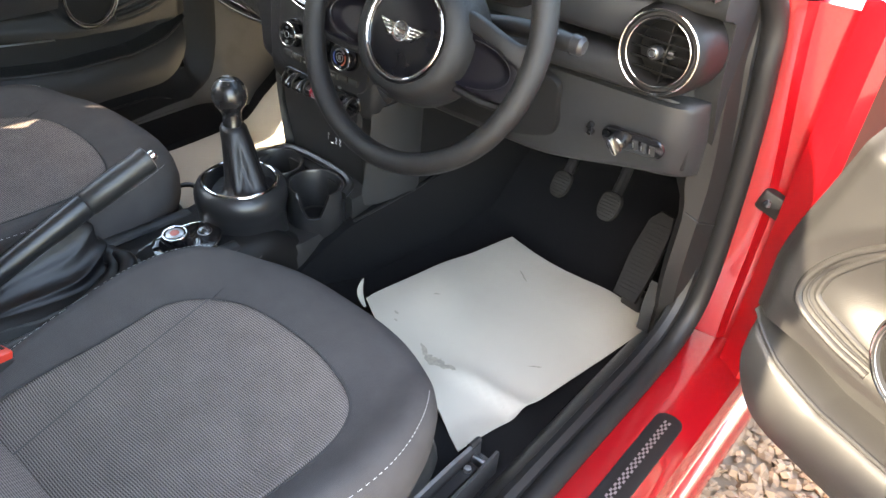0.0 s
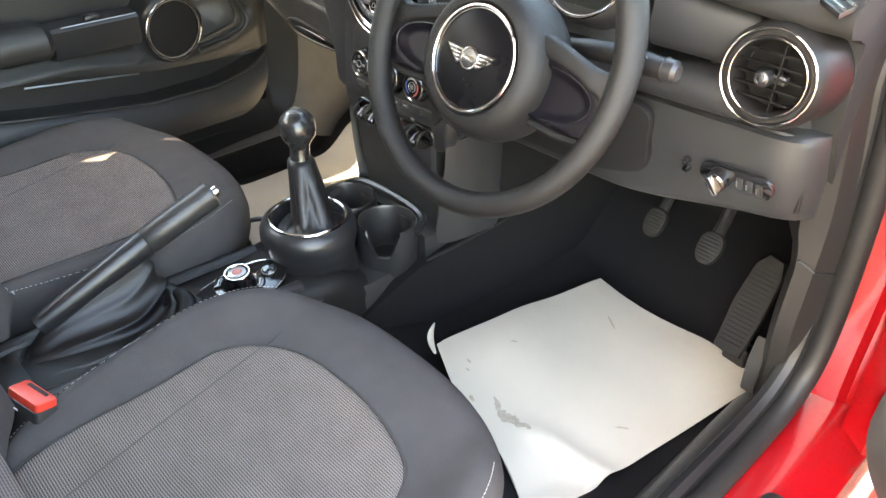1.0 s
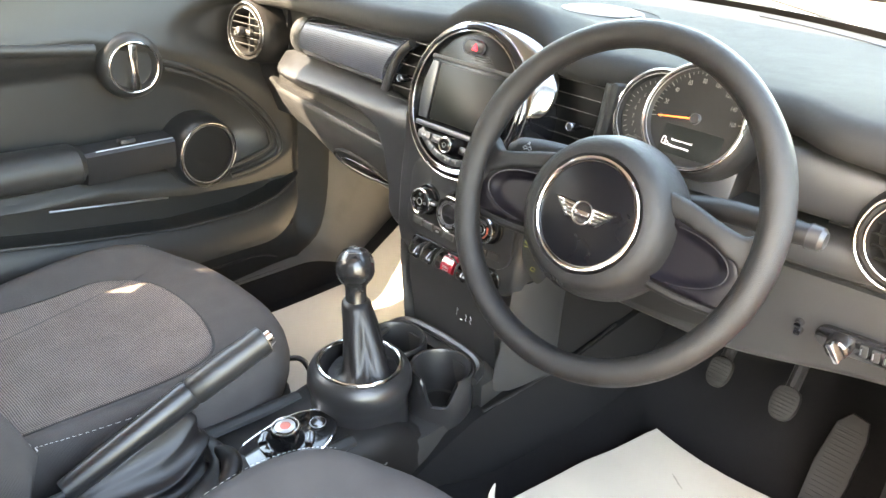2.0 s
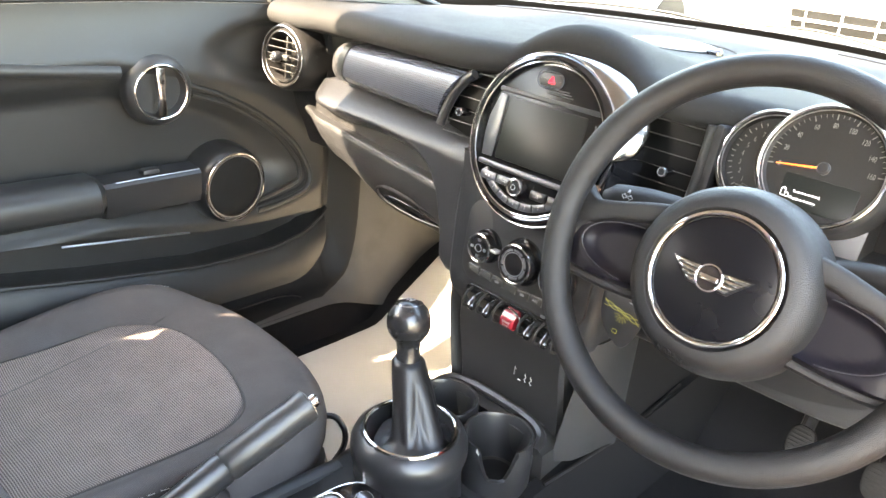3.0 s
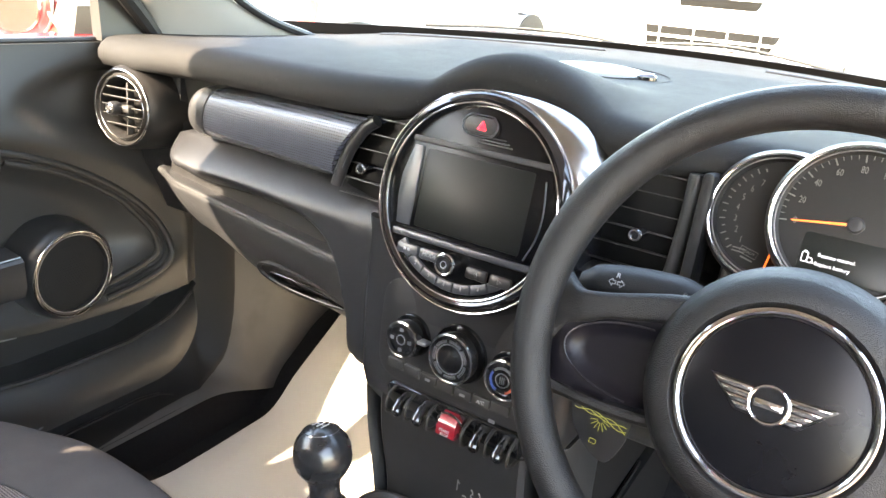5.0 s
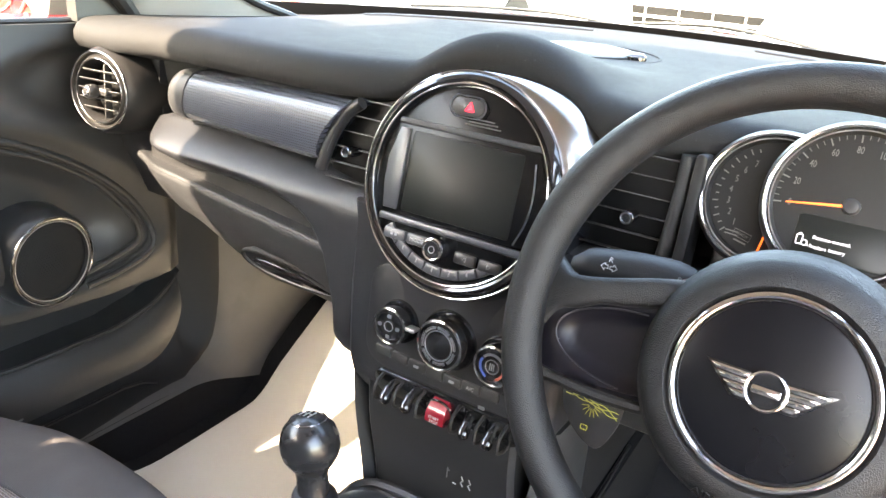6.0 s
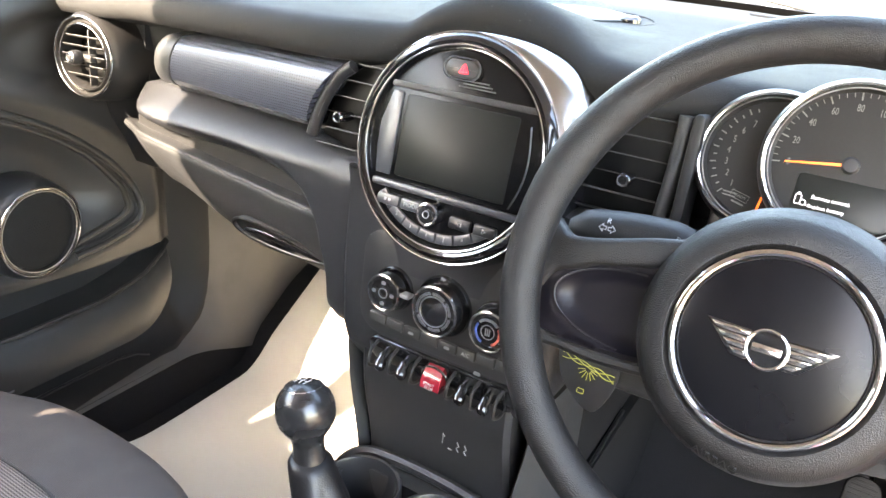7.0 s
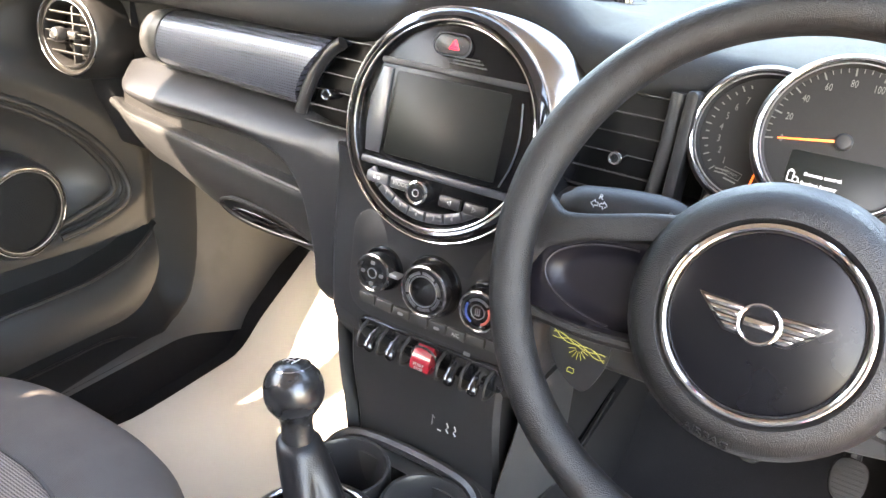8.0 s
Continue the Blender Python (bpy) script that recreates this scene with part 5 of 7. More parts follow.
# ---- steering wheel and stalks ----
def build_wheel():
    gloss_dull = material("spoke_gloss", (0.0035, 0.003, 0.005), 0.4, vary=0.1, spec=0.2)
    plate_black = material("hub_cover", (0.0035, 0.0035, 0.0045), 0.28, vary=0.1, spec=0.16)
    tilt = 22.0
    f = facing((0.338, 0.0304, 0.8447), tilt)
    sw = thing("steering_wheel", (0.338, 0.06, 0.82), "black two-spoke steering wheel with a chrome-ringed round hub", "steering wheel")
    # rim, a little thicker where the thumbs rest
    verts, faces, n, k = [], [], 120, 18
    for i in range(n):
        a = 2 * math.pi * i / n
        thumb = max(math.exp(-((math.degrees(a) - 25) / 14) ** 2), math.exp(-((math.degrees(a) - 155) / 14) ** 2))
        for j in range(k):
            b = 2 * math.pi * j / k
            r = 0.0148 + 0.0012 * thumb
            R = 0.1765 + r * math.cos(b)
            verts.append(f @ Vector((R * math.cos(a), R * math.sin(a), 1.08 * r * math.sin(b))))
            faces.append((i * k + j, ((i + 1) % n) * k + j, ((i + 1) % n) * k + (j + 1) % k, i * k + (j + 1) % k))
    part("rim", mesh_of(verts, faces), wheel_skin, sw, "grained black rim")
    h = f @ Matrix.Translation((-0.001, -0.0160, 0.002))
    part("hub", lathe([(0, 0.014), (0.0595, 0.014), (0.0635, 0.019), (0.071, 0.0185), (0.0795, 0.012), (0.085, 0.0), (0.0885, -0.018), (0.0892, -0.035), (0.086, -0.05), (0.06, -0.075), (0, -0.075)], h, 72), wheel_skin, sw, "padded black hub")
    part("hub_plate", lathe([(0, 0.0215), (0.03, 0.0205), (0.048, 0.0185), (0.0555, 0.0165), (0.0562, 0.012), (0, 0.012)], h, 64), plate_black, sw, "smooth black airbag cover")
    part("hub_ring", ring(0.0582, 0.0023, h @ Matrix.Translation((0, 0, 0.0185)), 96, 10), chrome, sw, "bright chrome hub ring")
    part("hub_step", ring(0.0550, 0.0012, h @ Matrix.Translation((0, 0, 0.0172)), 80, 6), gloss_black, sw)
    part("airbag_print", lettering("AIRBAG", 0.0085, h @ Matrix.Translation((-0.012, -0.0765, 0.0146)) @ Matrix.Rotation(radians(-9), 4, "Z") @ Matrix.Rotation(radians(38), 4, "X"), 0.0006), wheel_skin, sw)
    # emblem: winged roundel drawn as plain shapes
    e = h @ Matrix.Translation((-0.0015, -0.0005, 0.0212))
    emb = part("emblem", lathe([(0, 0.0016), (0.0115, 0.0016), (0.0125, 0.0008), (0.0125, -0.002), (0, -0.002)], e, 36), gloss_black, sw, "chrome winged badge with a black roundel")
    part("badge_ring", ring(0.0117, 0.0013, e @ Matrix.Translation((0, 0, 0.0014)), 40, 8), chrome, emb)
    part("badge_bar", slab(rrect(0.017, 0.005, 0.0008), 0.0014, 0.0024, e, 0.0003), chrome, emb)
    def wing_tip(y):
        return 0.0352 - (0.0082 - y) * 1.12
    for s in (-1, 1):
        part("wing", slab([(s * 0.0095, 0.0090), (s * 0.0205, 0.0092), (s * 0.0385, 0.0098), (s * 0.0195, -0.0094), (s * 0.0095, -0.0100)], -0.0025, -0.0001, e, 0.0005), gloss_black, emb)
        for i in range(4):
            y1 = 0.0080 - 0.0041 * i
            y0 = y1 - 0.0035
            part("feather", slab([(s * 0.0105, y1), (s * wing_tip(y1), y1 + 0.0002), (s * wing_tip(y0), y0), (s * 0.0105, y0)], -0.0008, 0.0014, e, 0.0005), chrome, emb)
    # spokes with scooped pads
    for s in (-1, 1):
        def bar_top(x):
            return 0.0345 - 0.0185 * smooth_step(0.06, 0.155, x) + 0.014 * smooth_step(0.148, 0.172, x)

        def bar_low(x):
            return 0.0115 - 0.009 * smooth_step(0.07, 0.12, x) - 0.013 * smooth_step(0.115, 0.15, x) - 0.03 * smooth_step(0.148, 0.17, x)

        def low_edge(x):
            return -0.060 - 0.003 * math.sin(math.pi * (x - 0.07) / 0.09) + 0.004 * smooth_step(0.15, 0.172, x)
        # upper bar, a rounded beam that widens into the rim
        secs = []
        for x in frange(0.058, 0.168, 22):
            yt, yb = bar_top(x), bar_low(x)
            c, hh = (yt + yb) / 2, (yt - yb) / 2
            zf = 0.0025 - 0.006 * smooth_step(0.13, 0.168, x)
            secs.append([f @ Vector((s * x, c + hh * superpath(a, 0.62)[1], zf - 0.011 + 0.011 * superpath(a, 0.55)[0])) for a in (2 * math.pi * i / 24 for i in range(24))])
        spoke = part("spoke", loft(secs), wheel_skin, sw, "grey-black spoke bar above a glossy scooped pad")
        # dark scooped pad under the bar
        secs = []
        for x in frange(0.062, 0.170, 26):
            yt, yb = bar_low(x) + 0.003, low_edge(x)
            col = []
            for k2 in range(17):
                v = k2 / 16
                y = yt + (yb - yt) * v
                ell = math.hypot((x - 0.086) / 0.062, (y + 0.024) / 0.027)
                z = -0.004 - 0.0065 * smooth_step(1.03, 0.80, ell) + 0.0015 * math.exp(-((ell - 1.12) / 0.1) ** 2) - 0.022 * smooth_step(0.86, 1.0, v) ** 2 - 0.004 * smooth_step(0.14, 0.17, x)
                col.append(f @ Vector((s * x, y, z)))
            col += [f @ Vector((s * x, yb + 0.004, -0.034)), f @ Vector((s * x, yt, -0.034))]
            secs.append(col)
        pad = part("spoke_pad", loft(secs), gloss_dull, spoke, "glossy black scooped thumb pad", sharp=60)
        part("spoke_lip", tube([f @ Vector((s * x, low_edge(x) + 0.001, -0.016)) for x in frange(0.070, 0.168, 16)], [0.006 + 0.003 * smooth_step(0.14, 0.168, x) for x in frange(0.070, 0.168, 16)], 10), wheel_skin, spoke)
        part("pad_line", tube([f @ Vector((s * (0.086 + 0.0635 * math.cos(a)), -0.024 + 0.0276 * math.sin(a), -0.0028)) for a in (radians(88 - 170 * i / 30) for i in range(31))], 0.0007, 6), smooth_black, pad)
    # column shroud behind
    secs = []
    for t in frange(0, 1, 8):
        p = f @ Vector((0, -0.018, -0.045 - 0.15 * t))
        w, hh = 0.058 + 0.012 * t, 0.048 + 0.012 * t
        secs.append([p + f.to_3x3() @ Vector((w * math.copysign(abs(math.cos(a)) ** 0.7, math.cos(a)), hh * math.copysign(abs(math.sin(a)) ** 0.7, math.sin(a)), 0)) for a in (2 * math.pi * i / 28 for i in range(28))])
    col = thing("steering_column", (0.338, 0.2, 0.74), "dark grey plastic steering column shroud", "steering column")
    part("shroud", loft(secs), trim_black, col)
    part("shroud_seam", loft([[f @ Vector((x, -0.062, -0.05)), f @ Vector((x, -0.068, -0.06)), f @ Vector((x, -0.078, -0.16)), f @ Vector((x, -0.06, -0.16))] for x in frange(-0.05, 0.05, 6)]), plastic_black, col)
    for s, nm in ((-1, "indicator_stalk"), (1, "wiper_stalk")):
        st = thing(nm, (0.338 + s * 0.10, 0.10, 0.83), "black " + ("indicator" if s < 0 else "wiper") + " stalk with white symbols behind the wheel", "stalk")
        base = f @ Matrix.Translation((s * 0.05, 0.028, -0.062))
        ln = 0.115 if s < 0 else 0.145
        path = spline([base @ Vector((0, 0, 0)), base @ Vector((s * 0.03, 0.002, 0.004)), base @ Vector((s * 0.07, 0.0 + 0.006 * (s > 0), 0.012)), base @ Vector((s * ln, -0.008 + 0.016 * (s > 0), 0.018))], 8)
        rs = [0.010 + (0.008 if s < 0 else 0.0035) * smooth_step(0.15, 0.45, i / (len(path) - 1)) - (0.009 if s < 0 else 0.002) * smooth_step(0.86, 1.0, i / (len(path) - 1)) ** 2 for i in range(len(path))]
        lever = part("lever", tube(path, rs, 18, 0.85), trim_black, st)
        q = base @ Matrix.Translation((s * ln * 0.72, -0.002 + 0.009 * (s > 0), 0.0325))
        if s < 0:
            for d in (-1, 1):
                part("arrow_print", tube([q @ Vector((d * x * 0.8, 0.8 * y + 0.001, 0)) for x, y in ((0.001, 0.0015), (0.004, 0.0015), (0.004, 0.0035), (0.008, 0), (0.004, -0.0035), (0.004, -0.0015), (0.001, -0.0015), (0.001, 0.0015))], 0.0004, 5), ink_white, lever)
            part("letter_print", lettering("R", 0.006, q @ Matrix.Translation((0, 0.0065, -0.0010)) @ Matrix.Rotation(radians(-25), 4, "X")), ink_white, lever)
            part("letter_print", lettering("BC", 0.006, base @ Matrix.Translation((-0.03, 0.004, 0.028))), ink_white, lever)
        else:
            for i in range(3):
                part("wiper_print", slab(rrect(0.006 - 0.001 * i, 0.0014, 0.0004, 0.010 + 0.001 * (i % 2), 0.004 - 0.0035 * i), 0.0, 0.0005, q @ Matrix.Translation((0.006, 0, -0.0055)), 0), ink_white, lever)
            part("wiper_print", ring(0.0022, 0.0004, q @ Matrix.Translation((0.016, 0.005, -0.0055)), 16, 5), ink_white, lever)
            end = path[-1]
            part("stalk_cap", lathe([(0, 0.012), (0.008, 0.011), (0.0115, 0.007), (0.0122, -0.004), (0, -0.004)], axes(end, (0, 0, 1), (0, 1, 0), (1, 0, 0)), 24), smooth_black, lever)
            part("cap_gap", ring(0.0122, 0.0007, axes(end - Vector((0.004, 0, 0)), (0, 0, 1), (0, 1, 0), (1, 0, 0)), 24, 6), rubber, lever)
    # leaf-shaped tag that hangs under the stalk
    tag = thing("hanging_tag", (0.18, 0.148, 0.645), "black leaf-shaped tag with yellow linework hanging under the stalk", "tag")
    tf = facing((0.1825, 0.148, 0.681), 12, -4)
    body = part("card", slab(spline_loop([(-0.028, 0.030), (0.020, 0.034), (0.030, 0.012), (0.026, -0.014), (0.012, -0.036), (-0.014, -0.024), (-0.029, -0.002)]), -0.001, 0.001, tf, 0.0006), smooth_black, tag)
    for k2, (ph, am) in enumerate(((0.0, 0.0042), (2.1, 0.0042), (4.2, 0.0034))):
        part("yellow_line", tube([tf @ Vector((x, 0.006 - 0.14 * x + am * math.sin(150 * x + ph) * (0.4 + 22 * abs(x)), 0.0013)) for x in frange(-0.027, 0.027, 40)], 0.00045, 5), yellow_print, body)
    for k2 in range(7):
        an = radians(190 + 26.6 * k2)
        part("yellow_line", tube([tf @ Vector((0.001 + 0.003 * math.cos(an), 0.003 + 0.003 * math.sin(an), 0.0013)), tf @ Vector((0.001 + 0.010 * math.cos(an), 0.002 + 0.010 * math.sin(an), 0.0013))], 0.00035, 5), yellow_print, body)
    box_ = [(x - 0.002, y - 0.020) for x, y in rrect(0.0065, 0.0045, 0.001)]
    part("small_print", tube([tf @ Vector((x, y, 0.0013)) for x, y in box_ + box_[:1]], 0.0004, 5), yellow_print, body)
    part("small_print", joined([slab(rrect(0.014, 0.002, 0.0005, 0.014, 0.026), 0.001, 0.0014, tf, 0), slab(rrect(0.012, 0.0012, 0.0005, 0.012, 0.021), 0.001, 0.0014, tf, 0)]), satin, body)
    part("cord", tube(spline([(0.182, 0.147, 0.713), (0.19, 0.14, 0.75), (0.205, 0.115, 0.80), (0.215, 0.10, 0.835)], 5), 0.001, 6), rubber, tag)


build_wheel()


# ---- centre console between the seats ----
def build_console():
    con = thing("centre_console", (0, 0, 0.24), "black centre console with cup holders and a round gear gaiter bezel", "console")

    def side(y):
        """Half width and top height along the tunnel."""
        w = 0.098 - 0.018 * smooth_step(-0.04, -0.14, y) + 0.02 * smooth_step(0.10, 0.30, y)
        z = 0.415 + 0.004 * smooth_step(-0.12, -0.3, y) - 0.045 * smooth_step(-0.02, 0.06, y)
        return w, z
    secs = []
    for y in frange(-0.95, 0.40, 54):
        w, z = side(y)
        zb = 0.23
        secs.append([(-w - 0.02, y, zb), (-w - 0.008, y, zb + 0.08), (-w, y, z - 0.03), (-w + 0.008, y, z - 0.008), (-w + 0.022, y, z), (0, y, z + 0.002), (w - 0.022, y, z), (w - 0.008, y, z - 0.008), (w, y, z - 0.03), (w + 0.008, y, zb + 0.08), (w + 0.02, y, zb)])
    part("console_body", loft(secs), trim_black, con, "dark grey tunnel cover", sharp=50)
    # raised block round the gear lever, a drum, and two cups
    drum = Matrix.Translation((0, -0.0126, 0))
    part("gear_drum", lathe([(0.0, 0.405), (0.052, 0.405), (0.0575, 0.476), (0.0605, 0.4815), (0.066, 0.4825), (0.0735, 0.477), (0.0785, 0.466), (0.079, 0.452), (0.0755, 0.438), (0.073, 0.425), (0.078, 0.36), (0.085, 0.27), (0.0, 0.27)], drum, 72), smooth_black, con, "glossy black round bezel")
    part("bezel_ring", ring(0.0612, 0.0030, drum @ Matrix.Translation((0, 0, 0.4830)), 80, 8), chrome, con)
    for s in (1, -1):
        # cup: an open beaker with a U-shaped gap in its rear wall
        c = Vector((s * 0.0538, 0.1094, 0))
        gap0, gap1 = (278, 343) if s > 0 else (400, 400)
        verts, faces, n = [], [], 72
        prof = [(0.0500, 0.25), (0.0520, 0.40), (0.0515, 0.444), (0.0495, 0.449), (0.0460, 0.4485), (0.0440, 0.444), (0.0400, 0.385), (0.036, 0.372), (0.0, 0.371)]
        for i in range(n):
            a = 2 * math.pi * i / n
            deg = 360 * i / n
            dip = 0.0
            if gap0 < deg < gap1:
                u = (deg - gap0) / (gap1 - gap0)
                dip = 0.046 * min(1.0, 3.4 * min(u, 1 - u)) ** 0.7
            for r, z in prof:
                zz = max(min(z, 0.449 - dip + (z - 0.449) * 0.15), 0.0) if z > 0.40 else min(z, 0.449 - dip)
                verts.append((c.x + r * math.cos(a), c.y + r * math.sin(a), zz))
        k = len(prof)
        for i in range(n):
            for j in range(k - 1):
                faces.append((i * k + j, ((i + 1) % n) * k + j, ((i + 1) % n) * k + j + 1, i * k + j + 1))
        cup = part("cup_holder", mesh_of(verts, faces), smooth_black, con, "round black cup holder" + (" with a notched wall" if s > 0 else ""))
        part("cup_rubber", lathe([(0, 0.3765), (0.03, 0.3765), (0.033, 0.374), (0, 0.374)], Matrix.Translation(c), 32), rubber, cup)
    # web between cups, stack and drum
    part("cup_shelf", loft([[(x, y, 0.435 - 0.02 * smooth_step(0.06, 0.12, abs(x))) for x in frange(-0.105, 0.105, 10)] + [(x, y, 0.25) for x in (0.118, -0.118)] for y in (0.150, 0.19, 0.26, 0.34)]), plastic_black, con)
    part("cup_rail", tube(spline([(-0.10, 0.10, 0.43), (-0.095, 0.155, 0.441), (-0.05, 0.172, 0.444), (0.05, 0.172, 0.444), (0.092, 0.157, 0.442), (0.104, 0.128, 0.437)], 8), 0.008, 8), smooth_black, con)
    # body that carries drum and cups down to the tunnel
    part("cup_body", loft([[(x * k, y0 + (y - y0) * k2, z) for x, y in rrect(0.205, 0.20, 0.06, 0.0, 0.075)] for z, k, k2, y0 in ((0.24, 1.16, 1.12, 0.075), (0.30, 1.08, 1.06, 0.075), (0.35, 1.0, 1.0, 0.075), (0.372, 0.93, 0.93, 0.075), (0.376, 0.8, 0.8, 0.075))]), plastic_black, con)
    for s in (1, -1):
        # side panels of the stack's foot
        panel = part("console_cheek", loft([[(s * (0.10 + 0.02 * smooth_step(0.40, 0.58, z)), 0.185, z), (s * (0.104 + 0.02 * smooth_step(0.40, 0.58, z)), 0.176, z), (s * (0.122 + 0.015 * smooth_step(0.40, 0.58, z)), 0.20, z), (s * 0.140, 0.285, z), (s * 0.136, 0.30, z), (s * 0.09, 0.30, z)] for z in frange(0.395, 0.60, 8)]), plastic_dark, con, "grey plastic side panel of the console")
        part("inner_side", loft([[(s * 0.132, y, z) for z in (0.38, 0.66)] + [(s * 0.09, y, z) for z in (0.66, 0.38)] for y in (0.296, 0.75)]), carpet, con)
        part("lower_side", loft([[(s * 0.10, y, z0), (s * (0.121 + 0.024 * smooth_step(0.14, 0.34, y) - 0.012 * smooth_step(0.12, -0.03, y)), y, z0), (s * (0.137 + 0.02 * smooth_step(0.14, 0.34, y)), y, 0.23), (s * 0.10, y, 0.23)] for y, z0 in ((-0.04, 0.30), (0.03, 0.335), (0.08, 0.36), (0.12, 0.374), (0.20, 0.385), (0.35, 0.405), (0.55, 0.42), (0.75, 0.45))]), carpet, con)
        part("panel_gap", tube(spline([(s * 0.121, 0.14, 0.384), (s * 0.1305, 0.22, 0.392), (s * 0.139, 0.33, 0.402), (s * 0.137, 0.48, 0.418)], 6), 0.003, 6), rubber, con)
    # controller
    m = up_frame((0.022, -0.168, 0.4185), 5) @ Matrix.Rotation(radians(5), 4, "X") @ Matrix.Scale(1.12, 4)
    pl = part("controller_plate", slab([(0.041 * math.copysign(abs(math.cos(a)) ** 0.8, math.cos(a)), 0.078 * math.copysign(abs(math.sin(a)) ** 0.9, math.sin(a))) for a in (2 * math.pi * i / 40 for i in range(40))], -0.01, 0.004, m, 0.004), gloss_black, con, "gloss black oval controller plate with chrome edge")
    part("plate_edge", tube([m @ Vector((0.0415 * math.copysign(abs(math.cos(a)) ** 0.8, math.cos(a)), 0.0785 * math.copysign(abs(math.sin(a)) ** 0.9, math.sin(a)), 0.001)) for a in (2 * math.pi * i / 48 for i in range(49))], 0.0016, 6), chrome, pl)
    km = m @ Matrix.Translation((-0.004, 0.012, 0.003))
    kn = part("controller_knob", lathe([(0, 0.0235), (0.014, 0.0235), (0.017, 0.022), (0.019, 0.018), (0.0195, 0.010), (0.022, 0.004), (0.0225, 0), (0, 0)], km, 40), gloss_black, pl, "round black controller knob with a red cap")
    part("knob_ring", ring(0.0165, 0.0013, km @ Matrix.Translation((0, 0, 0.0228)), 40, 6), chrome, kn)
    cap = part("knob_cap", lathe([(0, 0.0245), (0.0105, 0.0243), (0.0125, 0.0236), (0, 0.0236)], km, 28), satin, kn)
    part("cap_mark", lathe([(0, 0.0252), (0.0062, 0.0250), (0.0070, 0.0244), (0, 0.0244)], km, 24), red_dim, cap)
    part("menu_button", lathe([(0, 0.008), (0.008, 0.0075), (0.010, 0.005), (0.010, 0), (0, 0)], m @ Matrix.Translation((0.004, 0.056, 0.002)), 24), gloss_black, pl)
    part("menu_ring", ring(0.0098, 0.0009, m @ Matrix.Translation((0.004, 0.056, 0.0065)), 28, 6), satin, pl)
    for a in (200, 250, 300, 20):
        part("rocker_key", arc_slab(0.025, 0.035, a, a + 40, 0.002, 0.0065, km, 8, 0.001), gloss_black, pl)
    # storage tray behind the brake
    part("tray_mat", slab(rrect(0.10, 0.24, 0.012), 0, 0.004, up_frame((0.0, -0.585, 0.4195)), 0.001), rubber, con)
    for s in (-1, 1):
        part("console_rail", tube(spline([(s * 0.066, -0.08, 0.412), (s * 0.066, -0.3, 0.424), (s * 0.068, -0.6, 0.428), (s * 0.07, -0.9, 0.42)], 6), 0.012, 10, 0.7), plastic_dark, con)

    # gear lever
    knob_black = material("knob_black", (0.012, 0.012, 0.013), 0.27, vary=0.1, spec=0.6)
    gl = thing("gear_lever", (-0.005, -0.012, 0.41), "black gear lever with a ball knob and leather gaiter", "gear lever")
    c = Vector((-0.043, 0.012, 0.617))
    ax = (c - Vector((-0.006, -0.010, 0.42))).normalized()
    x_ = ax.cross(Vector((0, 1, 0))).normalized()
    fr = axes(c, x_, ax.cross(x_), ax)
    kn = part("knob", lathe([(0, 0.0295), (0.005, 0.0292), (0.010, 0.0280), (0.0145, 0.0260), (0.0185, 0.0232), (0.0225, 0.0190), (0.0255, 0.0150), (0.0278, 0.0095), (0.0290, 0.004), (0.0292, -0.004), (0.0285, -0.009), (0.0270, -0.014), (0.0245, -0.0185), (0.0215, -0.0225), (0.0185, -0.0262), (0.0165, -0.029), (0.0155, -0.036), (0.016, -0.050), (0.0165, -0.056), (0, -0.056)], fr, 64), knob_black, gl, "glossy black ball knob with a chrome collar", sharp=75)
    part("knob_line", ring(0.0180, 0.0006, fr @ Matrix.Translation((0, 0, 0.0240)), 40, 6), chrome, kn)
    part("shift_pattern", joined([slab(rrect(0.0012, 0.012, 0.0003, dx, 0), 0, 0.0005, fr @ Matrix.Translation((0, 0, 0.0291)), 0) for dx in (-0.006, 0, 0.006)] + [slab(rrect(0.013, 0.0012, 0.0003), 0, 0.0005, fr @ Matrix.Translation((0, 0, 0.0291)), 0)]), ink_white, kn)
    part("release_slot", tube([fr @ Vector((0.0165, -0.004, -0.030)), fr @ Vector((0.0165, -0.004, -0.050))], 0.0013, 6), chrome, kn)
    secs = []
    for i in range(37):
        t = i / 36
        p = fr.to_translation() - ax * (0.050 + 0.100 * t)
        base = Vector((0.0, -0.0126, 0.468))
        p = p.lerp(base, smooth_step(0.25, 1.0, t)) + Vector((0.006, 0.0, 0)) * math.sin(math.pi * t)
        R = 0.0178 + 0.0035 * smooth_step(0.0, 0.05, t) + 0.014 * t ** 0.9 + 0.016 * smooth_step(0.65, 1.0, t) ** 1.3
        ring_ = []
        for k in range(72):
            a = 2 * math.pi * k / 72
            lean_ = 1 + 0.34 * smooth_step(0.10, 0.75, t) * math.cos(a - 0.15) * (1 - 0.6 * smooth_step(0.85, 1.0, t))
            crease = 0.7 * (abs(math.sin(2 * a + 0.6 + 1.1 * t)) ** 0.6 - 0.6) + 0.5 * (abs(math.sin(3.5 * a + 2.2 - 2.0 * t)) ** 0.5 - 0.7)
            fold = lean_ * (1 + 0.36 * smooth_step(0.10, 0.6, t) * crease * (1 - 0.7 * smooth_step(0.85, 1.0, t)) + 0.03 * t * math.sin(7 * a + 6 * t) * (1 - t))
            ring_.append(p + Vector((R * fold * math.cos(a), R * fold * math.sin(a), 0.004 * t * (1 - t) * math.sin(5 * a))))
        secs.append(ring_)
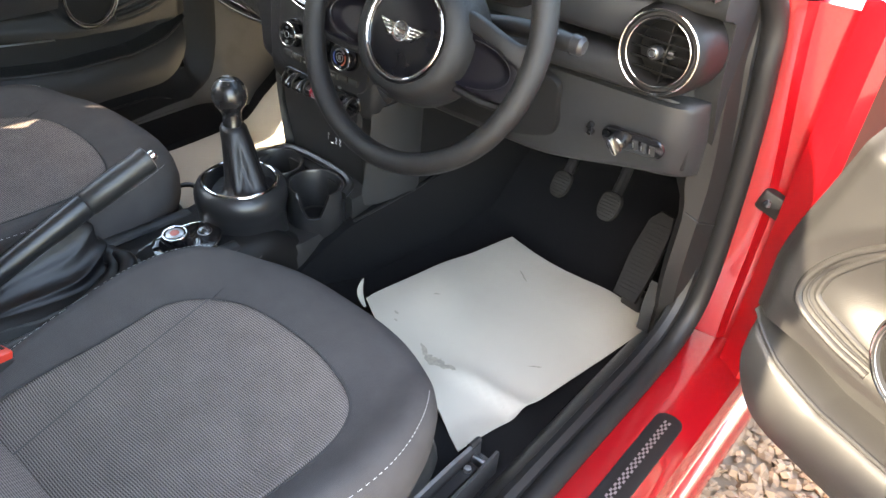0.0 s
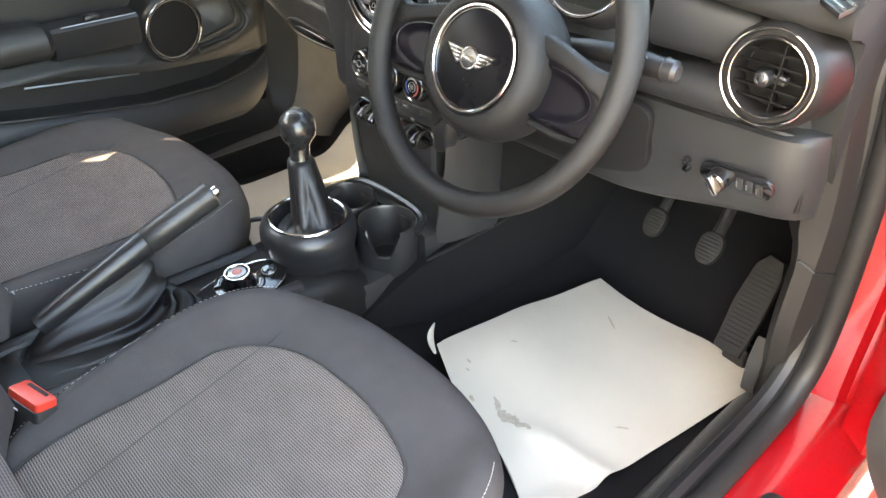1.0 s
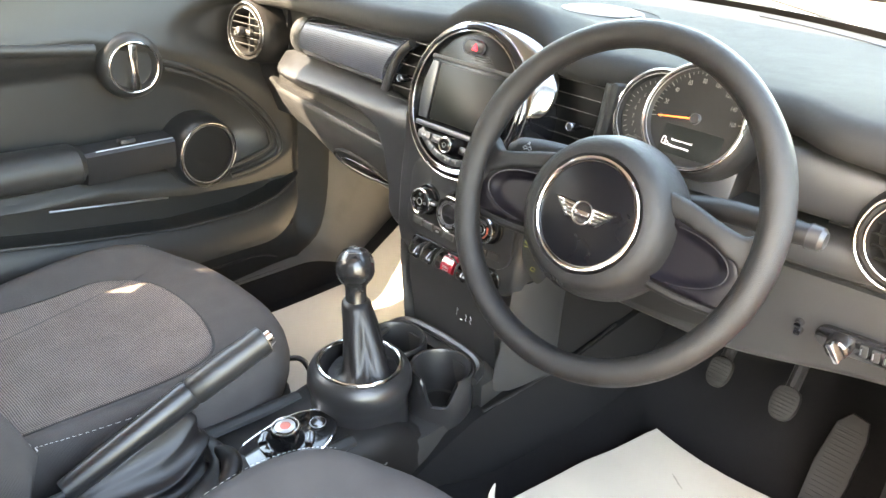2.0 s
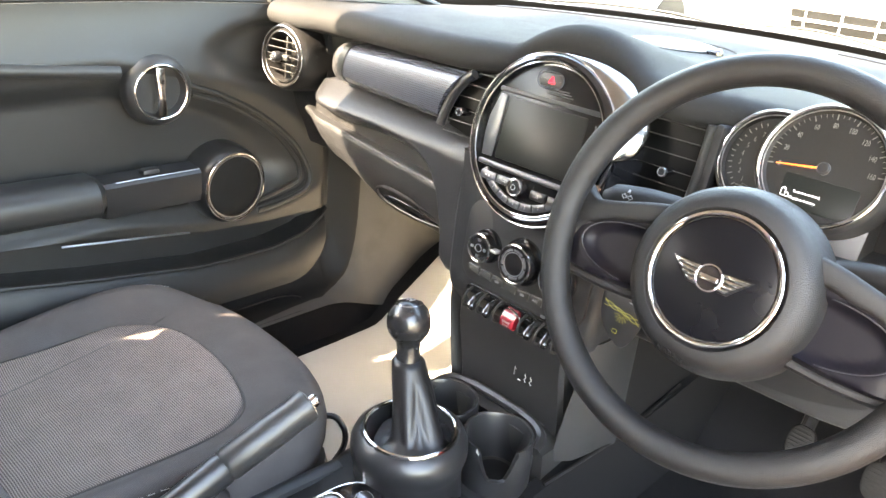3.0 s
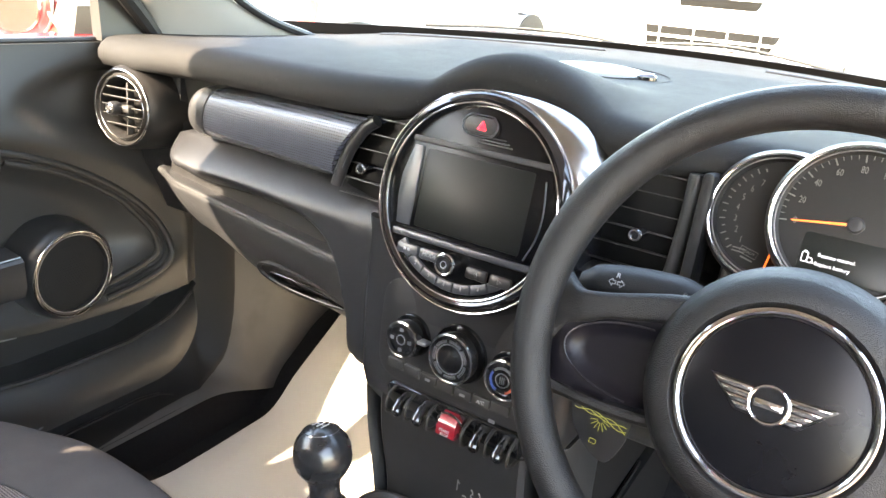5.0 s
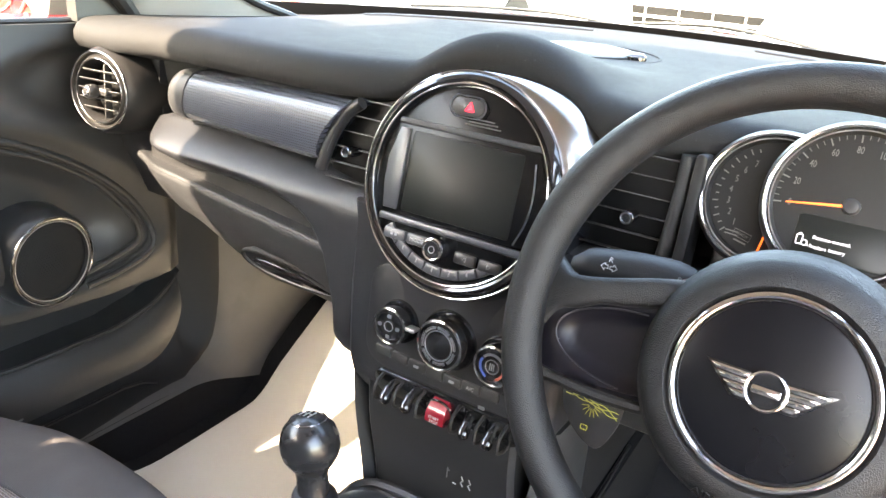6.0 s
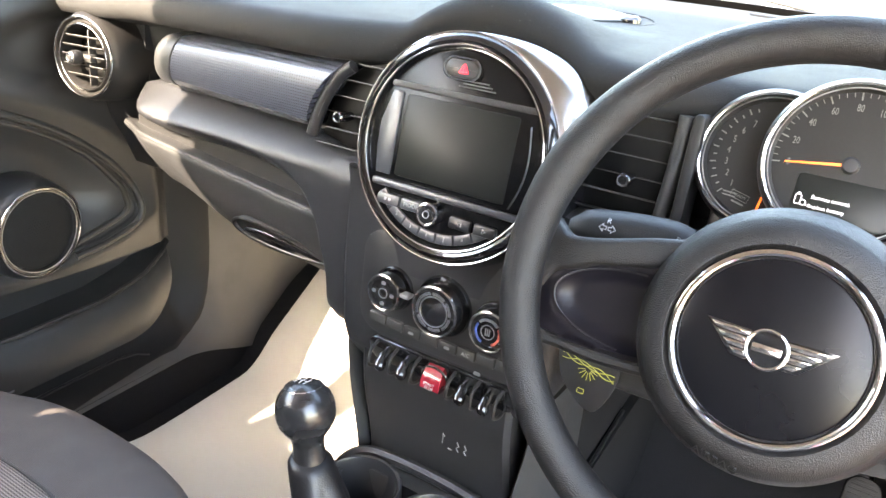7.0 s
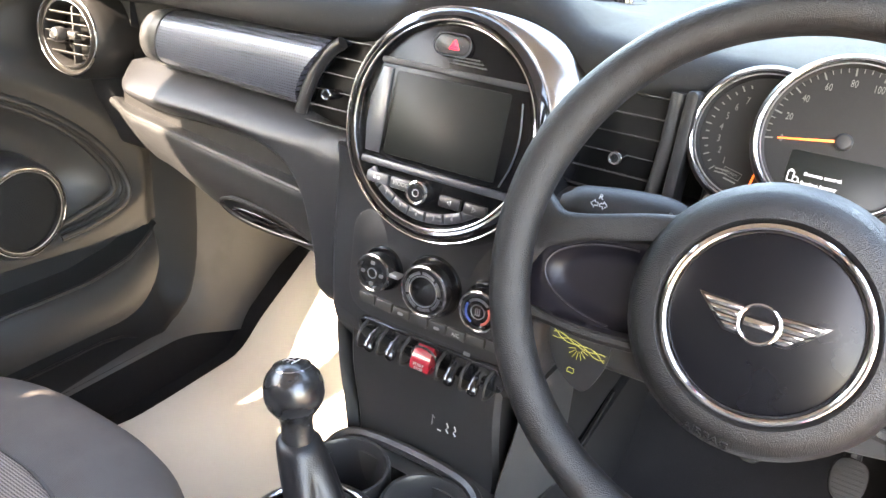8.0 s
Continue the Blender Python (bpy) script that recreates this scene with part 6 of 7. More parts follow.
    part("gaiter", loft(secs), leather, gl, "black leather gaiter, softly creased", sharp=70)

    # handbrake
    hb = thing("handbrake", (-0.05, -0.42, 0.42), "black handbrake lever with a creased leather gaiter", "handbrake")
    a0, a1, a2 = Vector((-0.051, -0.425, 0.452)), Vector((-0.044, -0.259, 0.520)), Vector((-0.035, -0.150, 0.563))
    part("lever", tube([a0, a0.lerp(a1, 0.3), a0.lerp(a1, 0.7), a1 - (a1 - a0) * 0.02, a1], [0.0135, 0.0156, 0.0168, 0.0180, 0.0170], 16, 1.15), smooth_black, hb)
    part("grip", tube([a1, a1.lerp(a2, 0.04), a1.lerp(a2, 0.5), a1.lerp(a2, 0.85), a1.lerp(a2, 0.88), a1.lerp(a2, 0.98), a2], [0.0160, 0.0190, 0.0196, 0.0190, 0.0205, 0.0194, 0.0145], 18, 1.1), plastic_black, hb)
    d = (a2 - a1).normalized()
    part("button", tube([a2 - d * 0.004, a2 + d * 0.008, a2 + d * 0.0105], [0.0085, 0.0082, 0.006], 16), chrome, hb)
    secs = []
    n = 72
    for i in range(37):
        t = i / 36
        ring_ = []
        for k in range(n):
            a = 2 * math.pi * k / n
            lx = 0.056 * (1 - t) ** 1.9 + 0.014 * t ** 0.5
            ly = 0.112 * (1 - t) ** 0.8 + 0.078 * t
            wave = math.pi * 3.6 * t ** 0.75 + 0.9 * math.sin(2 * a + 0.4) + 0.3 * math.sin(5 * a)
            ruff = (0.30 * (0.5 - abs(math.sin(wave))) + 0.04 * math.sin(4 * a + 5 * t)) * (1 - t) ** 0.8
            ca, sa = superpath(a, 0.85)
            y = ly * sa * (1 + 0.5 * ruff)
            z = 0.410 + 0.062 * t ** 1.15 + 0.39 * t * y + 0.006 * (0.5 - abs(math.sin(wave + 0.5))) * (1 - t) * min(1.0, 4 * t)
            ring_.append((-0.020 * (1 - t) - 0.048 * t + lx * (1 + ruff) * ca, -0.362 + 0.012 * t + y, z))
        secs.append(ring_)
    part("gaiter", loft(secs), leather, hb, "slack black leather gaiter with deep creases", sharp=75)
    for k2, (z, sx, sy, r, ph) in enumerate(((0.418, 0.060, 0.116, 0.017, 0.3),)):
        path, rad = [], []
        for i in range(61):
            a = 2 * math.pi * i / 60
            ca, sa = superpath(a, 0.8)
            w = 1 + 0.08 * math.sin(3 * a + ph) + 0.05 * math.sin(5 * a + 2 * ph)
            path.append((-0.020 - 0.006 * k2 + sx * w * ca, -0.362 + 0.004 * k2 + sy * w * sa, z + 0.006 * math.sin(2 * a + ph) + (0.05 + 0.05 * k2) * sy * sa + 0.012 * max(0.0, sa) ** 4))
            rad.append(r * (0.55 + 0.6 * math.sin(2.5 * a + 1.3 * ph) ** 2))
        part("gaiter_fold", tube(path, rad, 12, 0.55), leather, hb)
    part("gaiter_corner", tube(spline([(-0.030, -0.252, 0.428), (0.0, -0.243, 0.441), (0.026, -0.246, 0.442), (0.041, -0.264, 0.432), (0.045, -0.295, 0.420)], 8), [0.006 + 0.0075 * math.sin(math.pi * i / 32) for i in range(33)], 14, 0.8), leather, hb)
    part("gaiter_frame", tube([(-0.018 + 0.067 * math.copysign(abs(math.cos(a)) ** 0.7, math.cos(a)), -0.365 + 0.122 * math.copysign(abs(math.sin(a)) ** 0.7, math.sin(a)), 0.414) for a in (2 * math.pi * i / 40 for i in range(41))], 0.006, 8), plastic_black, hb)


build_console()


# ---- seats ----
def build_seat(cx, y_front, name, label, recline):
    """Cloth bucket seat; y_front is the cushion's front edge."""
    seat = thing(name, (cx, y_front - 0.28, 0.27), label, "car seat", "front seats")
    half, length = 0.268, 0.54
    cy = y_front - length / 2

    def top(x, y):
        u, v = (x - cx) / (half * (1 - 0.17 * smooth_step(y_front - 0.16, y_front - 0.50, y))), (y - cy) / (length / 2)
        z = 0.452 + 0.014 * v
        z += 0.038 * smooth_step(0.55, 0.92, abs(u)) * (0.75 + 0.25 * smooth_step(0.9, 0.2, v))
        z += 0.012 * math.exp(-((v - 0.72) / 0.3) ** 2)
        return z - 0.02 * math.exp(-(u / 0.45) ** 2) * smooth_step(0.6, -0.6, v)

    def outline(a, k=1.0):
        ca, sa = superpath(a, 0.55 if math.sin(a) < 0 else 0.72)
        y = cy + (length / 2) * k * sa
        narrow = 1 - 0.17 * smooth_step(y_front - 0.16, y_front - 0.50, y)
        return cx + half * narrow * k * ca, y
    n = 96
    secs = []
    for k, dz in ((0.02, 0), (0.2, 0), (0.4, 0), (0.55, 0), (0.68, 0), (0.78, 0), (0.86, -0.001), (0.92, -0.006), (0.96, -0.016), (0.985, -0.030), (1.0, -0.052), (0.995, -0.085), (0.965, -0.12), (0.90, -0.155)):
        ring_ = []
        for i in range(n):
            x, y = outline(2 * math.pi * i / n, k)
            xt, yt = outline(2 * math.pi * i / n, min(k, 0.93))
            ring_.append((x, y, top(xt, yt) + dz))
        secs.append(ring_)
    cush = part("cushion", loft(secs), cloth_edge, seat, "charcoal cloth cushion with raised sides", sharp=80)
    # ribbed middle, sunk at its seam
    ins = []
    shape = spline_loop([(-0.128, -0.24), (-0.150, -0.02), (-0.146, 0.070), (-0.095, 0.118), (-0.02, 0.134), (0.075, 0.126), (0.140, 0.088), (0.155, -0.02), (0.128, -0.24), (0.0, -0.25)], 8)
    for k, dz in ((0.02, 0.006), (0.3, 0.006), (0.55, 0.006), (0.75, 0.006), (0.88, 0.006), (0.95, 0.0052), (0.985, 0.003), (1.0, -0.004)):
        ins.append([(cx + x * k * 1.12, cy + 0.015 + y * k, top(cx + x * k * 1.12, cy + 0.015 + y * k) + dz) for x, y in shape])
    part("seat_insert", loft(ins), cloth_mid, cush, "ribbed grey-brown cloth middle", sharp=80)
    seam = [Vector((cx + x * 1.125, cy + 0.015 + y * 1.005, top(cx + x * 1.125, cy + 0.015 + y * 1.005) + 0.0004)) for x, y in shape]
    part("insert_seam", tube(seam + seam[:1], 0.0020, 6), cloth_seam, cush)
    for s in (-1,):
        # seam that runs from the insert to the front corner
        path = [(cx + s * 0.132, cy + 0.112), (cx + s * 0.146, cy + 0.17), (cx + s * 0.158, cy + 0.228)]
        part("cross_seam", tube(spline([(x, y, top(x, y) + 0.0012 - 0.004 * i) for i, (x, y) in enumerate(path)], 6), 0.0014, 6), cloth_seam, cush)
        # flat seam inside the insert, from its front corner back and outwards
        path = [(cx + s * 0.132, cy + 0.112), (cx + s * 0.124, cy + 0.03), (cx + s * 0.106, cy - 0.10), (cx + s * 0.085, cy - 0.22)]
        part("panel_seam", tube(spline([(x, y, top(x, y) + 0.0060) for x, y in path], 8), 0.0014, 6, 0.6), cloth_fold, cush)
    for s in (-1, 1):
        # row of pale stitches along the outer edge
        st = []
        for i in range(60):
            a = radians((-52 if s > 0 else 232) + s * (i * 1.55))
            p0, p1 = outline(a, 0.955), outline(a + s * radians(0.85), 0.955)
            st.append(tube([(*p0, top(*outline(a, 0.93)) - 0.0125), (*p1, top(*outline(a, 0.93)) - 0.0125)], 0.00042, 5))
        tagged(part("edge_stitching", joined(st), thread, cush, "pale edge stitching"), kind="stuff")
    part("valance", loft([[(cx + x, y, z) for x, y in rrect(0.40 + 0.05 * k, 0.44 + 0.02 * k, 0.06, 0, cy)] for z, k in ((0.285, 0), (0.30, 1.0), (0.34, 1.3), (0.365, 1.0))]), plastic_black, seat)
    # backrest
    secs = []
    lean = math.tan(radians(recline))
    yb = cy - length / 2 + 0.035
    for i in range(17):
        t = i / 16
        z = 0.44 + 0.66 * t
        y0 = yb - lean * (z - 0.44) - 0.02
        w = 0.252 - 0.05 * t + 0.016 * smooth_step(0.86, 0.80, z) + 0.055 * smooth_step(0.93, 0.99, z) - 0.05 * max(0, t - 0.92) ** 1.5 * 25
        ring_ = []
        for k in range(40):
            a = 2 * math.pi * k / 40
            ca, sa = superpath(a, 0.5)
            bol = 0.045 * smooth_step(0.5, 0.95, abs(ca)) * (1 - 0.6 * t) * (1 + 0.9 * math.exp(-((z - 0.58) / 0.09) ** 2))
            th = 0.075 * (1 - 0.35 * t) * (0.35 if i in (0, 16) else 1)
            ring_.append((cx + w * ca, y0 + th * sa + (bol if sa > -0.2 else 0), z))
        secs.append(ring_)
    back = part("backrest", loft(secs), cloth_edge, seat, "charcoal cloth backrest", sharp=80)
    secs = []
    for i in range(13):
        t = i / 12
        z = 0.50 + 0.46 * t
        y0 = yb - lean * (z - 0.44) - 0.02 + 0.075 * (1 - 0.35 * (z - 0.44) / 0.6)
        w = 0.15 * math.sqrt(max(0.05, 1 - max(0, (t - 0.75) / 0.3) ** 2))
        secs.append([(cx - w, y0 - 0.01, z), (cx - w * 0.95, y0 + 0.006, z), (cx, y0 + 0.007, z), (cx + w * 0.95, y0 + 0.006, z), (cx + w, y0 - 0.01, z)])
    part("back_insert", loft(secs), cloth_mid, back)
    st = []
    for s in (-1, 1):
        for i in range(46):
            z = 0.47 + 0.0095 * i
            t = (z - 0.44) / 0.6
            w = 0.255 - 0.055 * t
            y0 = yb - lean * (z - 0.44) + 0.055 - 0.03 * t
            st.append(tube([(cx + s * (w * 0.86), y0 + 0.036 * (1 - 0.6 * t), z), (cx + s * (w * 0.86), y0 + 0.034 * (1 - 0.6 * t), z + 0.006)], 0.0009, 5))
    tagged(part("edge_stitching", joined(st), thread, back), kind="stuff")
    hz = 1.12
    hy = yb - lean * (hz - 0.44) - 0.02
    part("headrest", loft([[(cx + w * superpath(2 * math.pi * k / 28, 0.6)[0], hy - lean * (z - hz) + th * superpath(2 * math.pi * k / 28, 0.6)[1], z) for k in range(28)] for z, w, th in ((1.115, 0.06, 0.025), (1.125, 0.11, 0.045), (1.18, 0.125, 0.05), (1.24, 0.115, 0.045), (1.26, 0.08, 0.025))]), cloth_edge, seat)
    for s in (-1, 1):
        part("headrest_post", tube([(cx + s * 0.06, hy + 0.02, 1.08), (cx + s * 0.06, hy, 1.14)], 0.006, 8), chrome, seat)
        end = y_front + 0.023 if s > 0 else y_front
        rail = part("seat_rail", loft([[(cx + s * 0.248 + dx * (1 - 0.12 * (i == 9)), y, z) for dx, z in ((-0.022, 0.270), (0.022, 0.270), (0.022, 0.313), (0.020, 0.317), (0.015, 0.315), (0.013, 0.289), (-0.013, 0.289), (-0.015, 0.315), (-0.020, 0.317), (-0.022, 0.313))] for i, y in enumerate(frange(cy - 0.25, end, 9))]), dull_steel, seat, "dull black steel seat rail with worn edges")
        part("rail_slide", loft([[(cx + s * 0.248 + dx, y, z) for dx, z in ((-0.009, 0.292), (0.009, 0.292), (0.008, 0.304), (-0.008, 0.304))] for y in (cy - 0.2, end - 0.035)]), rubber, rail)
        part("rail_stop", joined([block(0.02, 0.009, 0.012, 0.003, Matrix.Translation((cx + s * 0.248, end - 0.022, 0.295))), lathe([(0, 0.008), (0.005, 0.007), (0.006, 0.0), (0, 0)], up_frame((cx + s * 0.248, end - 0.048, 0.303)), 12)]), satin, rail)
        part("rail_cap", tube([(cx + s * 0.230, end - 0.02, 0.313), (cx + s * 0.230, end + 0.002, 0.312)], [0.006, 0.005], 10), plastic_black, rail)
    return seat


build_seat(0.337, -0.072, "driver_seat", "driver's seat in charcoal cloth with ribbed grey middle", 21)
build_seat(-0.337, 0.005, "passenger_seat", "passenger seat in charcoal cloth with ribbed grey middle", 29)

for cx, y, rz, side in ((0.112, -0.503, 14, 1),):
    bk = thing("belt_buckle", (cx, y, 0.40), "seat belt buckle with a red release button beside the driver's seat", "seat belt buckle")
    m = up_frame((cx + 0.01 * side, y, 0.419), rz) @ Matrix.Rotation(radians(-16), 4, "X") @ Matrix.Scale(1.2, 4)
    part("case", slab(rrect(0.052, 0.026, 0.006), -0.06, 0.055, m, 0.003), plastic_black, bk)
    part("release_button", slab(rrect(0.048, 0.0225, 0.004), 0.050, 0.063, m, 0.0025), red_plastic, bk, "bright red release button")
    part("slot", slab(rrect(0.03, 0.004, 0.001, 0, 0.006), 0.0625, 0.0634, m, 0), rubber, bk)
    part("stem", tube([m @ Vector((0, 0, -0.055)), m @ Vector((0, 0.01, -0.12)), m @ Vector((0, 0.02, -0.17))], 0.012, 10), rubber, bk)

# lever under the passenger seat's front corner
lv = thing("seat_lever", (-0.20, 0.02, 0.30), "thin bent steel bar under the passenger seat's front", "seat lever")
part("bar", tube(spline([(-0.245, -0.02, 0.352), (-0.214, 0.020, 0.361), (-0.190, 0.026, 0.352), (-0.180, 0.024, 0.334), (-0.186, 0.020, 0.306), (-0.215, 0.016, 0.255)], 8), 0.005, 8), smooth_black, lv)

# ---- pedals ----
for nm, x, y, z, w, h, lab in (("clutch_pedal", 0.330, 0.508, 0.405, 0.042, 0.055, "rounded black rubber clutch pedal"), ("brake_pedal", 0.448, 0.492, 0.415, 0.046, 0.058, "rounded black rubber brake pedal")):
    pd = thing(nm, (x, y + 0.03, z), lab, "pedal", "pedals")
    f = facing((x, y, z), 32)
    pad = part("pad", slab([(w / 2 * math.copysign(abs(math.cos(a)) ** 0.8, math.cos(a)) * (0.95 + 0.08 * math.sin(a)), h / 2 * math.copysign(abs(math.sin(a)) ** 0.8, math.sin(a))) for a in (2 * math.pi * i / 32 for i in range(32))], -0.012, 0.0, f, 0.004), pedal_rubber, pd)
    part("tread", joined([slab(rrect(w * 0.8 * math.sqrt(max(0.05, 1 - ((i - 3.5) / 4.6) ** 2)), 0.0028, 0.001, 0, (i - 3.5) * 0.0062), -0.001, 0.0014, f, 0.0005) for i in range(8)]), pedal_rubber, pad)
    part("arm", tube(spline([f @ Vector((0, 0, -0.012)), (x - 0.005, y + 0.07, z + 0.07), (x - 0.008, y + 0.09, z + 0.22)], 6), 0.011, 10), smooth_black, pd)
ac = thing("accelerator_pedal", (0.547, 0.47, 0.26), "long ribbed black accelerator pedal standing on the floor", "pedal", "pedals")
f = axes((0.547, 0.482, 0.352), (1, 0, 0), (0, 0.52, 0.854), (0, -0.854, 0.52))
pad = part("pad", slab([(-0.026, -0.086), (0.022, -0.088), (0.028, -0.02), (0.026, 0.06), (0.018, 0.088), (-0.008, 0.092), (-0.024, 0.07), (-0.03, 0.0)], -0.012, 0.0, f, 0.004), pedal_rubber, ac)
part("tread", joined([slab(rrect(0.040, 0.003, 0.001, -0.001, -0.07 + 0.008 * i), -0.001, 0.0015, f, 0.0005) for i in range(18)]), pedal_rubber, pad)
part("foot", block(0.045, 0.03, 0.04, 0.008, up_frame((0.552, 0.478, 0.236))), smooth_black, ac)


# ---- paper mats ----
def build_mat(name, corners, label, nx, ny, height, sheet):
    mat = thing(name, tuple(Vector(corners[0]).lerp(Vector(corners[2]), 0.5)), label, "floor mat", "paper mats")
    a, b, c, d = (Vector(p) for p in corners)
    rows = []
    for j in range(ny + 1):
        v = j / ny
        row = []
        for i in range(nx + 1):
            u = i / nx
            p = a.lerp(b, u).lerp(d.lerp(c, u), v)
            edge = 0.006 * math.sin(9 * u + 2) * (v < 0.04 or v > 0.96) + 0.005 * noise.noise(Vector((u * 4, v * 4, 2)))
            p.x += 0.4 * edge
            p.y += edge
            p.z = max(height(p.x, p.y, u, v), floor_height(p.x, p.y) + 0.004)
            row.append(p)
        rows.append(row)
    secs = [r + [p - Vector((0, 0, 0.0012)) for p in reversed(r)] for r in rows]
    part("sheet", loft(secs), sheet, mat, "", sharp=80)
    return mat


def driver_paper(x, y, u, v):
    z = 0.308 * (1 - u) * (1 - v) + 0.272 * u * (1 - v) + 0.236 * u * v + 0.258 * (1 - u) * v
    z += 0.010 * math.sin(5.2 * v + 1.4 * u) * math.sin(3.0 * u + 0.4) + 0.006 * noise.noise(Vector((3 * u, 3 * v, 0.3)))
    d = v - 0.120 - 0.37 * (u - 0.62)      # ridge that runs out to the sill
    z += 0.013 * math.exp(-(d / (0.055 if d > 0 else 0.022)) ** 2) * smooth_step(0.52, 0.85, u)
    return z


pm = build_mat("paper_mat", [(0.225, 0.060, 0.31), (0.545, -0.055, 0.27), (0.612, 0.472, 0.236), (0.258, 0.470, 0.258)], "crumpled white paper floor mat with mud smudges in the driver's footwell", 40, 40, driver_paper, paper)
# muddy scuffs near the seat and at the sheet's far end
rnd = random.Random(3)
quad = [Vector(p) for p in ((0.225, 0.060, 0), (0.545, -0.055, 0), (0.612, 0.472, 0), (0.258, 0.470, 0))]
for u0, v0, ang, ln, wd in ((0.455, 0.096, -0.15, 0.040, 0.007), (0.490, 0.088, -0.05, 0.030, 0.006), (0.540, 0.094, 0.15, 0.052, 0.013), (0.560, 0.112, 0.25, 0.036, 0.008), (0.620, 0.124, 0.35, 0.044, 0.008), (0.600, 0.105, 0.2, 0.024, 0.004), (0.185, 0.092, 0.2, 0.016, 0.004), (0.225, 0.070, 0.3, 0.012, 0.003), (0.198, 0.315, 0.9, 0.016, 0.003), (0.37, 0.025, 0.1, 0.02, 0.006), (0.30, 0.80, -0.4, 0.05, 0.003), (0.84, 0.42, 0.8, 0.03, 0.003)):
    rows = []
    for i in range(9):
        k = i / 8 - 0.5
        row = []
        for j in (-1, 0, 1):
            w = wd * (0.3 + 0.7 * rnd.random()) * math.sqrt(max(0.02, 1 - (2 * k) ** 2)) * j
            u, v = u0 + ln * k * math.cos(ang) * 2 - w * math.sin(ang) * 2, v0 + ln * k * math.sin(ang) * 2 + w * math.cos(ang) * 2
            p = quad[0].lerp(quad[1], u).lerp(quad[3].lerp(quad[2], u), v)
            p.z = max(driver_paper(p.x, p.y, u, v), floor_height(p.x, p.y) + 0.004) + 0.0010
            row.append(p)
        rows.append(row + [row[1] - Vector((0, 0, 0.0006))])
    part("mud_smudge", loft(rows), smudge, pm)
# folded corner by the tunnel
secs = []
for t in frange(0, 1, 9):
    w = math.sin(math.pi * min(1.0, 0.12 + 0.85 * t)) ** 0.8
    mid = Vector((0.236, 0.053, 0.301)).lerp(Vector((0.208, 0.078, 0.334)), t) + Vector((-0.004, -0.006, 0.0)) * math.sin(math.pi * t)
    row = [mid + Vector((0.0038 * w * k, 0.0036 * w * k, 0.003 * w * k * k)) for k in (-1, -0.5, 0, 0.5, 1)]
    secs.append(row + [q + Vector((0.0008, -0.0008, 0.0)) for q in reversed(row)])
part("folded_corner", loft(secs), paper, pm)
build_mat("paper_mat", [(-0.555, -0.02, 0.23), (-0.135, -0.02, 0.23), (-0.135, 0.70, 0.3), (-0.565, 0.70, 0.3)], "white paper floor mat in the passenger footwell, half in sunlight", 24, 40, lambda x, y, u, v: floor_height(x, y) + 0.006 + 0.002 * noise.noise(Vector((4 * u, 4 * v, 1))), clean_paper)


